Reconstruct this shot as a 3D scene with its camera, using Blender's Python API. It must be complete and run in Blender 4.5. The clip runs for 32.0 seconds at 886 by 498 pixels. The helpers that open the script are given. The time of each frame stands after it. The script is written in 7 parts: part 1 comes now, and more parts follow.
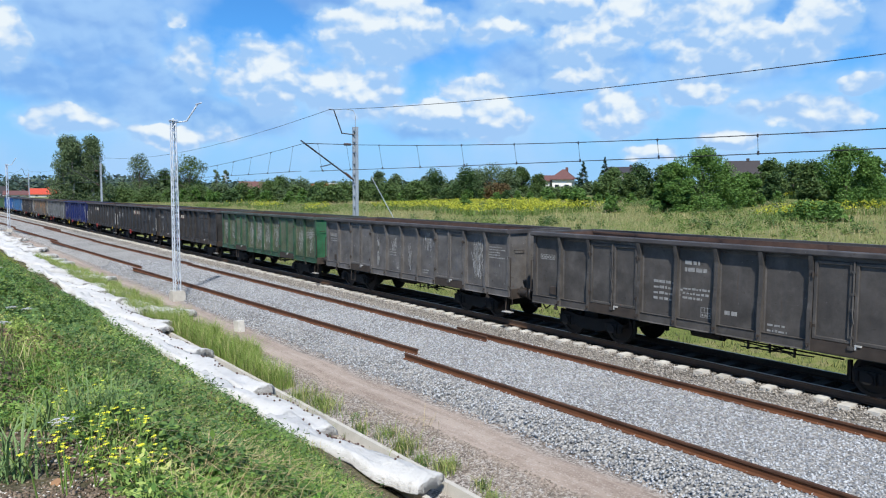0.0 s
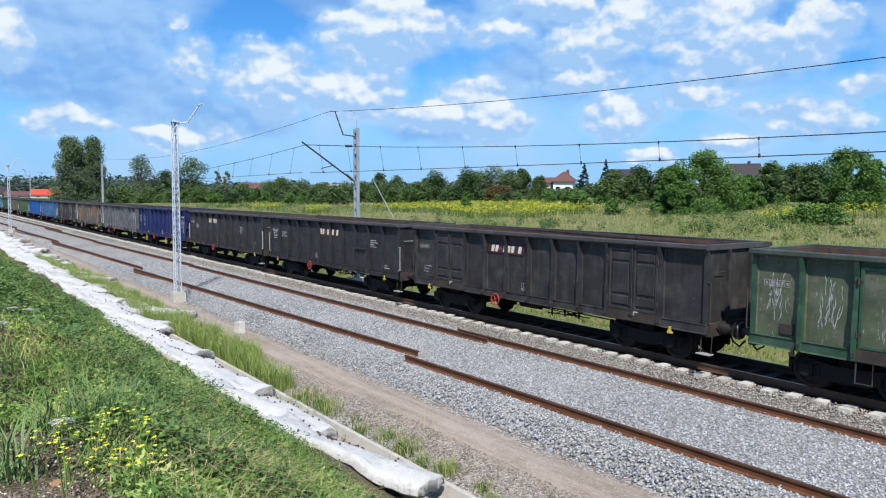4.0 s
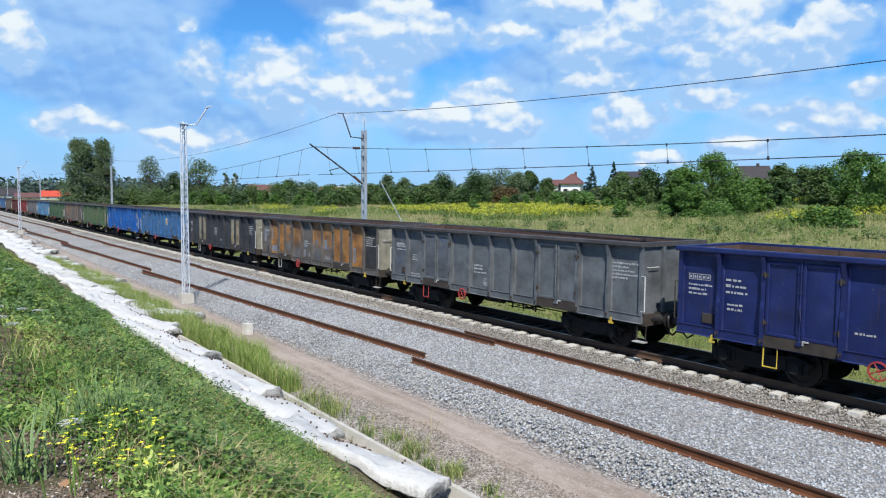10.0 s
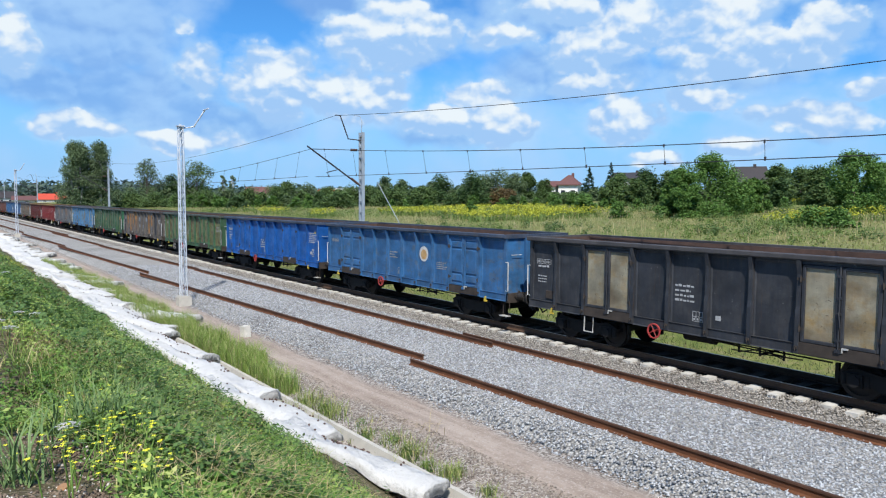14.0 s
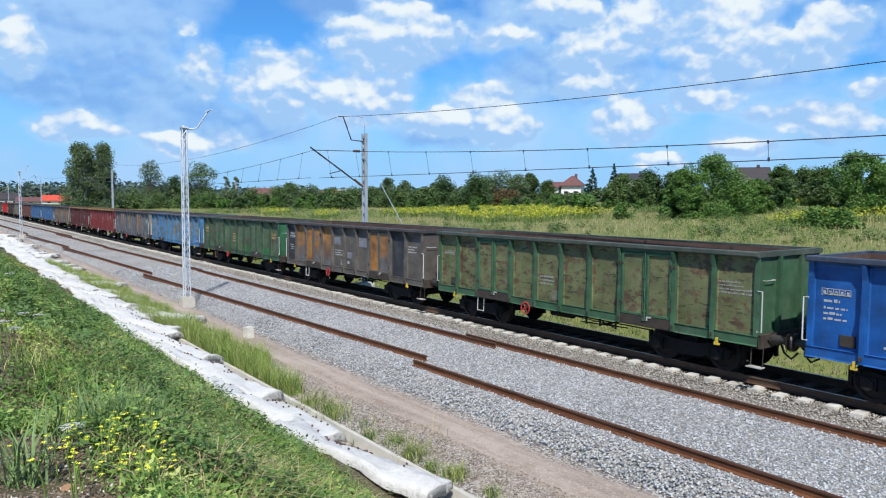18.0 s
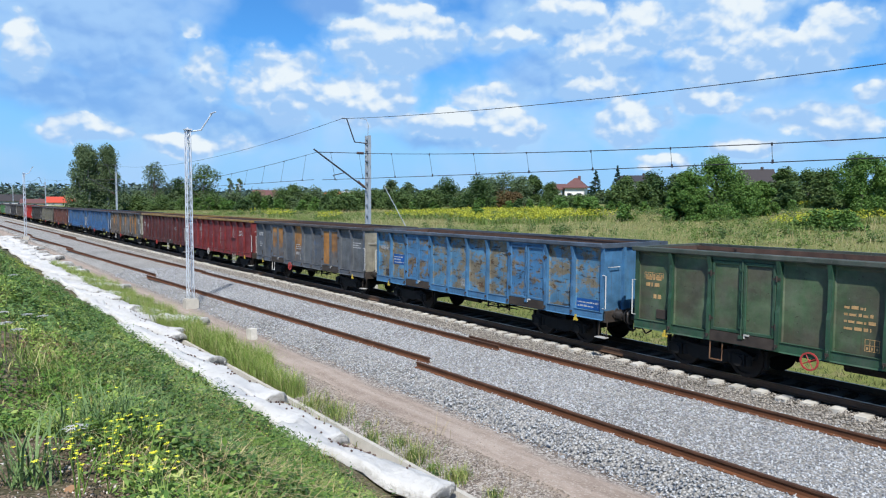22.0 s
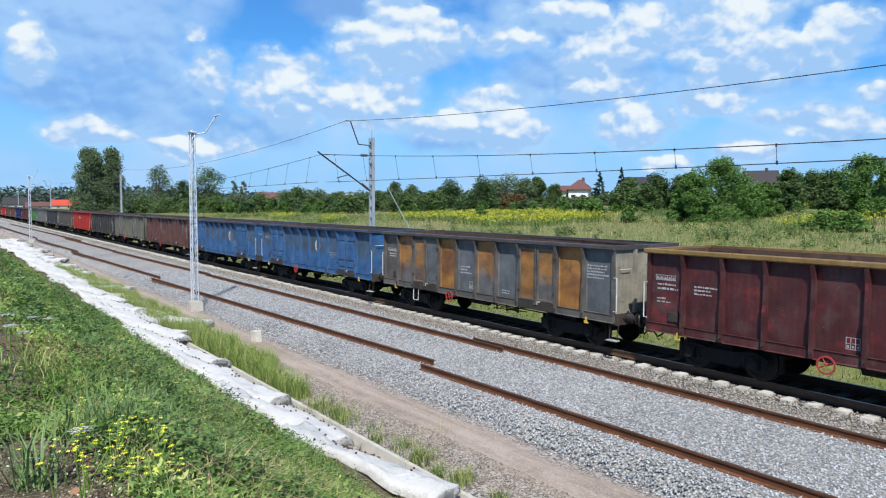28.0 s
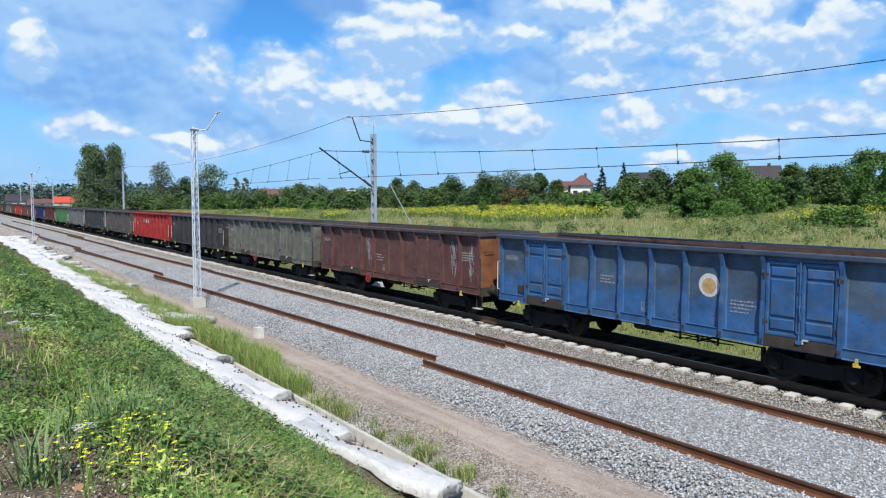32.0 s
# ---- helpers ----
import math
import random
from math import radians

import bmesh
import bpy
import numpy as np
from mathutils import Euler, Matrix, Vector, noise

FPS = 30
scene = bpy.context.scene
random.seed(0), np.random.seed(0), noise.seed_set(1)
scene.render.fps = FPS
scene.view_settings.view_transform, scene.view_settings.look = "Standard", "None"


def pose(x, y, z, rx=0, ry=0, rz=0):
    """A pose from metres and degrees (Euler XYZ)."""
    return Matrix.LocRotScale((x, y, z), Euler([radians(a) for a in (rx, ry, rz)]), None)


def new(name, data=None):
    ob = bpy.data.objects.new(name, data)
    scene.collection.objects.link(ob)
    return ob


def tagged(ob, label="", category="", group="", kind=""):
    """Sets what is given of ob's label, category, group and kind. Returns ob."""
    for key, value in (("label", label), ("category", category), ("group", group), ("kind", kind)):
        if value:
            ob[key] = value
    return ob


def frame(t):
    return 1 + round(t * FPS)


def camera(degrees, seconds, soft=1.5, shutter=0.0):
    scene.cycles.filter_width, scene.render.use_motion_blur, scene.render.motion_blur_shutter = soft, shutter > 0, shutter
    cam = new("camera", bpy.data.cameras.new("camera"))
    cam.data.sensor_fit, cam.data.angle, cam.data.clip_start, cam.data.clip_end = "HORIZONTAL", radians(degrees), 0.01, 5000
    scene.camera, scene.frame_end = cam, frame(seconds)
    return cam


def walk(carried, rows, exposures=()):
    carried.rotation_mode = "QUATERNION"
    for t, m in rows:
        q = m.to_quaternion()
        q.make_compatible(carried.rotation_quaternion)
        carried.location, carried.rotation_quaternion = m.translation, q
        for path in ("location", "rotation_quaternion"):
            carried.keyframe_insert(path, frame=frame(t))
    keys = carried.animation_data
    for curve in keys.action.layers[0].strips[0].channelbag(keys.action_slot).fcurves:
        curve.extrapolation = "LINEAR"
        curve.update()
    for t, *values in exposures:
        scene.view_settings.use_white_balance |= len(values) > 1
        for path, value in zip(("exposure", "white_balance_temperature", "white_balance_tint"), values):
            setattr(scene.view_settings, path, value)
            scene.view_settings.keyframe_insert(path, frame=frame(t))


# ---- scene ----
EXPOSURE = 0.3
cam = camera(63.4, 32.0, soft=1.15)
EYE_HEIGHT = 4.349


def head(yaw, pitch, roll):
    """A hand-held turn at one standpoint on the bank."""
    return pose(0, 0, EYE_HEIGHT, 90 + pitch, 0, yaw) @ pose(0, 0, 0, 0, 0, roll)


# seconds, yaw, pitch, roll
walk(cam, [(t, head(y, p, r)) for t, y, p, r in (
    (0.0, 53.309, -4.458, 0.244), (0.5, 53.29, -4.417, 0.244), (1.0, 53.288, -4.336, 0.264),
    (1.5, 53.31, -4.251, 0.287), (2.0, 53.33, -4.24, 0.313), (2.5, 53.315, -4.271, 0.338),
    (3.0, 53.33, -4.286, 0.383), (3.5, 53.338, -4.311, 0.413), (5.5, 53.532, -4.226, 0.365),
    (6.0, 53.568, -4.181, 0.384), (6.5, 53.619, -4.124, 0.438), (7.0, 53.661, -4.086, 0.448),
    (7.5, 53.738, -4.051, 0.387), (8.0, 53.744, -4.058, 0.323), (8.5, 53.747, -4.078, 0.304),
    (9.0, 53.81, -4.085, 0.37), (9.5, 53.896, -4.116, 0.421), (10.0, 53.961, -4.153, 0.483),
    (10.5, 53.969, -4.129, 0.504), (11.0, 53.949, -4.06, 0.515), (11.5, 53.924, -3.977, 0.502),
    (12.0, 53.915, -3.891, 0.463), (12.5, 53.917, -3.874, 0.393), (13.0, 53.88, -3.879, 0.313),
    (13.5, 53.814, -3.948, 0.272), (14.0, 53.788, -4.019, 0.292), (14.5, 53.781, -4.006, 0.3),
    (16.5, 53.872, -3.987, 0.231), (17.0, 53.877, -4.011, 0.256), (17.5, 53.95, -4.006, 0.288),
    (18.0, 54.028, -3.94, 0.245), (18.5, 54.083, -3.872, 0.186), (19.0, 54.092, -3.849, 0.116),
    (19.5, 54.101, -3.846, 0.088), (20.0, 54.145, -3.879, 0.068), (20.5, 54.209, -3.923, 0.061),
    (21.0, 54.229, -3.945, 0.095), (21.5, 54.237, -3.899, 0.175), (22.0, 54.287, -3.784, 0.278),
    (22.5, 54.343, -3.703, 0.301), (23.0, 54.403, -3.697, 0.251), (23.5, 54.43, -3.732, 0.182),
    (24.0, 54.465, -3.772, 0.17), (24.5, 54.496, -3.758, 0.2), (25.0, 54.548, -3.671, 0.238),
    (25.5, 54.593, -3.616, 0.262), (27.5, 54.594, -3.627, 0.118), (28.0, 54.599, -3.627, 0.143),
    (28.5, 54.626, -3.638, 0.142), (29.0, 54.686, -3.694, 0.104), (29.5, 54.708, -3.745, 0.007),
    (30.0, 54.709, -3.805, -0.035), (30.5, 54.683, -3.851, -0.022), (31.0, 54.689, -3.901, 0.022),
    (31.5, 54.704, -3.934, 0.012), (32.0, 54.763, -3.943, -0.003))],
     exposures=[(0, EXPOSURE), (32, EXPOSURE)])

# ---- world, sun ----
SUN_TO = Vector((-0.82, 0.57, -1.19)).normalized()      # the way the sunlight goes
SUN_EL = math.asin(-SUN_TO.z)
SUN_AZ = math.atan2(-SUN_TO.x, -SUN_TO.y)                # clockwise from +y

sun = new("sun", bpy.data.lights.new("sun", "SUN"))
sun.data.energy, sun.data.angle, sun.data.color = 5.0, radians(0.5), (1.0, 0.965, 0.91)
sun.rotation_euler = SUN_TO.to_track_quat("-Z", "Y").to_euler()

world = bpy.data.worlds.new("sky")
scene.world = world
world.use_nodes = True
wt = world.node_tree
wt.nodes.clear()


def wnode(kind, *ins, **props):
    n = wt.nodes.new(kind)
    for k, v in props.items():
        if k == "operation":
            n.operation = v
        elif k == "data_type":
            n.data_type = v
    for i, v in enumerate(ins):
        if v is None:
            continue
        if isinstance(v, bpy.types.NodeSocket):
            wt.links.new(v, n.inputs[i])
        else:
            n.inputs[i].default_value = v
    return n


def wmath(op, a, b=None, c=None):
    return wnode("ShaderNodeMath", a, b, c, operation=op).outputs[0]


def wvec(op, a, b=None):
    n = wnode("ShaderNodeVectorMath", a, b, operation=op)
    return n.outputs["Value"] if op in ("DOT_PRODUCT", "LENGTH") else n.outputs[0]


def wramp(value, lo, hi):
    n = wt.nodes.new("ShaderNodeMapRange")
    n.interpolation_type = "SMOOTHSTEP"
    wt.links.new(value, n.inputs[0])
    n.inputs[1].default_value, n.inputs[2].default_value = lo, hi
    return n.outputs[0]


def wmix(fac, a, b):
    n = wt.nodes.new("ShaderNodeMix")
    n.data_type = "RGBA"
    for s, v in ((n.inputs[0], fac), (n.inputs[6], a), (n.inputs[7], b)):
        if isinstance(v, bpy.types.NodeSocket):
            wt.links.new(v, s)
        else:
            s.default_value = v
    return n.outputs[2]


def wnoise(vec, scale, detail, rough=0.55):
    n = wt.nodes.new("ShaderNodeTexNoise")
    wt.links.new(vec, n.inputs["Vector"])
    n.inputs["Scale"].default_value, n.inputs["Detail"].default_value, n.inputs["Roughness"].default_value = scale, detail, rough
    return n


sky = wt.nodes.new("ShaderNodeTexSky")
sky.sky_type, sky.sun_disc, sky.sun_elevation, sky.sun_rotation = "NISHITA", False, SUN_EL, SUN_AZ
sky.air_density, sky.dust_density, sky.ozone_density = 1.0, 0.0, 8.0
way = wt.nodes.new("ShaderNodeTexCoord").outputs["Generated"]
sep = wnode("ShaderNodeSeparateXYZ", way)
azim = wmath("MULTIPLY", wmath("ARCTAN2", wmath("MULTIPLY", sep.outputs[0], -1.0), sep.outputs[1]), 57.2958)
elev = wmath("MULTIPLY", wmath("ARCSINE", sep.outputs[2]), 57.2958)
place = wnode("ShaderNodeCombineXYZ", azim, elev, 0.0).outputs[0]
billow = wnoise(place, 0.34, 4.0, 0.5)
swirl = wnoise(place, 0.11, 3.0, 0.45)
warp = wvec("MULTIPLY", wvec("SUBTRACT", billow.outputs["Color"], (0.5, 0.5, 0.5)), (2.6, 1.7, 0.0))
warped = wvec("ADD", place, warp)


def lobes(vec):
    """Rounded cauliflower bumps at four sizes, about 0."""
    total = None
    for scale, amount in ((0.36, 0.52), (0.85, 0.27), (1.9, 0.11), (4.2, 0.035)):
        n = wt.nodes.new("ShaderNodeTexVoronoi")
        n.feature = "SMOOTH_F1"
        n.inputs["Smoothness"].default_value = 0.35
        wt.links.new(vec, n.inputs["Vector"])
        n.inputs["Scale"].default_value = scale
        d = n.outputs["Distance"]
        k = wmath("MULTIPLY", wmath("SUBTRACT", 0.28, wmath("MULTIPLY", d, d)), amount * 2.2)
        total = k if total is None else wmath("ADD", total, k)
    return total


# sunlit cumulus heaps, and duller grey-blue ones: azimuth, elevation of the base, half width, height (degrees)
CUMULUS = (
    (84.4, 10.1, 1.2, 2.6), (72.5, 8.7, 1.7, 1.8), (67.0, 7.8, 3.7, 2.8), (60.8, 7.5, 4.5, 2.0), (58.0, 12.2, 5.0, 2.9), (80.5, 4.7, 3.1, 1.0),
    (73.4, 4.1, 4.0, 1.2), (52.8, 6.0, 5.1, 1.4), (50.9, 7.7, 3.7, 1.3), (49.2, 5.0, 2.9, 1.8), (49.0, 12.2, 2.5, 1.0), (45.0, 14.0, 3.9, 1.1),
    (42.6, 10.8, 3.3, 2.0), (39.5, 12.5, 2.7, 2.1), (32.5, 11.1, 4.9, 3.2), (26.8, 11.2, 2.7, 2.6), (39.6, 5.6, 3.4, 1.8), (42.4, 8.4, 3.3, 1.0),
    (34.1, 7.3, 2.5, 1.0), (26.7, 5.6, 4.2, 1.2), (23.5, 7.3, 1.5, 0.9), (37.3, 3.0, 1.7, 0.8), (31.7, 3.8, 2.1, 0.8), (73.3, 12.2, 1.0, 0.6),
)
SHADED = (
    (79.4, 10.7, 5.8, 3.7), (77.3, 6.8, 8.1, 2.4), (82.3, 7.4, 4.3, 1.7), (68.5, 5.2, 4.5, 1.7), (44.0, 8.9, 6.6, 2.5),
    (32.1, 9.1, 6.0, 1.8), (62.5, 14.5, 4.3, 1.8), (53.2, 4.9, 5.4, 1.3), (73.4, 5.4, 5.0, 1.9), (46.2, 13.6, 4.8, 2.2),
    (57.7, 10.7, 4.8, 1.5), (26.1, 4.9, 3.6, 1.0),
)


def heaps(rows, lit):
    thick, light = None, None
    for a, e, w, h in rows:
        d = wvec("MULTIPLY", wvec("SUBTRACT", warped, (a, e + 0.25 * h, 0.0)), (1.0 / w, 1.0 / h, 0.0))
        k = wmath("SUBTRACT", 1.0, wvec("LENGTH", d))
        thick = k if thick is None else wmath("MAXIMUM", thick, k)
        if lit:
            up = wmath("MULTIPLY", wmath("MAXIMUM", k, 0.0), wmath("ADD", wvec("DOT_PRODUCT", d, (0.0, 1.0, 0.0)), 0.30))
            light = up if light is None else wmath("ADD", light, up)
    return thick, light


thick, light = heaps(CUMULUS, True)
dull, _ = heaps(SHADED, False)
puff = wvec("ADD", wvec("MULTIPLY", place, (0.8, 1.15, 1.0)), wvec("MULTIPLY", warp, (0.5, 0.5, 0.0)))
bump = lobes(puff)
shade = lobes(wvec("ADD", puff, (-0.18, 0.62, 0.0)))
relief = wmath("SUBTRACT", bump, shade)
# thin cloud everywhere
veil = wramp(wmath("ADD", swirl.outputs["Fac"], wmath("MULTIPLY", bump, 0.10)), 0.39, 0.66)
shred = wmath("SUBTRACT", wnoise(place, 1.1, 6.0, 0.62).outputs["Fac"], 0.5)
body = wmath("ADD", wmath("ADD", thick, wmath("MULTIPLY", bump, 0.62)), wmath("MULTIPLY", shred, 0.30))
halo = wramp(body, -0.50, 0.15)
cover = wramp(body, -0.10, 0.16)
murk = wmath("MULTIPLY", wramp(wmath("ADD", dull, wmath("MULTIPLY", bump, 0.22)), -0.22, 0.42), 0.80)
lit = wramp(wmath("ADD", wmath("ADD", wmath("MULTIPLY", light, 1.7), wmath("MULTIPLY", relief, 1.6)), wmath("MULTIPLY", shred, 0.30)), -0.14, 0.95)
low = wramp(elev, 11.0, 1.0)
sky_col = wvec("MULTIPLY", sky.outputs[0], (0.60, 1.16, 1.50))
sky_col = wmix(wmath("MULTIPLY", low, 0.88), sky_col, (3.1, 5.7, 9.4, 1.0))
hazy = wmix(wmath("MULTIPLY", veil, 0.72), sky_col, (4.3, 6.6, 9.8, 1.0))
murky = wmix(murk, hazy, wmix(wramp(wmath("ADD", wmath("MULTIPLY", relief, 0.35), swirl.outputs["Fac"]), 0.30, 0.75), (2.2, 4.3, 8.3, 1.0), (3.6, 6.0, 9.5, 1.0)))
cloud_col = wmix(lit, (3.6, 5.9, 9.3, 1.0), (8.7, 9.4, 9.8, 1.0))
wisps = wmix(wmath("MULTIPLY", halo, 0.48), murky, (4.5, 7.0, 9.8, 1.0))
total = wmix(wmath("MULTIPLY", cover, 0.93), wisps, cloud_col)
back = wnode("ShaderNodeBackground", total, 0.081)
wt.links.new(back.outputs[0], wt.nodes.new("ShaderNodeOutputWorld").inputs[0])

# ---- materials ----
def material(name):
    m = bpy.data.materials.new(name)
    m.use_nodes = True
    m.node_tree.nodes.clear()
    return m


class Nodes:
    """Short hand for one material's node tree."""

    def __init__(self, name):
        self.m = material(name)
        self.t = self.m.node_tree
        self.out = self.t.nodes.new("ShaderNodeOutputMaterial")
        self.b = self.t.nodes.new("ShaderNodeBsdfPrincipled")
        self.t.links.new(self.b.outputs[0], self.out.inputs[0])

    def put(self, sock, v):
        if isinstance(v, bpy.types.NodeSocket):
            self.t.links.new(v, sock)
        else:
            sock.default_value = v

    def coord(self, which="Object", spread=True, scale=(1, 1, 1)):
        c = self.t.nodes.new("ShaderNodeTexCoord").outputs[which]
        n = self.t.nodes.new("ShaderNodeVectorMath")
        n.operation = "MULTIPLY"
        self.put(n.inputs[0], c)
        n.inputs[1].default_value = scale
        c = n.outputs[0]
        if spread:
            r = self.t.nodes.new("ShaderNodeObjectInfo").outputs["Random"]
            k = self.t.nodes.new("ShaderNodeMath")
            k.operation = "MULTIPLY"
            self.put(k.inputs[0], r)
            k.inputs[1].default_value = 91.7
            a = self.t.nodes.new("ShaderNodeVectorMath")
            a.operation = "ADD"
            self.put(a.inputs[0], c)
            self.put(a.inputs[1], k.outputs[0])
            c = a.outputs[0]
        return c

    def noise(self, vec, scale, detail=4.0, rough=0.55, color=False):
        n = self.t.nodes.new("ShaderNodeTexNoise")
        self.put(n.inputs["Vector"], vec)
        n.inputs["Scale"].default_value, n.inputs["Detail"].default_value, n.inputs["Roughness"].default_value = scale, detail, rough
        return n.outputs["Color" if color else "Fac"]

    def cells(self, vec, scale, out="Distance", feature="F1"):
        n = self.t.nodes.new("ShaderNodeTexVoronoi")
        n.feature = feature
        self.put(n.inputs["Vector"], vec)
        n.inputs["Scale"].default_value = scale
        return n.outputs[out]

    def ramp(self, v, lo, hi, a=0.0, b=1.0):
        n = self.t.nodes.new("ShaderNodeMapRange")
        self.put(n.inputs[0], v)
        for i, x in enumerate((lo, hi, a, b)):
            n.inputs[i + 1].default_value = x
        return n.outputs[0]

    def math(self, op, a, b=0.0):
        n = self.t.nodes.new("ShaderNodeMath")
        n.operation = op
        self.put(n.inputs[0], a)
        self.put(n.inputs[1], b)
        return n.outputs[0]

    def mix(self, f, a, b, mode="MIX"):
        n = self.t.nodes.new("ShaderNodeMix")
        n.data_type, n.blend_type = "RGBA", mode
        for s, v in ((n.inputs[0], f), (n.inputs[6], a), (n.inputs[7], b)):
            if isinstance(v, tuple) and len(v) == 3:
                v = (*v, 1.0)
            self.put(s, v)
        return n.outputs[2]

    def split(self, vec):
        n = self.t.nodes.new("ShaderNodeSeparateXYZ")
        self.put(n.inputs[0], vec)
        return n.outputs

    def island(self):
        return self.t.nodes.new("ShaderNodeNewGeometry").outputs["Random Per Island"]

    def random(self):
        return self.t.nodes.new("ShaderNodeObjectInfo").outputs["Random"]

    def bump(self, h, strength, dist=0.02):
        n = self.t.nodes.new("ShaderNodeBump")
        n.inputs["Strength"].default_value, n.inputs["Distance"].default_value = strength, dist
        self.put(n.inputs["Height"], h)
        self.put(self.b.inputs["Normal"], n.outputs[0])

    def end(self, color, rough=0.7, metal=0.0, spec=0.4):
        self.put(self.b.inputs["Base Color"], (*color, 1.0) if isinstance(color, tuple) and len(color) == 3 else color)
        self.put(self.b.inputs["Roughness"], rough)
        self.put(self.b.inputs["Metallic"], metal)
        self.put(self.b.inputs["Specular IOR Level"], spec)
        return self.m


def times(c, k):
    return tuple(min(1.0, x * k) for x in c)


def plain(name, color, rough=0.6, metal=0.0, vary=0.18, scale=3.0, bump=0.15):
    """A surface with soft stains and fine grain."""
    n = Nodes(name)
    v = n.coord()
    big, fine = n.noise(v, scale, 5), n.noise(v, scale * 14, 3)
    c = n.mix(n.ramp(big, 0.3, 0.7), times(color, 1 - vary), times(color, 1 + vary))
    c = n.mix(n.ramp(fine, 0.35, 0.65, 0.0, 0.35), c, times(color, 0.75))
    n.bump(fine, bump, 0.01)
    return n.end(c, n.ramp(big, 0.3, 0.7, rough - 0.08, rough + 0.1), metal)


RUST = (0.125, 0.063, 0.032)
DUST = (0.11, 0.095, 0.08)


def paint(name, color, rust=0.2, dust=0.35, chalk=0.0, worn=None, worn_at=0.55, rough=0.55, lower=None, smear=None, soft=0.035, band=None):
    """Weathered wagon paint: faded, grimy, rust-spotted; worn shows an older coat, lower a second coat on the lower part, smear dark rubbed marks, band soft rusty clouds."""
    n = Nodes(name)
    raw = n.coord(spread=False)
    v = n.coord()
    flat = n.coord(scale=(1.0, 1.0, 1.25))
    big, mid, fine = n.noise(v, 0.9, 5), n.noise(flat, 2.8, 7, 0.66), n.noise(v, 30.0, 4, 0.6)
    murk = n.noise(flat, 1.6, 6, 0.62)
    streak = n.noise(n.coord(scale=(5.0, 5.0, 0.40)), 2.2, 6, 0.65)
    c = n.mix(n.ramp(big, 0.3, 0.7), times(color, 0.82), times(color, 1.15))
    if lower:
        edge = n.math("ADD", n.split(raw)[2], n.ramp(mid, 0.2, 0.8, -0.45, 0.45))
        c = n.mix(n.ramp(edge, 1.72, 1.98), lower, c)
    if worn:
        patch = n.math("ADD", n.math("MULTIPLY", mid, 0.65), n.math("MULTIPLY", big, 0.35))
        c = n.mix(n.ramp(patch, worn_at - 0.01 - 0.5 * soft, worn_at + soft), c, worn)
    if band:
        cloud = n.noise(n.coord(scale=(0.8, 0.8, 1.4)), 0.95, 4, 0.5)
        c = n.mix(n.ramp(cloud, 0.47, 0.63, 0.0, 0.8), c, band)
    c = n.mix(n.ramp(streak, 0.40, 0.72, 0.0, dust), c, DUST)
    bloom = n.noise(n.coord(scale=(1.0, 1.0, 0.8)), 2.1, 5, 0.6)
    c = n.mix(n.ramp(bloom, 0.50, 0.72, 0.0, 0.75 * dust), c, (0.22, 0.205, 0.185))
    gouge = n.noise(n.coord(scale=(1.3, 1.3, 2.2)), 5.0, 5, 0.7)
    c = n.mix(n.ramp(gouge, 0.64, 0.675, 0.0, min(0.8, 3.0 * dust)), c, (0.045, 0.032, 0.024))
    if smear:
        rub = n.noise(n.coord(scale=(1.0, 1.0, 4.0)), 2.6, 6, 0.68)
        c = n.mix(n.ramp(rub, 0.60 - 0.07 * smear, 0.64 - 0.07 * smear, 0.0, 0.85), c, (0.045, 0.030, 0.022))
    spots = n.math("ADD", n.math("MULTIPLY", mid, 0.72), n.math("MULTIPLY", fine, 0.28))
    c = n.mix(n.ramp(spots, 0.70 - 0.2 * rust, 0.75 - 0.2 * rust), c, RUST)
    run = n.noise(n.coord(scale=(7.0, 7.0, 0.30)), 1.7, 6, 0.7)
    c = n.mix(n.ramp(run, 0.60, 0.70, 0.0, 0.55), c, (0.10, 0.06, 0.036))
    scratch = n.noise(n.coord(scale=(1.0, 1.0, 1.0)), 9.0, 6, 0.75)
    c = n.mix(n.ramp(scratch, 0.655, 0.675, 0.0, 0.5), c, (0.26, 0.25, 0.235))
    if chalk:
        thin = n.noise(n.coord(scale=(3.6, 3.6, 0.75)), 3.8, 8, 0.78)
        c = n.mix(n.ramp(thin, 0.68 - 0.1 * chalk, 0.70 - 0.1 * chalk), c, (0.46, 0.46, 0.45))
    dim = n.math("MULTIPLY", n.ramp(murk, 0.28, 0.66, 0.45, 0.88), n.ramp(fine, 0.2, 0.8, 0.88, 1.08))
    grime = n.t.nodes.new("ShaderNodeCombineColor")
    for s in grime.inputs[:3]:
        n.put(s, dim)
    c = n.mix(1.0, c, grime.outputs[0], "MULTIPLY")
    n.bump(n.math("ADD", mid, n.math("MULTIPLY", fine, 0.3)), 0.3, 0.014)
    return n.end(c, n.ramp(mid, 0.3, 0.7, rough - 0.08, rough + 0.2))


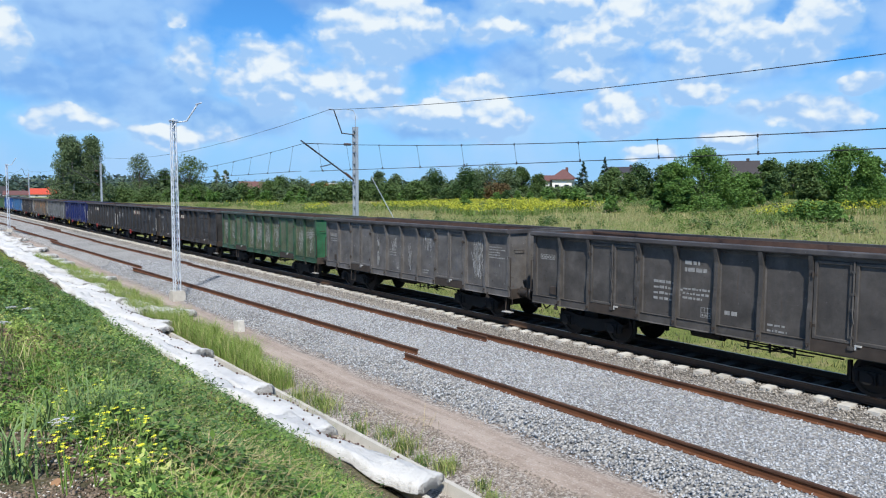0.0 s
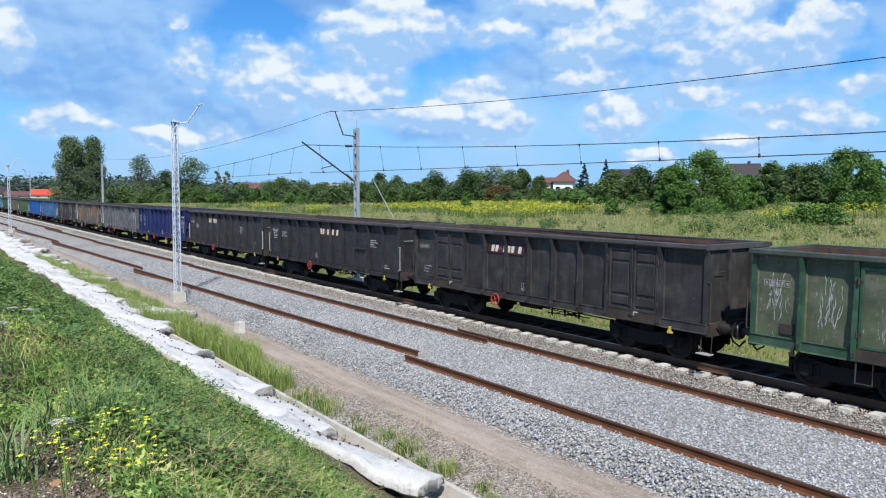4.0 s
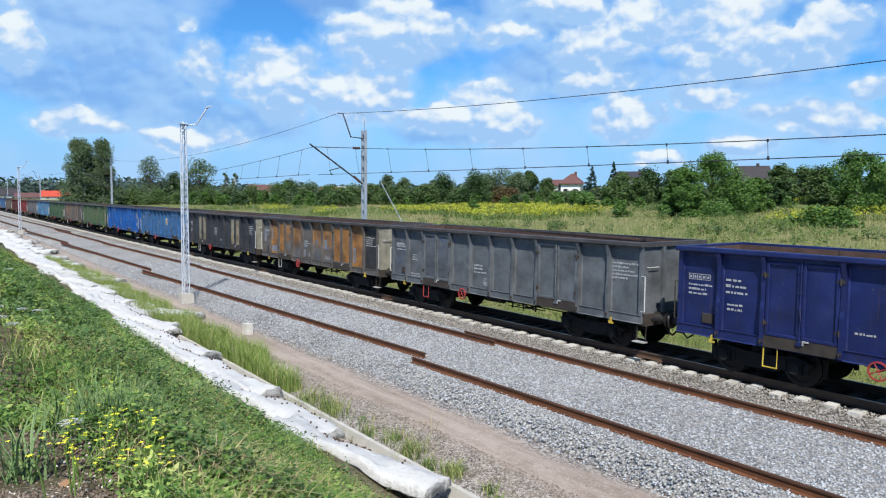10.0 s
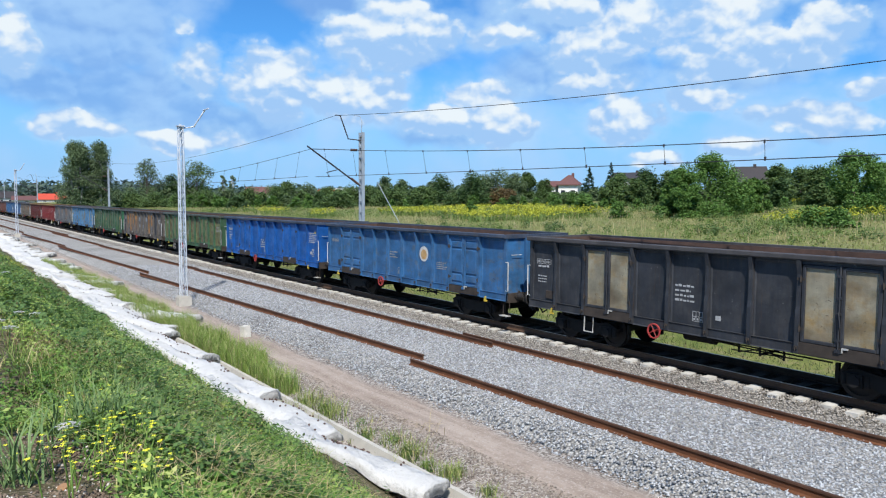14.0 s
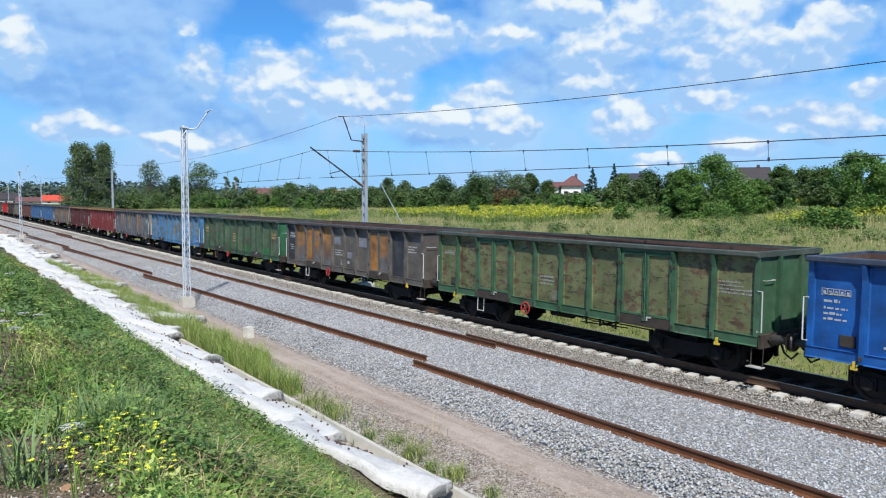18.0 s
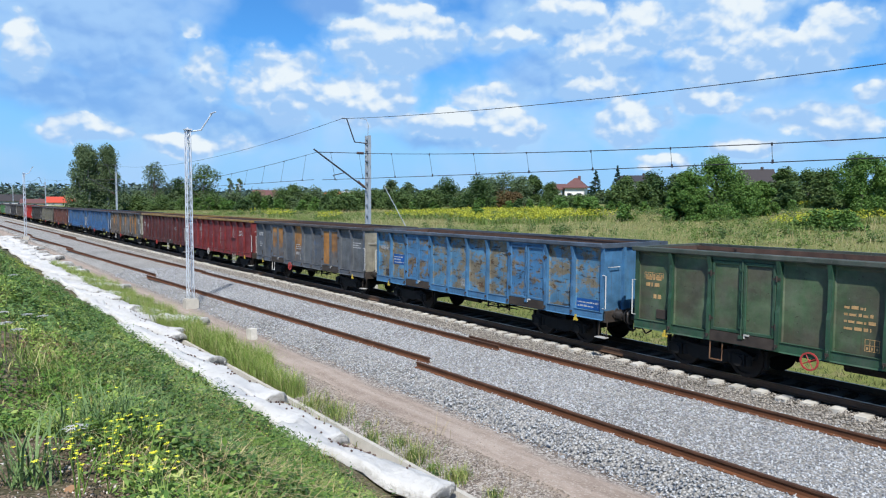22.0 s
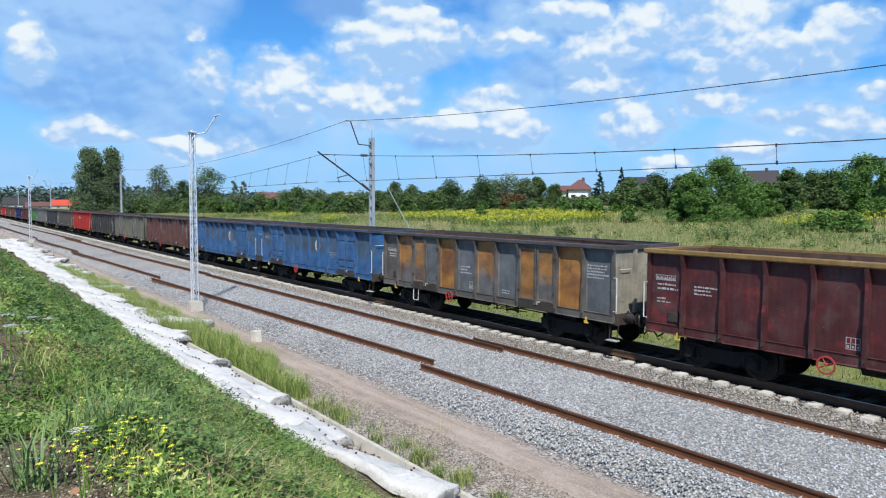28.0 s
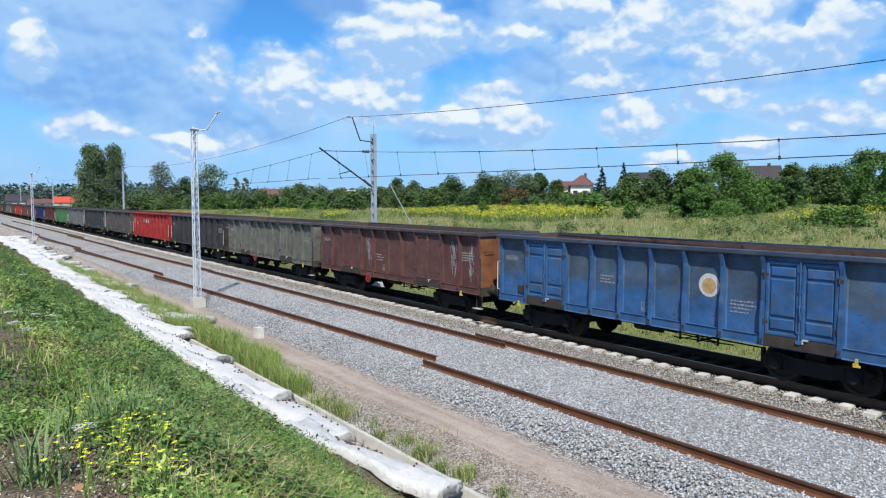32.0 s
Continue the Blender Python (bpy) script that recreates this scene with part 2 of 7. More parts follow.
def gravel(name, lo, hi, size, dirt=None):
    n = Nodes(name)
    v = n.coord(spread=False)
    col = n.cells(v, 1 / size, "Color")
    g = n.split(col)[0]
    d = n.cells(v, 1 / size, "Distance")
    big = n.noise(v, 0.35, 5)
    c = n.mix(g, lo, hi)
    c = n.mix(n.ramp(d, 0.35, 0.75), c, times(lo, 0.45))
    c = n.mix(n.ramp(big, 0.35, 0.7, 0.0, 0.5), c, dirt or times(hi, 0.85))
    n.bump(n.math("SUBTRACT", 1.0, d), 0.9, 0.03)
    return n.end(c, 0.9, 0.0, 0.2)


def leafy(name, dark, light, tip=None, patch=None, lush=None, mosaic=None):
    """Leaves and blades: each piece its own green, a little light passing through; mosaic: paler and darker plants side by side."""
    n = Nodes(name)
    r = n.island()
    c = n.mix(r, dark, light)
    big = n.noise(n.coord(spread=False), 0.5, 3)
    c = n.mix(n.ramp(big, 0.35, 0.65, 0.0, 0.5), c, times(dark, 1.1))
    if patch:
        wide = n.noise(n.coord(spread=False), 0.09, 4)
        c = n.mix(n.ramp(wide, 0.44, 0.60, 0.0, 0.75), c, patch)
    if lush:
        wide = n.noise(n.coord(spread=False), 0.21, 4, 0.6)
        c = n.mix(n.ramp(wide, 0.50, 0.60, 0.0, 0.85), c, lush)
    if mosaic:
        v = n.t.nodes.new("ShaderNodeVectorMath")
        v.operation = "ADD"
        n.put(v.inputs[0], n.coord(spread=False))
        n.put(v.inputs[1], n.noise(n.coord(spread=False), 3.0, 3, color=True))
        plant = n.split(n.cells(v.outputs[0], 2.6, "Color"))
        c = n.mix(n.ramp(plant[0], 0.55, 0.95, 0.0, 0.75), c, mosaic)
        c = n.mix(n.ramp(plant[1], 0.45, 0.05, 0.0, 0.65), c, times(dark, 0.75))
    if tip:
        c = n.mix(n.ramp(n.math("FRACT", n.math("MULTIPLY", r, 7.31)), 0.80, 0.86), c, tip)
    m = n.end(c, 0.6, 0.0, 0.25)
    tr = n.t.nodes.new("ShaderNodeBsdfTranslucent")
    n.put(tr.inputs[0], n.mix(0.5, c, light))
    mx = n.t.nodes.new("ShaderNodeMixShader")
    mx.inputs[0].default_value = 0.2
    n.t.links.new(n.b.outputs[0], mx.inputs[1])
    n.t.links.new(tr.outputs[0], mx.inputs[2])
    n.t.links.new(mx.outputs[0], n.out.inputs[0])
    return m


def soil(name, a, b, speck, size=0.04):
    n = Nodes(name)
    v = n.coord(spread=False)
    big, mid, fine = n.noise(v, 0.25, 6), n.noise(v, 2.5, 6, 0.7), n.noise(v, 40, 3)
    c = n.mix(n.ramp(n.math("ADD", n.math("MULTIPLY", big, 0.5), n.math("MULTIPLY", mid, 0.5)), 0.36, 0.62), a, b)
    g = n.split(n.cells(v, 1 / size, "Color"))[0]
    c = n.mix(n.ramp(g, 0.78, 0.82, 0.0, 0.75), c, speck)
    c = n.mix(n.ramp(fine, 0.4, 0.7, 0.0, 0.4), c, times(a, 0.6))
    n.bump(n.math("ADD", mid, n.math("MULTIPLY", fine, 0.4)), 0.7, 0.04)
    return n.end(c, 0.95, 0.0, 0.15)


def sand_mat():
    """A trodden pinkish path beside a rougher, greyer slope of spilled gravel, with grit and dusty ruts along the line."""
    n = Nodes("sandy_soil")
    v = n.coord(spread=False)
    rut = n.noise(n.coord(spread=False, scale=(0.14, 1.9, 1.0)), 1.6, 5, 0.6)
    big, mid, fine = n.noise(v, 0.5, 6), n.noise(v, 2.6, 7, 0.72), n.noise(v, 45, 3)
    across = n.math("ADD", n.split(v)[1], n.ramp(big, 0.2, 0.8, -0.35, 0.35))
    lane = n.math("MULTIPLY", n.ramp(across, 8.55, 8.85), n.ramp(across, 9.95, 9.70))
    rough = n.mix(n.ramp(mid, 0.36, 0.64), (0.135, 0.11, 0.092), (0.30, 0.26, 0.225))
    path = n.mix(n.ramp(n.math("ADD", n.math("MULTIPLY", rut, 0.65), n.math("MULTIPLY", mid, 0.35)), 0.38, 0.60), (0.245, 0.19, 0.152), (0.41, 0.338, 0.282))
    for size, share, tone in ((0.05, 0.74, (0.40, 0.37, 0.33)), (0.030, 0.70, (0.46, 0.43, 0.39)), (0.04, 0.82, (0.07, 0.058, 0.05))):
        g = n.split(n.cells(v, 1 / size, "Color"))[0]
        rough = n.mix(n.ramp(g, share, share + 0.03, 0.0, 0.8), rough, tone)
    grit = n.split(n.cells(v, 38.0, "Color"))[0]
    path = n.mix(n.ramp(grit, 0.86, 0.89, 0.0, 0.55), path, (0.47, 0.42, 0.37))
    c = n.mix(lane, rough, path)
    c = n.mix(n.ramp(fine, 0.45, 0.75, 0.0, 0.28), c, (0.11, 0.085, 0.068))
    n.bump(n.math("ADD", n.math("ADD", mid, rut), n.math("MULTIPLY", fine, 0.4)), 0.8, 0.05)
    return n.end(c, 0.95, 0.0, 0.15)


M_SOIL = sand_mat()
M_BANK = soil("bank_earth", (0.07, 0.062, 0.034), (0.135, 0.115, 0.066), (0.22, 0.185, 0.13))
M_FIELD = soil("meadow_ground", (0.115, 0.15, 0.04), (0.20, 0.205, 0.07), (0.22, 0.20, 0.095), 0.3)
M_BALLAST = gravel("grey_ballast", (0.20, 0.195, 0.185), (0.48, 0.47, 0.445), 0.055)
# soiled stone, its colour lowered further to carry the train's shadow
M_BALLAST_OLD = gravel("soiled_shade_dark_ballast", (0.020, 0.014, 0.010), (0.065, 0.046, 0.033), 0.055, (0.03, 0.021, 0.015))
M_BALLAST_EDGE = gravel("weathered_ballast", (0.15, 0.135, 0.12), (0.40, 0.375, 0.335), 0.055)
M_RAIL = plain("rusty_rail", (0.118, 0.045, 0.019), 0.9, 0.0, 0.4, 2.0, 0.3)
M_RAIL_HEAD = plain("dark_rusty_rail_head", (0.080, 0.036, 0.020), 0.85, 0.0, 0.4, 2.0, 0.3)
M_RAIL_USED = plain("dark_running_rail", (0.10, 0.058, 0.037), 0.6, 0.2, 0.3)
M_RAIL_TOP = plain("polished_rail_head", (0.35, 0.34, 0.33), 0.35, 0.9, 0.1)
M_CONCRETE = plain("pale_concrete", (0.47, 0.445, 0.39), 0.9, 0.0, 0.15, 4.0, 0.4)


def sleeper_mat():
    """Concrete, pale at the ends, blackened inward for oil, brake dust and the wagons' shade."""
    n = Nodes("dusty_concrete_sleeper")
    v = n.coord()
    big, fine = n.noise(v, 3.0, 5), n.noise(v, 40, 3)
    y = n.math("ABSOLUTE", n.split(n.coord(spread=False))[1])
    soot_shade = n.ramp(n.math("ADD", y, n.ramp(big, 0.2, 0.8, -0.12, 0.12)), 0.88, 0.98)
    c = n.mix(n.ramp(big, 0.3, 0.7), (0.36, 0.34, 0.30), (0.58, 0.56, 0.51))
    c = n.mix(soot_shade, (0.045, 0.034, 0.026), c)
    n.bump(fine, 0.4, 0.01)
    return n.end(c, 0.9)


M_SLEEPER = sleeper_mat()
M_GALV = plain("galvanised_steel", (0.62, 0.66, 0.71), 0.5, 0.35, 0.12, 3.0, 0.1)
M_MAST_OLD = plain("grey_painted_steel", (0.30, 0.345, 0.39), 0.6, 0.2, 0.15)
M_WIRE = plain("dark_wire", (0.05, 0.05, 0.055), 0.5, 0.3, 0.1)


def sheet_mat():
    """White fabric, dusty and creased."""
    n = Nodes("white_geotextile")
    v = n.coord()
    big, mid, fine = n.noise(v, 1.2, 5), n.noise(v, 7.0, 6, 0.65), n.noise(v, 60, 3)
    c = n.mix(n.ramp(big, 0.3, 0.7), (0.48, 0.48, 0.47), (0.61, 0.605, 0.59))
    c = n.mix(n.ramp(mid, 0.54, 0.76, 0.0, 0.55), c, (0.33, 0.31, 0.27))
    c = n.mix(n.ramp(n.random(), 0.0, 1.0, 0.0, 0.30), c, (0.40, 0.395, 0.375))
    soil = n.noise(v, 2.4, 6, 0.7)
    c = n.mix(n.ramp(soil, 0.60, 0.72, 0.0, 0.5), c, (0.26, 0.235, 0.19))
    n.bump(n.math("ADD", mid, n.math("MULTIPLY", fine, 0.15)), 0.9, 0.07)
    return n.end(c, 0.85, 0.0, 0.3)


M_SHEET = sheet_mat()
M_SNAIL = plain("brown_snail_shell", (0.085, 0.05, 0.038), 0.5, 0.0, 0.3, 30.0)
M_BARK = plain("grey_bark", (0.13, 0.11, 0.09), 0.95, 0.0, 0.35, 6.0, 0.6)
M_BIRCH = plain("pale_birch_bark", (0.42, 0.41, 0.38), 0.9, 0.0, 0.4, 5.0, 0.4)
# grimy steel, base colour also lowered to deepen the shade below the wagons
M_UNDER = plain("grimy_shade_dark_gear", (0.011, 0.010, 0.0095), 0.85, 0.0, 0.3, 5.0, 0.3)
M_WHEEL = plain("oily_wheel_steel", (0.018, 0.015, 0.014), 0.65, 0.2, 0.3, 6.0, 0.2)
M_INSIDE = plain("rusty_wagon_inside", (0.085, 0.05, 0.038), 0.9, 0.0, 0.35, 3.0, 0.3)
M_BUFFER = plain("greasy_buffer_steel", (0.05, 0.045, 0.042), 0.5, 0.4, 0.3)
M_WHITE = plain("white_marking", (0.50, 0.50, 0.485), 0.7, 0.0, 0.2, 12.0)
M_INK = plain("dusty_white_lettering", (0.37, 0.375, 0.375), 0.8, 0.0, 0.25, 12.0)
M_DULLWHITE = plain("faded_marking", (0.26, 0.26, 0.25), 0.8, 0.0, 0.3, 12.0)
M_YELLOW = plain("yellow_paint", (0.55, 0.40, 0.05), 0.6, 0.0, 0.25)
M_RED = plain("red_paint", (0.36, 0.045, 0.04), 0.6, 0.0, 0.25)
M_STEEL = plain("bare_handrail_steel", (0.50, 0.49, 0.46), 0.5, 0.3, 0.2)
M_GRASS = leafy("bank_grass", (0.072, 0.132, 0.025), (0.28, 0.355, 0.09), (0.44, 0.38, 0.19), mosaic=(0.40, 0.45, 0.14))
M_WEED = leafy("bank_weeds", (0.062, 0.14, 0.026), (0.27, 0.40, 0.088), mosaic=(0.40, 0.49, 0.13))
M_CLOVER = leafy("clover_leaves", (0.058, 0.155, 0.027), (0.22, 0.41, 0.075), mosaic=(0.23, 0.40, 0.078))
M_NETTLE = leafy("dark_weed_leaves", (0.045, 0.105, 0.028), (0.16, 0.26, 0.075), mosaic=(0.21, 0.30, 0.11))
M_WITHERED = leafy("withered_weeds", (0.13, 0.085, 0.045), (0.30, 0.215, 0.12), mosaic=(0.21, 0.13, 0.075))
M_MUSTARD = leafy("mustard_tops", (0.16, 0.24, 0.03), (0.42, 0.42, 0.04))
M_MUSTARD2 = leafy("yellow_green_herbs", (0.20, 0.30, 0.05), (0.47, 0.55, 0.14), mosaic=(0.52, 0.55, 0.20))
M_GRASS2 = leafy("soft_green_grass", (0.12, 0.20, 0.035), (0.32, 0.41, 0.105), (0.46, 0.41, 0.21))
M_VERGE = leafy("verge_grass", (0.05, 0.082, 0.024), (0.115, 0.15, 0.05), (0.20, 0.17, 0.10))
M_MEADOW2 = leafy("meadow_weed_leaves", (0.10, 0.16, 0.038), (0.18, 0.245, 0.064))
M_DRY = leafy("dry_grass", (0.33, 0.265, 0.13), (0.56, 0.47, 0.27))
M_REED = leafy("blue_green_blades", (0.085, 0.15, 0.05), (0.21, 0.30, 0.115))
M_BLOOM = leafy("yellow_flowers", (0.62, 0.60, 0.03), (0.80, 0.78, 0.08))
M_GOLD = leafy("goldenrod_heads", (0.30, 0.34, 0.035), (0.52, 0.50, 0.05))
M_MEADOW = leafy("meadow_grass", (0.125, 0.17, 0.048), (0.205, 0.25, 0.08), (0.34, 0.29, 0.17), patch=(0.30, 0.24, 0.13), lush=(0.105, 0.175, 0.045))
M_LEAF = leafy("broad_leaves", (0.066, 0.115, 0.036), (0.115, 0.175, 0.054))
M_LEAF_W = leafy("fresh_broad_leaves", (0.062, 0.138, 0.030), (0.155, 0.265, 0.060))
M_LEAF_D = leafy("dark_leaves", (0.036, 0.076, 0.026), (0.080, 0.135, 0.042))
M_LEAF_B = leafy("birch_leaves", (0.078, 0.122, 0.056), (0.150, 0.205, 0.095))
M_LEAF_S = leafy("spruce_needles", (0.014, 0.042, 0.020), (0.036, 0.075, 0.034))
M_LEAF_R = leafy("reddish_leaves", (0.10, 0.07, 0.03), (0.17, 0.12, 0.05))
# leaf greens shifted towards blue, so distance haze sits in the base colour
M_FARWOOD_HAZED = leafy("far_woodland_hazed", (0.058, 0.095, 0.075), (0.085, 0.125, 0.095))
M_ROOF_RED = plain("red_roof_tiles", (0.50, 0.07, 0.035), 0.7, 0.0, 0.2)
M_ROOF_BROWN = plain("brown_roof_tiles", (0.13, 0.06, 0.055), 0.8, 0.0, 0.2)
M_ROOF_DARK = plain("dark_roof_sheet", (0.045, 0.038, 0.038), 0.6, 0.0, 0.2)
M_RENDER = plain("white_house_render", (0.72, 0.70, 0.67), 0.9, 0.0, 0.08)
M_RENDER_G = plain("grey_house_render", (0.42, 0.42, 0.40), 0.9, 0.0, 0.1)
M_GLASS = plain("dark_window_glass", (0.03, 0.035, 0.045), 0.15, 0.0, 0.1)


# ---- building blocks ----
class Shape:
    """Collects the faces of one mesh."""

    def __init__(self):
        self.v, self.f = [], []

    def add(self, verts, faces):
        k = len(self.v)
        self.v += [tuple(p) for p in verts]
        self.f += [tuple(k + i for i in f) for f in faces]
        return self

    def box(self, x0, x1, y0, y1, z0, z1):
        return self.add([(x, y, z) for z in (z0, z1) for y in (y0, y1) for x in (x0, x1)],
                        [(0, 2, 3, 1), (4, 5, 7, 6), (0, 1, 5, 4), (2, 6, 7, 3), (0, 4, 6, 2), (1, 3, 7, 5)])

    def slab(self, x0, x1, y0, y1, z0, z1, c):
        """A box whose front edges (towards -y) are chamfered by c."""
        a = [(x0, y1, z0), (x1, y1, z0), (x1, y1, z1), (x0, y1, z1)]
        b = [(x0, y0 + c, z0), (x1, y0 + c, z0), (x1, y0 + c, z1), (x0, y0 + c, z1)]
        d = [(x0 + c, y0, z0 + c), (x1 - c, y0, z0 + c), (x1 - c, y0, z1 - c), (x0 + c, y0, z1 - c)]
        f = [(3, 2, 1, 0), (8, 9, 10, 11)]
        for i in range(4):
            j = (i + 1) % 4
            f += [(i, j, 4 + j, 4 + i), (4 + i, 4 + j, 8 + j, 8 + i)]
        return self.add(a + b + d, f)

    def prism(self, profile, x0, x1, axis="x"):
        """A (y, z) outline drawn out along x, or an (x, z) outline along y."""
        n = len(profile)
        if axis == "x":
            a = [(x0, p, q) for p, q in profile] + [(x1, p, q) for p, q in profile]
        elif axis == "y":
            a = [(p, x0, q) for p, q in profile] + [(p, x1, q) for p, q in profile]
        else:
            a = [(p, q, x0) for p, q in profile] + [(p, q, x1) for p, q in profile]
        return self.add(a, [tuple(range(n))[::-1], tuple(range(n, 2 * n))] + [(i, (i + 1) % n, n + (i + 1) % n, n + i) for i in range(n)])

    def tube(self, points, r, sides=6, r_end=None):
        """A round bar along points."""
        pts = [Vector(p) for p in points]
        n, k = len(pts), len(self.v)
        for i, p in enumerate(pts):
            t = (pts[min(i + 1, n - 1)] - pts[max(i - 1, 0)]).normalized()
            a = t.cross(Vector((0, 0, 1)) if abs(t.z) < 0.9 else Vector((1, 0, 0))).normalized()
            b = t.cross(a)
            rr = r if r_end is None else r + (r_end - r) * i / (n - 1)
            for j in range(sides):
                w = math.tau * j / sides
                self.v.append(tuple(p + a * (rr * math.cos(w)) + b * (rr * math.sin(w))))
        for i in range(n - 1):
            for j in range(sides):
                self.f.append((k + i * sides + j, k + i * sides + (j + 1) % sides, k + (i + 1) * sides + (j + 1) % sides, k + (i + 1) * sides + j))
        self.f += [tuple(k + j for j in range(sides))[::-1], tuple(k + (n - 1) * sides + j for j in range(sides))]
        return self

    def disc(self, c, r, y0, y1, sides=20, hole=0.0):
        """A wheel-like disc or ring whose axis lies along y."""
        ring = [(math.cos(math.tau * i / sides), math.sin(math.tau * i / sides)) for i in range(sides)]
        if hole:
            vs = [(c[0] + q * u, y, c[1] + q * w) for y in (y0, y1) for q in (hole, r) for u, w in ring]
            f = []
            for i in range(sides):
                j = (i + 1) % sides
                a, b, d, e = 0, sides, 2 * sides, 3 * sides
                f += [(a + i, b + i, b + j, a + j), (d + i, d + j, e + j, e + i), (b + i, e + i, e + j, b + j), (a + i, a + j, d + j, d + i)]
            return self.add(vs, f)
        return self.prism([(c[0] + r * u, c[1] + r * w) for u, w in ring], y0, y1, "y")

    def mesh(self, name, mat, smooth=False):
        me = bpy.data.meshes.new(name)
        me.from_pydata(self.v, [], self.f)
        me.materials.append(mat)
        if smooth:
            me.polygons.foreach_set("use_smooth", [True] * len(me.polygons))
        me.update()
        return me


MESHES = {}


def part(name, shape, mat, parent=None, label="", at=None, key=None, smooth=False):
    """ONE mesh object, under its thing or part where parent is given. key: share the mesh with alike pieces."""
    me = MESHES.get((key, mat.name)) if key else None
    if me is None:
        me = (shape() if callable(shape) else shape).mesh(name, mat, smooth)
        if key:
            MESHES[(key, mat.name)] = me
    ob = new(name, me)
    if parent is not None:
        ob.parent = parent
    if at is not None:
        ob.matrix_basis = at if isinstance(at, Matrix) else Matrix.Translation(at)
    if label:
        ob["label"] = label
    return ob


def thing(name, label, category, group="", at=None, kind=""):
    ob = new(name)
    ob.empty_display_size = 0.3
    if at is not None:
        ob.matrix_basis = at if isinstance(at, Matrix) else Matrix.Translation(at)
    return tagged(ob, label, category, group, kind)


def cloud_mesh(name, verts, faces_per, mat):
    """A mesh from an array of alike pieces: verts (n, k, 3), each piece with the same faces."""
    n, k, _ = verts.shape
    me = bpy.data.meshes.new(name)
    m = len(faces_per[0])
    f = np.array(faces_per)
    idx = (f[None] + (np.arange(n) * k)[:, None, None]).reshape(-1)
    me.vertices.add(n * k)
    me.vertices.foreach_set("co", verts.astype(np.float32).ravel())
    me.loops.add(len(idx))
    me.loops.foreach_set("vertex_index", idx.astype(np.int32))
    me.polygons.add(n * len(f))
    me.polygons.foreach_set("loop_start", np.arange(0, len(idx), m, dtype=np.int32))
    me.polygons.foreach_set("loop_total", np.full(n * len(f), m, dtype=np.int32))
    me.materials.append(mat)
    me.update(calc_edges=True)
    return me


def step01(v, a, b):
    k = np.clip((v - a) / (b - a), 0, 1)
    return k * k * (3 - 2 * k)


# ---- the lie of the land ----
TRACK_Y = 17.3
BANK_Y = (-4.0, 0.3, 1.0, 2.2, 4.0, 5.1, 6.2, 6.7, 7.4, 7.6, 8.0, 8.75, 9.2, 10.0, 19.5, 21.5, 22.5, 30.0, 36.0)
BANK_Z = (2.95, 2.78, 2.62, 1.90, 0.62, -0.15, -0.58, -0.95, -0.95, -0.80, -0.80, -0.69, -0.67, -0.70, -0.70, -0.9, -0.7, 2.2, 2.45)


def land(x, y):
    """Height of the ground."""
    x, y = np.asarray(x, float), np.asarray(y, float)
    z = np.interp(y, BANK_Y, BANK_Z)
    far = np.clip(y - 36, 0, None)
    right = 0.25 + 0.75 * step01(x, -190, -70)
    z = z + right * 5.2 * (1 - np.exp(-far * 0.006)) + 0.25 * np.sin(x * 0.05) * np.cos(y * 0.06) * step01(y, 36, 60)
    near = 1 - step01(y, 5.8, 7.0)
    z = z + near * (0.10 * np.sin(x * 1.3 + y * 0.7) + 0.07 * np.sin(x * 2.9 - y * 1.9) + 0.05 * np.sin(y * 3.7 + x * 0.6))
    z = z + 0.03 * np.sin(x * 0.9) * np.sin(y * 2.1 + x * 0.3) * step01(y, 7.2, 7.8) * (1 - step01(y, 9.5, 10))
    return z


def build_ground():
    xs = np.concatenate([-np.geomspace(3200, 62, 36), np.arange(-60, 14, 0.4), np.geomspace(15, 1500, 24)])
    ys = np.concatenate([-np.geomspace(1500, 7, 14), np.arange(-6, 11, 0.3), np.arange(12, 46, 1.0), np.geomspace(47, 3000, 46)])
    gx, gy = np.meshgrid(xs, ys)
    gz = land(gx, gy)
    nx, ny = len(xs), len(ys)
    me = bpy.data.meshes.new("ground")
    v = np.stack([gx, gy, gz], -1).reshape(-1, 3)
    i = np.arange(nx - 1)[None] + nx * np.arange(ny - 1)[:, None]
    f = np.stack([i, i + 1, i + nx + 1, i + nx], -1).reshape(-1, 4)
    me.from_pydata(v.tolist(), [], f.tolist())
    for m in (M_BANK, M_SOIL, M_FIELD):
        me.materials.append(m)
    cy = np.repeat((ys[:-1] + ys[1:]) / 2, nx - 1)
    me.polygons.foreach_set("material_index", np.where(cy < 6.7, 0, np.where(cy < 21.0, 1, 2)).astype(np.int32))
    me.polygons.foreach_set("use_smooth", np.ones(len(f), bool))
    me.update()
    tagged(new("ground", me), "grassy cutting banks, sandy strip and rising meadow", "ground", kind="structure")


build_ground()


# ---- tracks ----
def rail_profile(y, z):
    """A flat-bottomed rail's outline, its foot at z."""
    h = 0.172
    return [(y - 0.075, z), (y + 0.075, z), (y + 0.075, z + 0.012), (y + 0.012, z + 0.032), (y + 0.012, z + h - 0.045),
            (y + 0.036, z + h - 0.034), (y + 0.034, z + h), (y - 0.034, z + h), (y - 0.036, z + h - 0.034), (y - 0.012, z + h - 0.045),
            (y - 0.012, z + 0.032), (y - 0.075, z + 0.012)]


BED_Z = -0.36


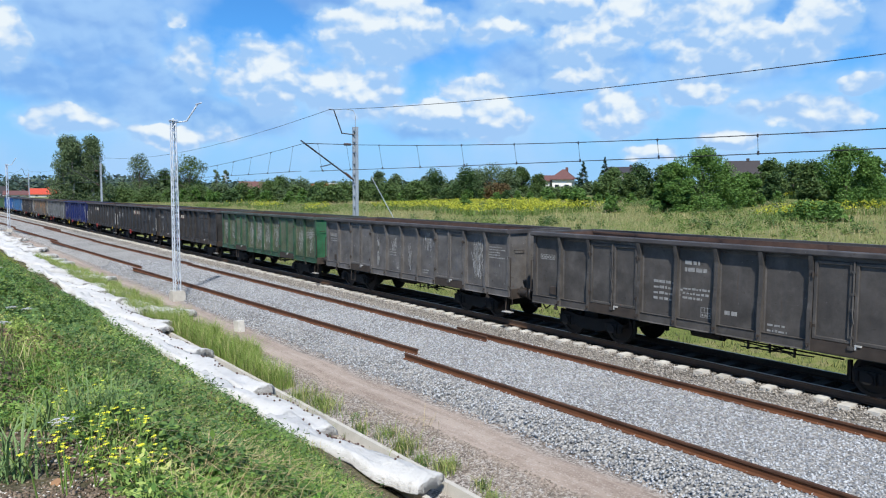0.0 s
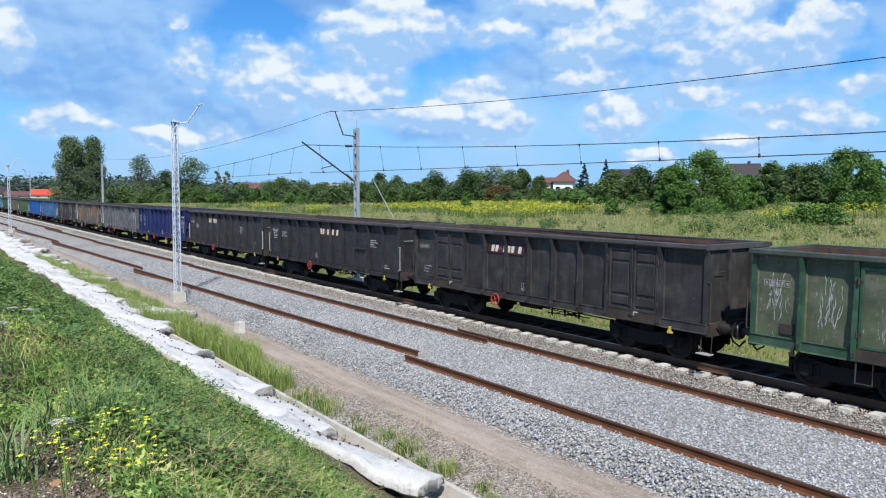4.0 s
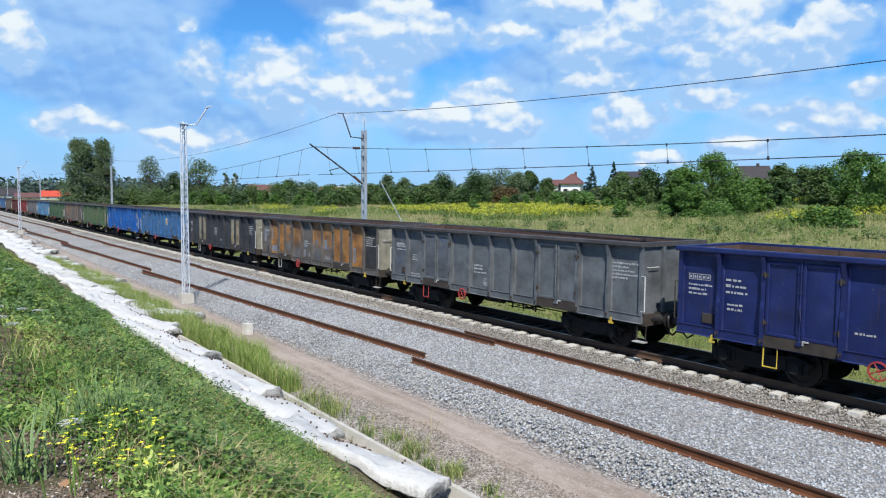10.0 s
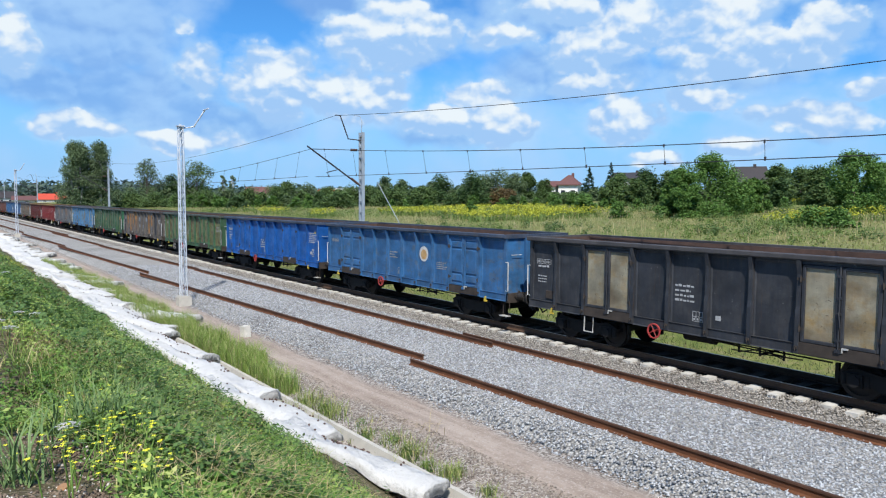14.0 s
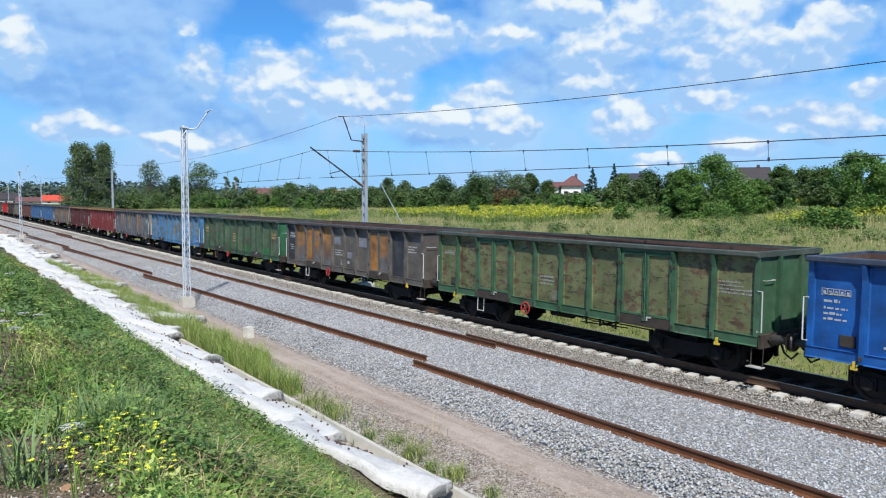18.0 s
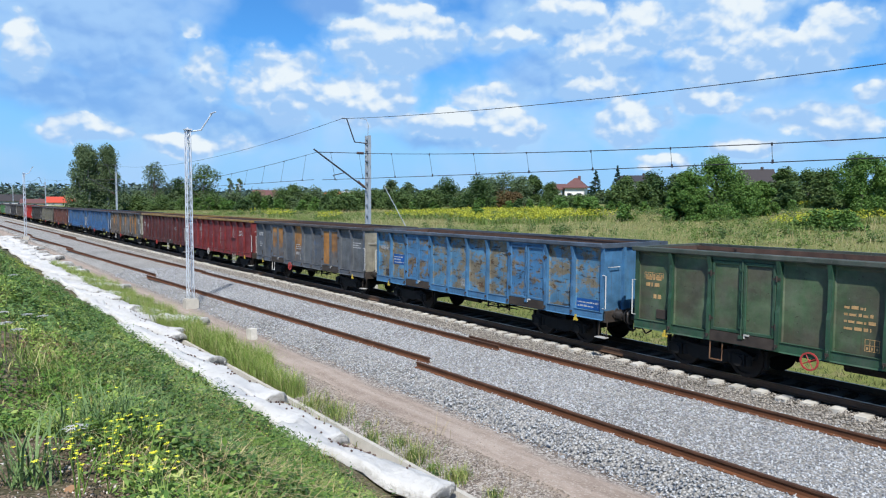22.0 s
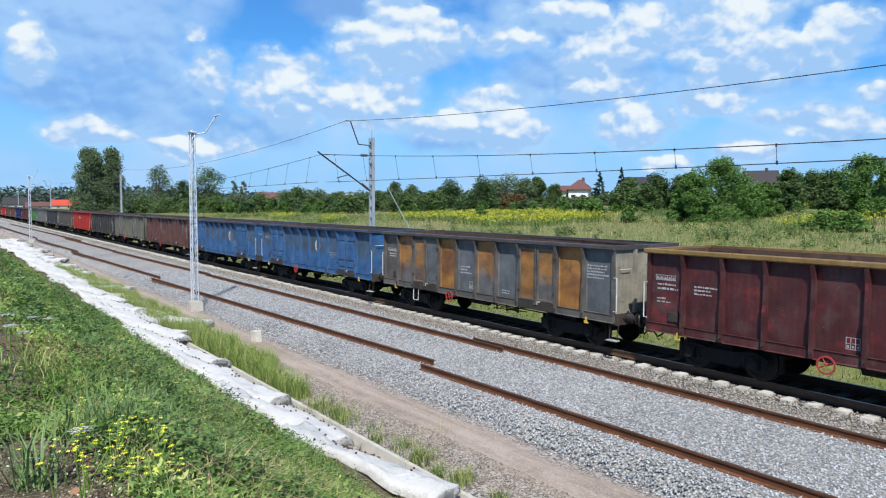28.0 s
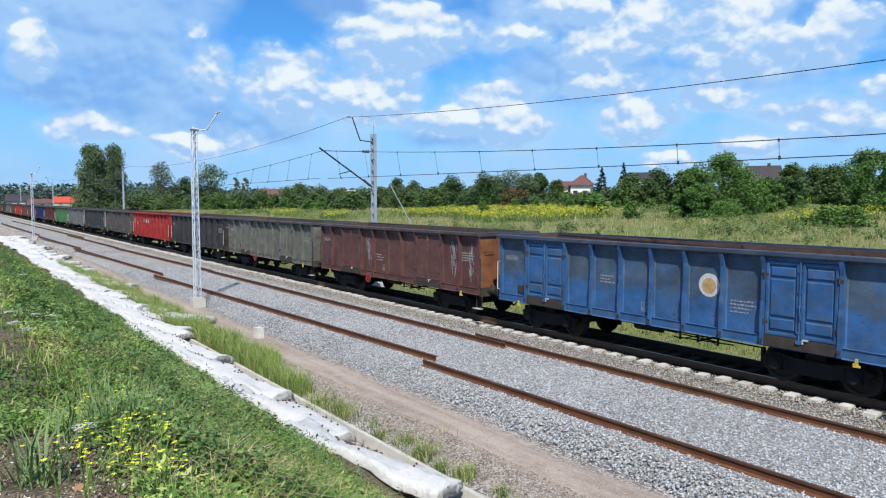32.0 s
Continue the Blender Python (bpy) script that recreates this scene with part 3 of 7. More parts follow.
def build_track():
    new_bed = part("ballast_new", Shape().prism([(9.95, -0.85), (10.85, BED_Z), (15.55, BED_Z), (15.75, -0.85)], -420, 60), M_BALLAST)
    tagged(new_bed, "clean pale grey crushed-stone ballast bed without sleepers", "ballast", kind="structure")
    edge = part("ballast_shoulder", Shape().prism([(15.45, -0.9), (15.4, BED_Z + 0.004), (15.8, -0.285), (16.36, -0.262), (16.45, -0.9)], -420, 60), M_BALLAST_EDGE)
    tagged(edge, "weathered beige ballast round the sleeper ends", "ballast", kind="structure")
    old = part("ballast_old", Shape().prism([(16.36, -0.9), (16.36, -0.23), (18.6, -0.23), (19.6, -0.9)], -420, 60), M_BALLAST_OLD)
    tagged(old, "oily ballast under the running track, blackened with the train's shade", "ballast", kind="structure")
    # the running track
    track = thing("railway_track", "running track with dark rails on concrete sleepers", "track", kind="structure")
    for y in (TRACK_Y - 0.7525, TRACK_Y + 0.7525):
        part("rail", Shape().prism(rail_profile(y, -0.172), -420, 60), M_RAIL_USED, track)
        part("rail_head", Shape().box(-420, 60, y - 0.030, y + 0.030, 0.0, 0.003), M_RAIL_TOP, track, "polished running surface")

    def sleeper():
        return Shape().prism([(-0.15, -0.36), (0.15, -0.36), (0.125, -0.162), (-0.125, -0.162)], -1.29, 1.29, "y")
    for i in range(300):
        x = 8 - i * 0.6
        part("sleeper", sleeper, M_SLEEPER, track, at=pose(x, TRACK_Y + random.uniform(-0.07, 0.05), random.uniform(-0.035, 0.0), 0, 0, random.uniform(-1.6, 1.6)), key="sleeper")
    rest = Shape()
    for i in range(300, 680):
        x = 8 - i * 0.6
        rest.box(x - 0.13, x + 0.13, TRACK_Y - 1.3, TRACK_Y + 1.3, -0.36, -0.18)
    tagged(part("sleeper_row", rest, M_SLEEPER, track), kind="stuff")
    # loose rails laid out on the new bed; x from, x to, y at both ends
    z = BED_Z + 0.006
    loose = ((-16.75, 14.0, 11.15, 11.42), (-45.6, -16.95, 10.70, 11.72), (-75.6, -46.0, 10.55, 11.30), (-102.6, -75.0, 10.38, 11.05), (-165, -106, 10.4, 10.9),
             (-19.05, 14.0, 14.82, 14.84), (-46.4, -17.2, 14.25, 14.56), (-74.0, -46.2, 13.85, 14.42), (-104.0, -73.5, 13.85, 14.05), (-180, -96.0, 13.45, 14.5))
    for x0, x1, y0, y1 in loose:
        ob = thing("loose_rail", "long rusty brown loose rail lying on grey ballast", "rail", "loose rails on the new ballast bed",
                   at=pose(x0, y0, z, 0, 0, math.degrees(math.atan2(y1 - y0, x1 - x0))))
        p, l = rail_profile(0, 0), math.hypot(x1 - x0, y1 - y0)
        part("foot", Shape().prism([p[0], p[1], p[2], p[3], p[10], p[11]], 0, l), M_RAIL, ob)
        part("web", Shape().prism([(0.012, 0.032), (0.012, 0.127), (-0.012, 0.127), (-0.012, 0.032)], 0, l), M_RAIL, ob)
        part("head", Shape().prism(p[4:10], 0, l), M_RAIL_HEAD, ob, "darker rusty rail head")


build_track()


def scatter_stones(name, label, mat, n, x0, x1, y0, y1, size, top, seed, dense=1.6):
    """Broken stones, denser towards the camera's stretch (x near 0)."""
    g = np.random.default_rng(seed)
    x = x1 - (x1 - x0) * g.random(n) ** dense
    y = g.uniform(y0, y1, n)
    z = top(x, y)
    base = np.array([(1, 0, 0), (-1, 0, 0), (0, 1, 0), (0, -1, 0), (0, 0, 1), (0, 0, -0.7)], float)
    v = base[None] * g.uniform(0.55, 1.15, (n, 6, 1)) + g.normal(0, 0.16, (n, 6, 3))
    a, b = g.uniform(0, math.tau, n), g.uniform(-0.6, 0.6, n)
    ca, sa, cb, sb = np.cos(a)[:, None], np.sin(a)[:, None], np.cos(b)[:, None], np.sin(b)[:, None]
    X, Y, Z = v[..., 0], v[..., 1], v[..., 2]
    X, Y = X * ca - Y * sa, X * sa + Y * ca
    Y, Z = Y * cb - Z * sb, Y * sb + Z * cb
    s = (size * g.uniform(0.55, 1.15, n))[:, None]
    v = np.stack([X * s + x[:, None], Y * s + y[:, None], Z * s * 0.8 + (z + size * 0.2)[:, None]], -1)
    faces = [(0, 2, 4), (2, 1, 4), (1, 3, 4), (3, 0, 4), (2, 0, 5), (1, 2, 5), (3, 1, 5), (0, 3, 5)]
    ob = new(name, cloud_mesh(name, v, faces, mat))
    return tagged(ob, label, "gravel", kind="stuff")


def stone_mat(name, lo, hi):
    n = Nodes(name)
    r = n.island()
    f = n.noise(n.coord(spread=False), 30, 3)
    c = n.mix(r, lo, hi)
    c = n.mix(n.ramp(f, 0.4, 0.7, 0, 0.4), c, times(lo, 0.8))
    return n.end(c, 0.9, 0, 0.2)


M_STONE = stone_mat("ballast_stone", (0.145, 0.153, 0.165), (0.57, 0.59, 0.61))
M_STONE_W = stone_mat("weathered_stone", (0.135, 0.12, 0.10), (0.50, 0.465, 0.415))
M_STONE_S = stone_mat("path_stone", (0.17, 0.14, 0.115), (0.42, 0.36, 0.30))
# oily stones, with shade from under the wagons added to their colour
M_STONE_D = stone_mat("soiled_shade_dark_stone", (0.018, 0.013, 0.009), (0.07, 0.05, 0.036))


def bed_top(x, y):
    return np.interp(y, (9.7, 9.95, 10.85, 15.55), (-0.74, -0.74, BED_Z, BED_Z))


scatter_stones("ballast_stones", "loose sharp grey stones of the new ballast", M_STONE, 62000, -52, 1, 9.85, 15.5, 0.036, bed_top, 3)
scatter_stones("ballast_stones", "weathered stones between the sleeper ends", M_STONE_W, 20000, -50, 1, 15.45, 16.42, 0.034,
               lambda x, y: np.interp(y, (15.4, 15.8, 16.0, 16.4), (BED_Z, -0.265, -0.225, -0.225)), 4)
scatter_stones("ballast_stones", "oily stones beside the running rails, darkened with the train's shade", M_STONE_D, 7000, -30, 1, 16.4, 18.4, 0.034, lambda x, y: 0 * x - 0.235, 5)
scatter_stones("path_pebbles", "pebbles strewn over the sandy strip", M_STONE_S, 2600, -40, -3, 7.9, 10.1, 0.015, land, 6)
scatter_stones("path_gravel", "grey-brown gravel and crumbs spilled between path and drain", M_STONE_S, 11000, -34, -3, 7.95, 8.85, 0.026, land, 7)


# ---- wagons ----
# Local space: x along the train, the side towards the bank at -y, rail tops at z = 0.
BODY, HALF = 12.95, 1.45
TOP, FLOOR, SILL = 3.15, 1.13, 0.90
PITCH_BOGIE = 4.35


def bars(x, z, rows, w, h, y, gap=0.5, seed=0, block=False):
    """Small markings in rows on the plane y, facing -y."""
    g = random.Random(seed)
    s = Shape()
    for r in range(rows):
        zz, xx = z - r * h * (1 + gap), x
        end = x + w * g.uniform(0.55, 1.0)
        while xx < end:
            l = min(g.uniform(0.4, 1.8) * h, end - xx)
            if l > 0.2 * h:
                s.box(xx, xx + l, y - 0.004, y, zz, zz + h * (0.85 if block else g.choice((0.5, 0.7))))
            xx += l + h * g.uniform(0.25, 0.5)
    return s


def tub(closed):
    s = Shape()
    t = 0.05
    L, w = BODY / 2, HALF - 0.17
    s.box(-L + 0.1, L - 0.1, -w, w, FLOOR - 0.05, FLOOR + 0.04)
    s.box(-L + 0.1, L - 0.1, -w - 0.004, -w + t, FLOOR + 0.04, TOP - 0.06)
    s.box(-L + 0.1, L - 0.1, w - t, w + 0.004, FLOOR + 0.04, TOP - 0.06)
    s.box(-L + 0.1, -L + 0.1 + t, -w + t, w - t, FLOOR + 0.04, TOP - 0.06)
    s.box(L - 0.1 - t, L - 0.1, -w + t, w - t, FLOOR + 0.04, TOP - 0.06)
    return s


def far_side():
    s = Shape()
    L = BODY / 2
    s.box(-L, L, HALF - 0.094, HALF - 0.06, SILL + 0.2, TOP - 0.14)
    for i in range(12):
        x = -L + 0.08 + i * (BODY - 0.16) / 11
        s.box(x - 0.05, x + 0.05, HALF - 0.06, HALF + 0.02, SILL, TOP - 0.14)
    s.box(-L, L, HALF - 0.10, HALF + 0.0, SILL, SILL + 0.2)
    return s


def rim():
    """The flanged top rail round all four sides."""
    s = Shape()
    L, o = BODY / 2 + 0.02, HALF + 0.07
    prof = [(-o, TOP - 0.10), (-o + 0.03, TOP - 0.13), (-HALF + 0.12, TOP - 0.13), (-HALF + 0.12, TOP), (-o + 0.015, TOP), (-o, TOP - 0.02)]
    s.prism(prof, -L, L)
    s.prism([(-p, q) for p, q in prof][::-1], -L, L)
    for e in (-1, 1):
        s.box(min(e * (L - 0.16), e * L), max(e * (L - 0.16), e * L), -HALF + 0.12, HALF - 0.12, TOP - 0.13, TOP - 0.003)
    return s


def rib(h0, h1, wide=0.10, foot=True):
    """A side post: deeper at its foot, tapering to the rim."""
    y0 = -HALF + 0.115
    s = Shape()
    out = [(h0, 0.125), (h0 + 0.9, 0.125), (h0 + 1.05, 0.095), (h1 - 0.32, 0.09), (h1, 0.17)]
    prof = [(y0, h0)] + [(y0 - d, z) for z, d in out] + [(y0, h1)]
    s.prism([(p, q) for p, q in prof], -wide / 2, wide / 2)
    return s


def panel(w, h0, h1, dished=True):
    """One side sheet between two posts: a frame and a field slightly bulged inward."""
    s = Shape()
    y0, y1 = -HALF + 0.11, -HALF + 0.14
    if not dished:
        return s.slab(-w / 2, w / 2, y0, y1, h0, h1, 0.01)
    e, d = 0.06, 0.025
    o = [(-w / 2, y0, h0), (w / 2, y0, h0), (w / 2, y0, h1), (-w / 2, y0, h1)]
    i = [(-w / 2 + e, y0, h0 + e), (w / 2 - e, y0, h0 + e), (w / 2 - e, y0, h1 - e), (-w / 2 + e, y0, h1 - e)]
    k = [(-w / 2 + e + 0.03, y0 + d, h0 + e + 0.04), (w / 2 - e - 0.03, y0 + d, h0 + e + 0.04), (w / 2 - e - 0.03, y0 + d, h1 - e - 0.04), (-w / 2 + e + 0.03, y0 + d, h1 - e - 0.04)]
    f = [(8, 9, 10, 11)]
    for a in range(4):
        b = (a + 1) % 4
        f += [(a, b, 4 + b, 4 + a), (4 + a, 4 + b, 8 + b, 8 + a)]
    s.add(o + i + k, f)
    s.box(-w / 2, w / 2, y0 + 0.03, y1 + 0.004, h0, h1)
    return s


def door_leaf(w, h0, h1):
    """The welded frame of a door leaf."""
    s = Shape()
    y = -HALF + 0.06
    b = 0.075
    for x0, x1, z0, z1 in ((-w / 2, -w / 2 + b, h0, h1), (w / 2 - b, w / 2, h0, h1), (-w / 2 + b, w / 2 - b, h0, h0 + b), (-w / 2 + b, w / 2 - b, h1 - b, h1)):
        s.slab(x0, x1, y - 0.045, y + 0.04, z0, z1, 0.010)
    return s


def door_field(w, h0, h1, pressed):
    """The sheet inside the frame; pressed ones carry three stamped fields."""
    s = Shape()
    y, b = -HALF + 0.06, 0.075
    s.box(-w / 2 + b, w / 2 - b, y, y + 0.035, h0 + b, h1 - b)
    if pressed:
        for z0, z1 in ((h0 + 0.14, h0 + 0.40), (h0 + 0.46, h1 - 0.42), (h1 - 0.36, h1 - 0.13)):
            s.slab(-w / 2 + b + 0.03, w / 2 - b - 0.03, y - 0.030, y, z0, z1, 0.026)
    return s


def chalk_scrawl(x, z, w, h, n, y, seed):
    """A scribbled mass of chalk strokes."""
    g = random.Random(seed)
    s = Shape()
    for _ in range(n):
        px, pz = x + g.gauss(0, w / 4), z + g.uniform(0, h * 0.75)
        for _ in range(3):
            qx, qz = px + g.uniform(-0.04, 0.05), pz + g.uniform(0.05, 0.20)
            t = g.uniform(0.003, 0.011)
            s.add([(px - t, y, pz), (px + t, y, pz), (qx + t, y, qz), (qx - t, y, qz)], [(0, 1, 2, 3)])
            px, pz = qx, qz
    return s


def lock_bar(h0, h1):
    s = Shape()
    y = -HALF + 0.005
    s.tube([(0, y, h0 - 0.06), (0, y, h1 + 0.03)], 0.022, 6)
    for z in (h0 + 0.15, (h0 + h1) / 2 - 0.15, (h0 + h1) / 2 + 0.2, h1 - 0.2):
        s.box(-0.045, 0.045, y - 0.02, y + 0.05, z - 0.025, z + 0.025)
    s.tube([(0, y - 0.03, (h0 + h1) / 2 - 0.1), (0.05, y - 0.05, (h0 + h1) / 2 - 0.42)], 0.014, 5)
    s.box(-0.06, 0.06, y - 0.03, y + 0.03, h0 - 0.12, h0 - 0.04)
    return s


def hinge():
    s = Shape()
    s.tube([(0, -HALF + 0.0, -0.07), (0, -HALF + 0.0, 0.07)], 0.024, 6)
    s.box(-0.09, 0.09, -HALF + 0.01, -HALF + 0.045, -0.03, 0.03)
    return s


def sill():
    s = Shape()
    L = BODY / 2
    s.prism([(-HALF + 0.02, SILL), (-HALF + 0.12, SILL), (-HALF + 0.12, SILL + 0.24), (-HALF + 0.02, SILL + 0.24), (-HALF + 0.045, SILL + 0.21), (-HALF + 0.045, SILL + 0.03)], -L, L)
    return s


def end_wall(e):
    """The end sheet facing e along x, with its cross rail."""
    s = Shape()
    L = BODY / 2
    x0, x1 = sorted((e * (L - 0.095), e * (L - 0.055)))
    s.box(x0, x1, -HALF + 0.105, HALF - 0.105, SILL + 0.18, TOP - 0.132)
    return s


def end_post(e, y):
    s = Shape()
    L = BODY / 2
    x0, x1 = sorted((e * (L - 0.055), e * (L + 0.05)))
    s.box(x0, x1, y - 0.05, y + 0.05, SILL + 0.26, TOP - 0.132)
    return s


def end_shelf(e):
    s = Shape()
    L = BODY / 2
    x0, x1 = sorted((e * (L - 0.055), e * (L + 0.06)))
    s.prism([(x0, 1.78), (x1, 1.74), (x1, 1.84), (x0, 1.92)] if e > 0 else [(x1, 1.78), (x1, 1.92), (x0, 1.84), (x0, 1.74)], -HALF + 0.12, HALF - 0.12, "y")
    return s


def corner_sheet(e, y):
    """The corner post where side and end meet."""
    L = BODY / 2
    x0, x1 = sorted((e * (L - 0.12), e * L))
    a, b = sorted((y * (HALF - 0.105), y * (HALF - 0.06)))
    return Shape().box(x0, x1, a, b, SILL, TOP - 0.132)


def headstock(e):
    s = Shape()
    L = BODY / 2
    x0, x1 = sorted((e * (L - 0.12), e * (L + 0.06)))
    s.box(x0, x1, -HALF + 0.12, HALF - 0.12, SILL - 0.06, SILL + 0.26)
    return s


def buffer(e, y):
    s = Shape()
    L = BODY / 2
    a = L + 0.06
    z = 1.045
    s.tube([(e * a, y, z), (e * (a + 0.04), y, z)], 0.20, 4)
    s.tube([(e * (a + 0.02), y, z), (e * (a + 0.26), y, z)], 0.125, 12, 0.105)
    s.tube([(e * (a + 0.24), y, z), (e * (a + 0.44), y, z)], 0.085, 12)
    s.tube([(e * (a + 0.43), y, z), (e * (a + 0.475), y, z)], 0.20, 16, 0.225)
    return s


def coupling(e):
    a = BODY / 2 + 0.06
    return Shape().box(*sorted((e * (a - 0.02), e * (a + 0.22))), -0.06, 0.06, 0.95, 1.10).tube([(e * (a + 0.18), 0, 1.02), (e * (a + 0.34), 0.02, 0.84), (e * (a + 0.46), 0, 0.92)], 0.035, 6)


def hose(e, y):
    a = BODY / 2 + 0.06
    return Shape().tube([(e * (a - 0.02), y, 0.94), (e * (a + 0.10), y, 0.66), (e * (a + 0.28), y, 0.55), (e * (a + 0.44), y, 0.72)], 0.026, 6)


def handrail(e):
    """An upright grab rail beside the wagon's corner."""
    L = BODY / 2
    x, y = e * (L + 0.09), -HALF + 0.06
    return Shape().tube([(x - e * 0.12, y, 1.25), (x, y, 1.25), (x, y, 2.22), (x - e * 0.12, y, 2.22)], 0.018, 6)


def corner_step(e):
    """The bent hanger of a shunter's step under the corner."""
    x, y = e * (BODY / 2 - 0.02), -HALF + 0.08
    return Shape().tube([(x - 0.15, y + 0.04, SILL), (x - 0.15, y, 0.41), (x + 0.15, y, 0.41), (x + 0.15, y + 0.04, SILL)], 0.017, 5)


def step_tread(e):
    x = e * (BODY / 2 - 0.02)
    return Shape().box(x - 0.19, x + 0.19, -HALF - 0.06, -HALF + 0.14, 0.40, 0.425)


def stirrup():
    """A loop step under a door."""
    y = -HALF + 0.05
    return Shape().tube([(-0.17, y, SILL + 0.02), (-0.17, y - 0.02, 0.45), (0.17, y - 0.02, 0.45), (0.17, y, SILL + 0.02)], 0.02, 6).box(-0.17, 0.17, y - 0.04, y, 0.44, 0.46)


def brake_wheel():
    y = -HALF + 0.02
    s = Shape().disc((0, 0), 0.21, y - 0.03, y, 18, 0.175)
    for i in range(4):
        a = math.tau * (i + 0.3) / 4
        s.tube([(0.03 * math.cos(a), y - 0.015, 0.03 * math.sin(a)), (0.185 * math.cos(a), y - 0.015, 0.185 * math.sin(a))], 0.012, 4)
    s.tube([(0, y - 0.04, 0), (0, y + 0.3, 0)], 0.03, 8)
    return s


def ruled(x, z, w, h, y, across, down):
    """A thin ruled frame with cross lines and filled cells."""
    s, t = Shape(), 0.012
    for i in range(across + 1):
        zz = z + (h - t) * i / across
        s.box(x, x + w, y - 0.004, y, zz, zz + t)
    for i in range(down + 1):
        xx = x + (w - t) * i / down
        s.box(xx, xx + t, y - 0.004, y, z + t, z + h - t)
    for i in range(down):
        xx = x + w * (i + 0.3) / down
        s.box(xx, xx + 0.4 * w / down, y - 0.004, y, z + 0.28 * h / across, z + 0.68 * h / across)
    return s


def rope_hook():
    y = -HALF - 0.01
    return Shape().box(-0.035, 0.035, y - 0.035, y + 0.02, -0.03, 0.03).tube([(0, y - 0.03, 0.0), (0.0, y - 0.06, -0.06), (0.0, y - 0.03, -0.09)], 0.012, 4)


def grab_handle(e, z):
    x = e * (BODY / 2 - 0.06)
    return Shape().tube([(x, -1.12, z), (x + e * 0.09, -1.12, z), (x + e * 0.09, -0.72, z), (x, -0.72, z)], 0.012, 5)


def ladder_step():
    y = -HALF + 0.04
    s = Shape()
    for d in (-0.19, 0.19):
        s.box(d - 0.02, d + 0.02, y - 0.02, y + 0.01, 0.38, SILL + 0.04)
    for z in (0.38, 0.62):
        s.box(-0.17, 0.17, y - 0.05, y + 0.01, z, z + 0.025)
    return s


def tow_hook():
    y = -HALF + 0.03
    return Shape().box(-0.03, 0.03, y - 0.02, y + 0.03, 0.82, 0.96).box(-0.07, 0.07, y - 0.02, y + 0.03, 0.775, 0.82).box(-0.07, -0.04, y - 0.02, y + 0.03, 0.82, 0.86)


def underframe():
    s = Shape()
    s.box(-BODY / 2 + 0.15, BODY / 2 - 0.15, -0.28, 0.28, 0.84, FLOOR - 0.06)
    for i in range(9):
        x = -5.2 + i * 1.3
        s.box(x - 0.05, x + 0.05, -1.33, 1.33, 0.93, FLOOR - 0.06)
    return s


def brake_gear():
    s = Shape()
    s.tube([(-1.15, -0.55, 0.72), (-0.25, -0.55, 0.72)], 0.16, 12)
    s.tube([(1.2, -0.9, 0.62), (1.2, 0.9, 0.62)], 0.03, 6)
    s.tube([(-2.3, -0.3, 0.66), (2.6, -0.3, 0.60)], 0.022, 5)
    s.tube([(-0.2, -0.7, 0.70), (1.7, -0.7, 0.62)], 0.018, 5)
    for x in (0.6, 1.15, 1.75):
        s.box(x - 0.022, x + 0.022, -0.90, -0.86, 0.56, 0.94)
    s.tube([(0.4, -0.88, 0.60), (2.2, -0.88, 0.66)], 0.018, 5)
    s.tube([(0.6, -0.88, 0.58), (1.2, -0.88, 0.74), (1.75, -0.88, 0.58)], 0.014, 5)
    s.tube([(-0.9, -0.9, 0.78), (0.5, -0.9, 0.74)], 0.012, 5)
    return s


def bogie():
    """A two-axle bogie frame with axle boxes and springs."""
    s = Shape()
    for y in (-1.02, 1.02):
        prof = [(-1.25, 0.60), (-1.15, 0.42), (-0.62, 0.42), (-0.42, 0.30), (0.42, 0.30), (0.62, 0.42), (1.15, 0.42), (1.25, 0.60), (0.9, 0.74), (0.4, 0.66), (-0.4, 0.66), (-0.9, 0.74)]
        s.prism(prof, y - 0.07, y + 0.07, "y")
        for x in (-0.9, 0.9):
            s.box(x - 0.16, x + 0.16, y - 0.13, y + 0.11, 0.33, 0.62)
            s.tube([(x, y - 0.17, 0.46), (x, y - 0.12, 0.46)], 0.13, 10)
            for d in (-0.24, 0.24):
                s.tube([(x + d, y - 0.04, 0.36), (x + d, y - 0.04, 0.60)], 0.07, 8)
    s.box(-0.25, 0.25, -1.0, 1.0, 0.45, 0.80)
    s.box(-1.2, -1.12, -1.0, 1.0, 0.48, 0.62)
    s.box(1.12, 1.2, -1.0, 1.0, 0.48, 0.62)
    for x in (-1.42, -0.42, 0.42, 1.42):
        for y in (-0.75, 0.75):
            s.box(x - 0.04, x + 0.04, y - 0.05, y + 0.05, 0.28, 0.72)
    return s


def wheelset():
    """Axle with two wheels, round its own centre."""
    s = Shape().tube([(0, -0.95, 0), (0, 0.95, 0)], 0.08, 10)
    for e in (-1, 1):
        a, b = sorted((e * 0.685, e * 0.80))
        s.disc((0, 0), 0.46, a + 0.0, b, 28, 0.37)
        s.disc((0, 0), 0.38, (a + b) / 2 - 0.02, (a + b) / 2 + 0.02, 20)
        s.disc((0, 0), 0.14, a - 0.02, b + 0.03, 12)
        f0, f1 = sorted((e * 0.68, e * 0.71))
        s.disc((0, 0), 0.488, f0, f1, 28, 0.40)
        for i in range(5):
            w = math.tau * i / 5
            s.box(0.26 * math.cos(w) - 0.03, 0.26 * math.cos(w) + 0.03, b - 0.05, b - 0.03, 0.26 * math.sin(w) - 0.03, 0.26 * math.sin(w) + 0.03)
    return s


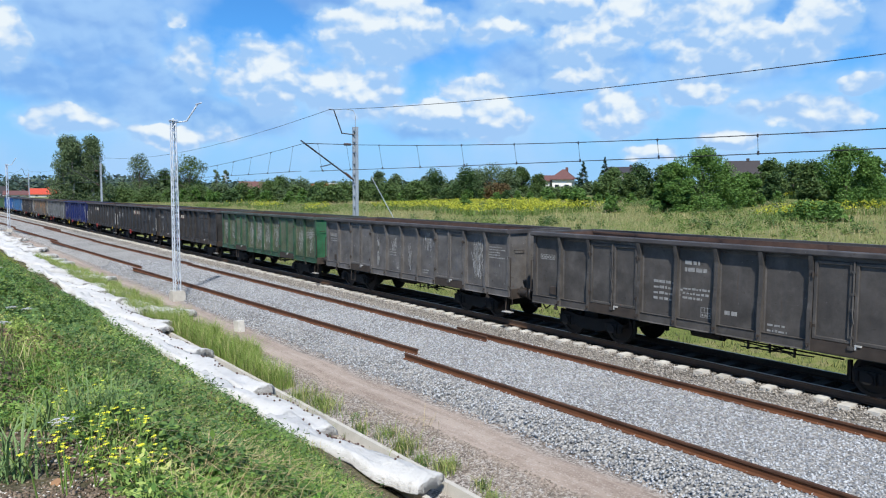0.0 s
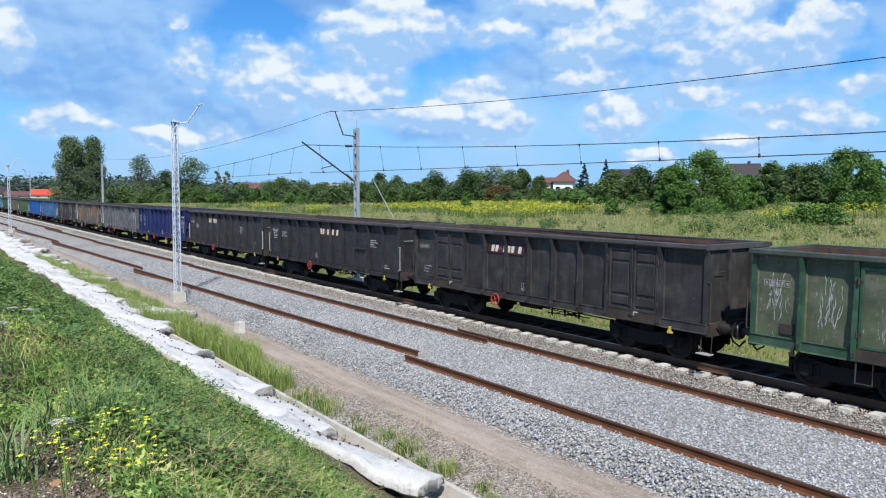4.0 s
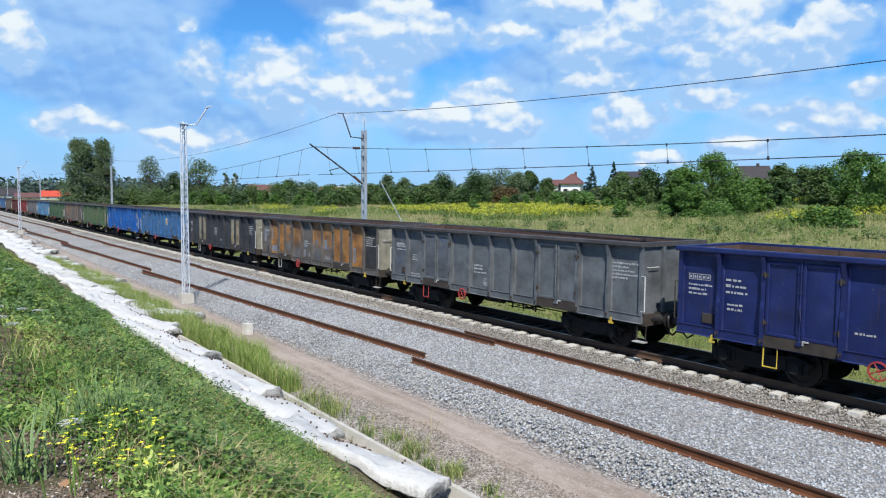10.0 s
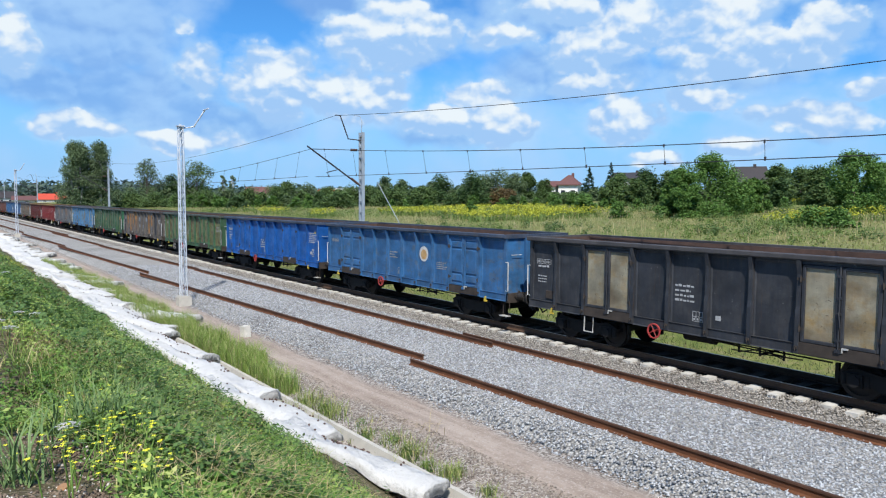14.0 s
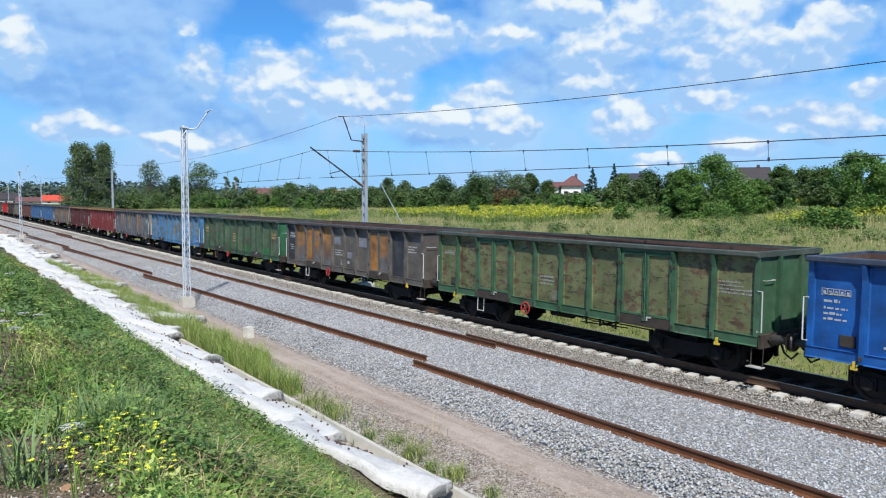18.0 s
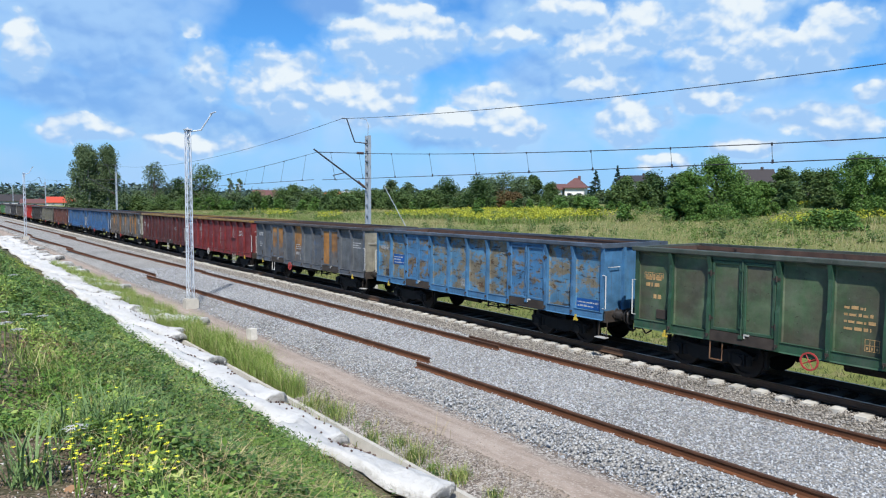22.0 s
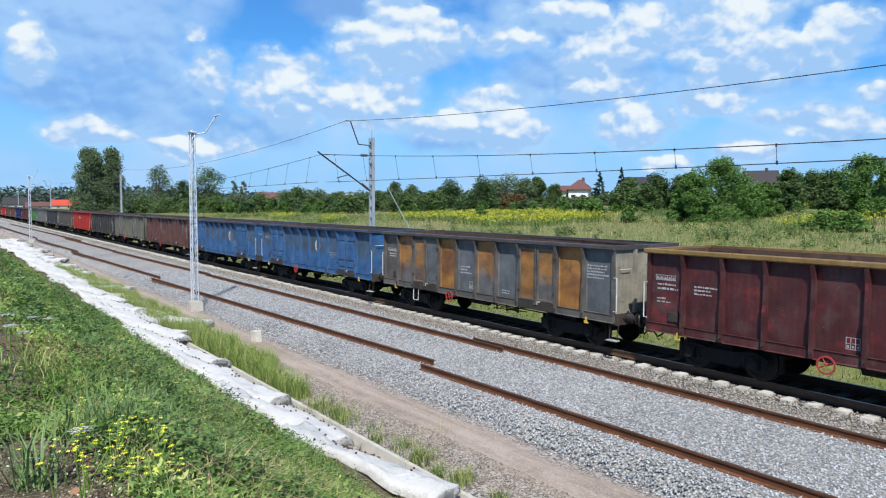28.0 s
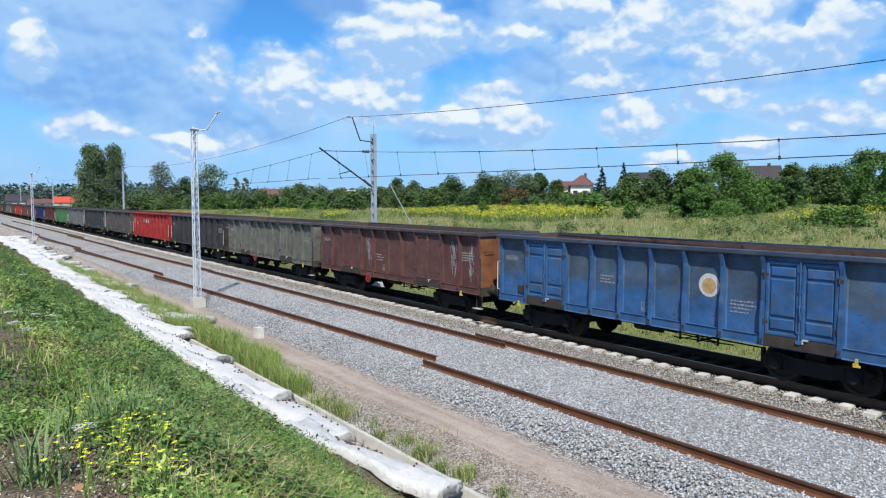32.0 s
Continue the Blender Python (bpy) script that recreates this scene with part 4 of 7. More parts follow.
WAGONS, WHEELS = [], ([], [])


def layout(style):
    """x edges of the sheets, and which fields are door pairs."""
    L = BODY / 2
    if style == "pressed":
        return [-L + 0.05, -5.07, -3.27, -2.18, -1.09, 0.0, 1.09, 2.18, 3.27, 5.07, L - 0.05], (1, 8)
    if style == "doors":
        return [-L + 0.05, -5.28, -4.12, -2.32, -1.16, 0.0, 1.16, 2.32, 4.12, 5.28, L - 0.05], (2, 7)
    if style == "hatch":
        e = [-L + 0.05 + i * (BODY - 0.1) / 11 for i in range(12)]
        return e, ()
    if style == "onedoor":
        return [-L + 0.05 + i * 1.132 for i in range(7)] + [1.5, 3.5, 4.475, 5.45, L - 0.05], (7,)
    return [-L + 0.05 + i * (BODY - 0.1) / 10 for i in range(11)], ()


def wagon(label, coat, style="doors", rim_coat=None, fields=None, door_coat=None, end_coat=None, left_end=None, hatch=None, rail=None, step=None,
          wheel=None, hook=None, writing=None, marks=(), badge=None, logo=None, hatch_at=8, frame_coat=None, scrawls=(), shelf=False, patches=(), plates=(), plate_coat=None, ladder=(), second_step=None, uic=None, warn=False, grid=True):
    """One four-axle open wagon. fields: coats of single sheets by number; marks: (x, z, rows, width, letter height)."""
    k = len(WAGONS)
    g = random.Random(100 + k)
    w = thing("open_wagon", label, "freight wagon", "open goods wagons of the train")
    WAGONS.append(w)
    rim_coat, end_coat, door_coat = rim_coat or C_RIM, end_coat or coat, door_coat or coat
    frame_coat = frame_coat or coat
    fields = fields or {}
    part("tub", lambda: tub(True), M_INSIDE, w, "rusty dark inside", key="tub")
    part("far_side", far_side, coat, w, key="far_side")
    part("top_rim", rim, rim_coat, w, key="rim")
    part("sill", sill, coat, w, key="sill")
    edges, doors = layout(style)
    h0, h1 = SILL + (0.04 if style in ("none", "hatch", "onedoor") else 0.10), TOP - 0.132
    ribs = []
    for i, (a, b) in enumerate(zip(edges, edges[1:])):
        if i in doors:
            ww = (b - a - 0.14) / 2
            for s in (-1, 1):
                dw = ww - 0.02
                x = (a + b) / 2 + s * (ww / 2 + 0.012)
                c = fields.get((i, s), door_coat)
                d = part("door", lambda: door_leaf(dw, FLOOR + 0.06, TOP - 0.22), frame_coat, w, at=(x, 0, 0), key=("leaf", style))
                part("door_field", lambda: door_field(dw, FLOOR + 0.06, TOP - 0.22, style == "pressed"), c, d, key=("field", style))
                for z in (FLOOR + 0.35, TOP - 0.55):
                    part("hinge", hinge, M_GRIME, d, at=(s * dw / 2 + s * 0.02, 0, z), key="hinge")
            part("lock_bar", lambda: lock_bar(FLOOR + 0.06, TOP - 0.22), coat, w, at=((a + b) / 2, 0, 0), key="lock_bar")
            part("door_latch", lambda: Shape().box(0.08, 0.22, -HALF - 0.02, -HALF + 0.02, FLOOR + 0.03, FLOOR + 0.065).box(0.08, 0.11, -HALF - 0.02, -HALF + 0.04, FLOOR - 0.04, FLOOR + 0.03), M_STEEL, w, "worn bright latch", at=((a + b) / 2, 0, 0), key="latch")
            part("door_sill", lambda: Shape().box(-ww - 0.05, ww + 0.05, -HALF + 0.005, -HALF + 0.10, SILL + 0.02, FLOOR + 0.05), M_GRIME, w, at=((a + b) / 2, 0, 0), key="door_sill")
            part("door_header", lambda: Shape().box(-ww - 0.05, ww + 0.05, -HALF + 0.03, -HALF + 0.10, TOP - 0.21, TOP - 0.132), coat, w, at=((a + b) / 2, 0, 0), key="door_header")
        else:
            c = fields.get(i, coat)
            ww = round(b - a, 3)
            part("side_panel", lambda: panel(ww, h0, h1, style in ("doors", "pressed")), c, w, at=((a + b) / 2, 0, 0), key=("panel", style, ww))
    for x in edges[1:-1]:
        part("rib", lambda: rib(SILL + 0.02, h1 + 0.002), coat, w, at=(x, 0, 0), key="rib")
    for e in (-1, 1):
        ec = left_end if (left_end and e < 0) else end_coat
        part("end_wall", lambda: end_wall(e), ec, w, key=("end_wall", e))
        for y in (-1, 1):
            part("corner_post", lambda: corner_sheet(e, y), coat, w, key=("corner", e, y))
        for y in (-0.5, 0.5):
            part("end_post", lambda: end_post(e, y), ec, w, key=("end_post", e, y))
        if shelf:
            part("end_shelf", lambda: end_shelf(e), ec, w, key=("end_shelf", e))
        part("headstock", lambda: headstock(e), M_GRIME, w, key=("headstock", e))
        for y in (-0.875, 0.875):
            part("buffer", lambda: buffer(e, y), M_BUFFER, w, key=("buffer", e, y), smooth=False)
        part("coupling", lambda: coupling(e), M_UNDER, w, "screw coupling and hook", key=("coupling", e))
        for y in (-0.45, 0.42):
            part("brake_hose", lambda: hose(e, y), M_UNDER, w, "black hanging brake hose", key=("hose", e, y))
        part("handrail", lambda: handrail(e), rail or M_STEEL, w, "upright grab rail", key=("handrail", e))
        if e > 0:
            st = part("corner_step", lambda: corner_step(e), M_GRIME, w, "hanging foot step", key=("corner_step", e))
            part("tread", lambda: step_tread(e), M_STEEL, st, "worn bright tread", key=("tread", e))
        part("tow_hook", tow_hook, hook or M_YELLOW, w, "yellow tow hook" if not hook else "", at=(e * (BODY / 2 - 1.05), 0, 0), key="tow_hook")
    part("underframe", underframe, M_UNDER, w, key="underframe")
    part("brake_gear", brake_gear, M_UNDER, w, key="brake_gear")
    if step:
        for x in (-3.9,) if second_step is None else (-3.9, second_step):
            part("stirrup_step", stirrup, step, w, at=(x, 0, 0), key="stirrup")
    if wheel:
        part("brake_wheel", brake_wheel, wheel, w, "red hand-brake wheel", at=(-1.55, 0, 0.83), key="brake_wheel")
    if hatch:
        x = (edges[hatch_at] + edges[hatch_at + 1]) / 2
        d = part("hatch_door", lambda: door_leaf(0.86, SILL + 0.12, 1.95), hatch, w, at=(x, -0.012, 0), key="hatch")
        part("hatch_field", lambda: door_field(0.86, SILL + 0.12, 1.95, False), hatch, d, key="hatch_field")
        part("ledge", lambda: Shape().box(-0.46, 0.46, -HALF - 0.03, -HALF + 0.06, 1.95, 2.0), hatch, d, key="ledge")
    for e in (-1, 1):
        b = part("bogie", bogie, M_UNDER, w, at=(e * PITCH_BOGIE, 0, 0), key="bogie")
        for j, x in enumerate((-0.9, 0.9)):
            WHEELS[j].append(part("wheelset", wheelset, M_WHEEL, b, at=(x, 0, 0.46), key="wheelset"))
    ink = writing or M_INK
    plane = -HALF + (0.133 if style in ("doors", "pressed") else 0.109)
    for j, (x, z, rows, wd, h) in enumerate(marks):
        tagged(part("lettering", bars(x, z, rows, wd, h, plane, seed=k * 7 + j, block=h > 0.1), ink, w), "small worn white markings", kind="stuff")
    for x, z, wd, h in patches:
        part("paint_patch", Shape().box(x, x + wd, plane - 0.006, plane - 0.002, z, z + h), C_PATCH, w, "pale blue-grey touch-up patch")
    for j, (x, z, wd, h, n) in enumerate(scrawls):
        tagged(part("chalk_scrawl", chalk_scrawl(x, z, wd, h, n, plane - 0.003, k * 11 + j), M_CHALK, w), "smeared white chalk marks", kind="stuff")
    for x, z, wd, h in plates:
        p = part("painted_panel", Shape().box(x, x + wd, plane - 0.006, plane - 0.002, z, z + h), plate_coat, w, "fresh rectangle of new paint")
        if plate_coat is C_BRIGHT:
            tagged(part("lettering", bars(x + 0.06, z + h - 0.13, max(2, int(h / 0.13)), wd * 0.85, 0.075, plane - 0.006, seed=k), M_INK, p), "small white lettering", kind="stuff")
    if grid and k < 27:
        x, z = edges[4] + 0.70, 1.24
        tagged(part("load_table", ruled(x, z, 0.30, 0.26, plane, 2, 3), ink, w), "ruled white load table", kind="stuff")
        tagged(part("code_box", ruled(edges[0] + 0.22, 2.30, 0.62, 0.15, plane, 1, 5), ink, w), "ruled white code box", kind="stuff")
        part("document_holder", Shape().slab(edges[1] - 0.50, edges[1] - 0.17, plane - 0.03, plane, 1.22, 1.47, 0.008), M_GRIME, w, "dark paper holder")
        for x in edges[1:-1]:
            part("rope_hook", rope_hook, M_GRIME, w, at=(x, 0, SILL + 0.15), key="rope_hook")
        for e in (-1, 1):
            part("grab_handle", lambda: grab_handle(e, 2.45), rail or M_STEEL, w, "grab handle on the end wall", key=("grab", e))
    for x in ladder:
        part("ladder", ladder_step, M_STEEL, w, "two-rung hanging ladder", at=(x, 0, 0), key="ladder")
    if uic:
        part("uic_ring", Shape().disc((uic, 1.52), 0.13, plane - 0.004, plane, 20, 0.105), ink, w, "round white mark")
        part("uic_bars", bars(uic - 0.09, 1.50, 1, 0.2, 0.07, plane, seed=k).box(uic - 0.10, uic + 0.10, plane - 0.004, plane, 1.70, 1.77), ink, w)
    if warn:
        x, z = BODY / 2 - 0.42, 2.58
        part("warning_sign", Shape().prism([(x - 0.09, z), (x + 0.09, z), (x, z + 0.16)], plane - 0.005, plane - 0.001, "y"), M_YELLOW, w, "yellow warning triangle")
    if badge:
        part("badge", Shape().disc((badge, 2.18), 0.30, -HALF + 0.129, -HALF + 0.134, 28), M_WHITE, w, "round white badge")
        part("badge_field", Shape().disc((badge, 2.16), 0.20, -HALF + 0.125, -HALF + 0.1295, 24), M_BADGE, w, "golden brown field of the badge")
    if logo:
        x, z, h = logo
        s = Shape()
        for c in (0, 0.9, 2.7, 3.6, 4.5, 6.1):
            s.add([(x + c * h, -HALF + 0.105, z), (x + (c + 0.68) * h, -HALF + 0.105, z), (x + (c + 0.9) * h, -HALF + 0.105, z + h), (x + (c + 0.22) * h, -HALF + 0.105, z + h)], [(0, 1, 2, 3)])
        part("logo_band", Shape().add([(x - 1.3 * h, -HALF + 0.107, z - 0.25 * h), (x + 7.3 * h, -HALF + 0.107, z - 0.25 * h), (x + 8.1 * h, -HALF + 0.107, z + 1.2 * h), (x - 0.8 * h, -HALF + 0.107, z + 1.2 * h)], [(0, 1, 2, 3)]), C_SWOOSH, w, "faded dark red band behind the logo")
        part("logo", s, M_CREAM, w, "cream block logo")
        part("logo_swoosh", Shape().box(x + 1.75 * h, x + 2.6 * h, -HALF + 0.105, -HALF + 0.109, z + 0.3 * h, z + 0.7 * h), M_LOGO_RED, w, "dark red logo shape")
    return w


# ---- the train, from its head ----
M_GRIME = plain("grimy_sill_paint", (0.046, 0.036, 0.029), 0.8, 0.1, 0.4, 4.0, 0.3)
M_RUSTY = plain("rusty_step_steel", (0.16, 0.085, 0.045), 0.8)
M_BADGE = plain("golden_badge", (0.45, 0.28, 0.12), 0.6, 0.0, 0.3, 9.0)
M_CREAM = plain("cream_logo_paint", (0.62, 0.58, 0.48), 0.6, 0.0, 0.2, 9.0)
M_LOGO_RED = plain("dark_red_logo_paint", (0.22, 0.04, 0.035), 0.6, 0.0, 0.2, 9.0)

C_BROWNGREY = paint("brown_grey_coat", (0.085, 0.078, 0.072), 0.3, 0.4)
C_GREY_CHALK = paint("chalked_grey_coat", (0.15, 0.142, 0.136), 0.3, 0.4, chalk=0.42, worn=(0.115, 0.125, 0.145), worn_at=0.58, soft=0.1)
C_GREEN_CHALK = paint("chalked_green_coat", (0.115, 0.15, 0.078), 0.2, 0.4, chalk=0.75, worn=(0.16, 0.16, 0.11), worn_at=0.54)
C_GREEN_RIB = paint("dark_green_coat", (0.03, 0.10, 0.053), 0.1, 0.25)
C_GREEN_END = paint("bright_green_coat", (0.03, 0.16, 0.075), 0.1, 0.2)
C_BLACKGREY = paint("charcoal_coat", (0.032, 0.031, 0.032), 0.05, 0.3)
C_BLACK = paint("anthracite_coat", (0.026, 0.027, 0.031), 0.0, 0.16)
C_BLACKBROWN = paint("dull_black_coat", (0.031, 0.031, 0.034), 0.05, 0.22)
C_NAVY = paint("navy_blue_coat", (0.012, 0.024, 0.125), 0.0, 0.06, rough=0.42)
C_GREY = paint("mid_grey_coat", (0.145, 0.16, 0.172), 0.15, 0.28)
C_GREY_BLUE = paint("blue_grey_coat", (0.12, 0.135, 0.155), 0.15, 0.3, worn=(0.085, 0.125, 0.19), worn_at=0.57)
C_ORANGE = paint("ochre_primer", (0.46, 0.205, 0.045), 0.1, 0.15, worn=(0.34, 0.20, 0.085), worn_at=0.58, soft=0.14, band=(0.185, 0.075, 0.028))
C_ORANGE_GREY = paint("ochre_over_grey", (0.43, 0.20, 0.052), 0.15, 0.2, lower=(0.150, 0.150, 0.152), worn=(0.19, 0.18, 0.17), worn_at=0.56, soft=0.06, band=(0.17, 0.085, 0.04))
C_PATCHGREY = paint("patched_grey_coat", (0.125, 0.112, 0.10), 0.5, 0.35, worn=(0.17, 0.155, 0.13), worn_at=0.56, soft=0.12)
C_CREAM = paint("cream_coat", (0.36, 0.33, 0.235), 0.15, 0.25, worn=(0.36, 0.235, 0.085), worn_at=0.54, soft=0.12, band=(0.22, 0.165, 0.095))
C_CREAM_END = paint("pale_cream_coat", (0.37, 0.35, 0.275), 0.3, 0.4)
C_SLATE = paint("slate_coat", (0.032, 0.037, 0.047), 0.05, 0.22)
C_BLUE = paint("mid_blue_coat", (0.034, 0.15, 0.345), 0.1, 0.2, worn=(0.075, 0.15, 0.26), worn_at=0.57)
C_BLUE_DARK = paint("dusty_blue_coat", (0.030, 0.135, 0.335), 0.15, 0.25, worn=(0.085, 0.135, 0.19), worn_at=0.56, soft=0.12)
C_BLUE_FADED = paint("blue_coat_gone_grey_above", (0.072, 0.118, 0.175), 0.1, 0.3, lower=(0.032, 0.145, 0.36), worn=(0.045, 0.15, 0.33), worn_at=0.55, soft=0.14)
C_BRIGHT = paint("bright_blue_coat", (0.010, 0.112, 0.40), 0.0, 0.07, rough=0.42)
C_OLIVE = paint("olive_green_coat", (0.175, 0.195, 0.08), 0.5, 0.22, worn=(0.14, 0.085, 0.048), worn_at=0.535, smear=0.4)
C_OLIVE_RIB = paint("moss_green_coat", (0.048, 0.135, 0.066), 0.1, 0.2)
C_FOREST = paint("forest_green_coat", (0.082, 0.150, 0.068), 0.2, 0.3, worn=(0.17, 0.20, 0.125), worn_at=0.54, soft=0.2, band=(0.10, 0.09, 0.06))
C_SKY = paint("sky_blue_coat", (0.07, 0.215, 0.40), 0.15, 0.15)
C_SKY_WORN = paint("peeling_sky_blue_coat", (0.105, 0.28, 0.45), 0.6, 0.10, worn=(0.25, 0.215, 0.145), worn_at=0.495, smear=0.3)
C_SKY_DOOR = paint("peeling_blue_door_coat", (0.07, 0.24, 0.46), 0.65, 0.1, worn=(0.22, 0.18, 0.12), worn_at=0.52, smear=0.4)
C_RED = paint("wine_red_coat", (0.205, 0.022, 0.025), 0.15, 0.2, chalk=0.25)
C_DARKRED = paint("dark_red_coat", (0.092, 0.017, 0.019), 0.1, 0.25, worn=(0.30, 0.020, 0.018), worn_at=0.60, soft=0.08)
C_LEAFGREEN = paint("fresh_green_touch_up", (0.035, 0.19, 0.05), 0.0, 0.1)
C_SWOOSH = paint("faded_dark_red_band", (0.070, 0.016, 0.018), 0.0, 0.2)
C_OCHRE_RIM = paint("ochre_rim_coat", (0.32, 0.19, 0.05), 0.3, 0.3)
C_OXIDE = paint("red_oxide_coat", (0.135, 0.050, 0.042), 0.35, 0.3, chalk=0.3)
C_OXIDE_END = paint("orange_oxide_coat", (0.27, 0.10, 0.04), 0.5, 0.2)
C_GREEN_GREY = paint("green_grey_coat", (0.17, 0.17, 0.135), 0.2, 0.4)
C_FIRE = paint("bright_red_coat", (0.42, 0.022, 0.018), 0.0, 0.1)
C_BROWN = paint("brown_red_coat", (0.115, 0.05, 0.038), 0.3, 0.35)
C_RIM = paint("grimy_dark_rim_coat", (0.075, 0.070, 0.072), 0.15, 0.3)
C_RIM_BLUE = paint("grimy_blue_rim_coat", (0.045, 0.068, 0.115), 0.1, 0.35)
C_RIM_SKY = paint("dusty_pale_blue_rim_coat", (0.085, 0.115, 0.155), 0.1, 0.3)
C_RIM_GREEN = paint("grimy_green_rim_coat", (0.062, 0.085, 0.066), 0.1, 0.35)
M_CHALK = plain("white_chalk", (0.40, 0.40, 0.39), 0.9, 0.0, 0.2, 20.0)
C_PATCH = paint("pale_touch_up_coat", (0.27, 0.29, 0.33), 0.1, 0.25)
C_TEAL = paint("pale_green_coat", (0.06, 0.20, 0.075), 0.05, 0.2)

std = ((-6.1, 2.3, 3, 0.8, 0.07), (-1.0, 2.0, 3, 0.75, 0.075), (5.35, 2.5, 5, 0.95, 0.06), (1.4, 1.35, 2, 0.5, 0.06))
few = ((-1.0, 1.9, 3, 0.7, 0.075), (5.35, 2.35, 4, 0.95, 0.06))
numbers = ((-6.15, 2.3, 3, 0.75, 0.08), (-6.15, 1.8, 2, 0.5, 0.06), (-5.0, 2.2, 3, 0.7, 0.06), (3.6, 2.2, 4, 0.8, 0.05), (0.2, 1.2, 2, 0.5, 0.07))

wagon("dusty brown-grey steel open wagon with rust spots and faded chalk marks", C_BROWNGREY, writing=M_DULLWHITE, rail=M_GRIME, hook=M_GRIME,
      marks=((-1.9, 2.0, 4, 0.9, 0.1), (-0.95, 2.55, 2, 0.7, 0.12), (-1.0, 1.9, 3, 0.8, 0.08), (0.2, 1.4, 1, 0.5, 0.12), (2.5, 2.2, 3, 0.9, 0.07), (1.3, 1.3, 2, 0.5, 0.09)))
wagon("grey steel open wagon streaked with white chalk", C_GREY_CHALK, scrawls=((4.75, 1.35, 0.6, 1.3, 90), (-3.7, 1.9, 0.3, 0.8, 14), (-1.9, 1.25, 0.15, 1.3, 34), (0.5, 1.25, 0.12, 0.9, 26), (1.75, 2.1, 0.5, 0.5, 26), (-0.6, 1.9, 0.5, 0.4, 14)), writing=M_DULLWHITE, rail=M_GRIME, step=M_GRIME, marks=std, hook=M_GRIME)
wagon("green steel open wagon smeared with white chalk", C_GREEN_RIB, scrawls=((-5.9, 1.5, 0.5, 1.0, 22), (-4.7, 1.5, 0.5, 1.0, 18), (-3.65, 1.4, 0.5, 1.2, 40), (-2.75, 1.4, 0.4, 1.1, 40), (-1.7, 1.3, 0.6, 1.3, 44), (-0.6, 1.5, 0.7, 1.1, 60), (0.6, 1.5, 0.7, 0.9, 36), (1.75, 1.4, 0.6, 1.2, 36), (2.75, 1.3, 0.5, 1.3, 56), (3.7, 1.4, 0.5, 1.1, 22), (4.75, 1.3, 0.6, 1.3, 30), (5.9, 1.3, 0.6, 1.2, 20)), fields={i: C_GREEN_CHALK for i in range(10)}, door_coat=C_GREEN_CHALK, end_coat=C_GREEN_END,
      writing=M_DULLWHITE, step=M_GRIME, rail=M_GRIME, hook=M_GRIME, marks=few, rim_coat=C_RIM_GREEN)
wagon("charcoal open wagon with pressed doors and worn cream logo blocks", C_BLACKGREY, "pressed", logo=(-1.9, 2.45, 0.22), writing=M_DULLWHITE, rail=M_GRIME, wheel=M_RED, marks=((4.3, 2.2, 4, 0.6, 0.06), (-5.9, 1.6, 3, 0.5, 0.07)))
wagon("black open wagon with ribbed sides, cream logo and small hatch", C_BLACK, "hatch", hatch=C_BLACK, logo=(-0.6, 2.42, 0.27), wheel=M_RED,
      marks=((-6.1, 2.2, 3, 0.7, 0.08), (-5.0, 2.3, 3, 0.7, 0.07), (3.9, 2.35, 4, 0.9, 0.06), (5.2, 1.35, 2, 0.6, 0.07)))
wagon("dull black open wagon with ribbed sides and cream logo blocks", C_BLACKBROWN, "hatch", logo=(-2.55, 2.42, 0.27), rail=M_WHITE, wheel=M_RED, marks=((-5.2, 2.2, 3, 0.6, 0.07), (2.9, 2.3, 5, 0.6, 0.06), (4.9, 1.5, 2, 0.6, 0.06)))
wagon("navy blue open wagon with white lettering and a yellow step", C_NAVY, shelf=True, rail=M_GRIME, step=M_YELLOW, second_step=1.75, wheel=M_RED, uic=5.8, warn=True,
      marks=((-6.2, 2.15, 3, 0.8, 0.075), (-5.15, 2.35, 3, 0.7, 0.1), (-5.1, 1.75, 2, 0.55, 0.08), (5.35, 2.52, 1, 0.85, 0.13), (5.35, 2.3, 6, 0.95, 0.065), (-2.1, 1.5, 1, 0.6, 0.07), (0.25, 1.3, 2, 0.45, 0.11), (1.3, 1.25, 1, 0.9, 0.05)), rim_coat=C_NAVY)
wagon("mid-grey steel open wagon with white lettering", C_GREY, left_end=C_CREAM_END, fields={(2, -1): C_GREY_BLUE, (2, 1): C_GREY_BLUE, 0: C_GREY_BLUE}, rail=M_WHITE, step=M_RED, wheel=M_RED,
      marks=((-6.15, 2.4, 3, 0.85, 0.08), (-5.0, 2.0, 3, 0.4, 0.06), (-1.0, 1.9, 3, 0.7, 0.08), (5.35, 2.5, 5, 0.95, 0.07), (-5.1, 1.25, 2, 0.8, 0.06)))
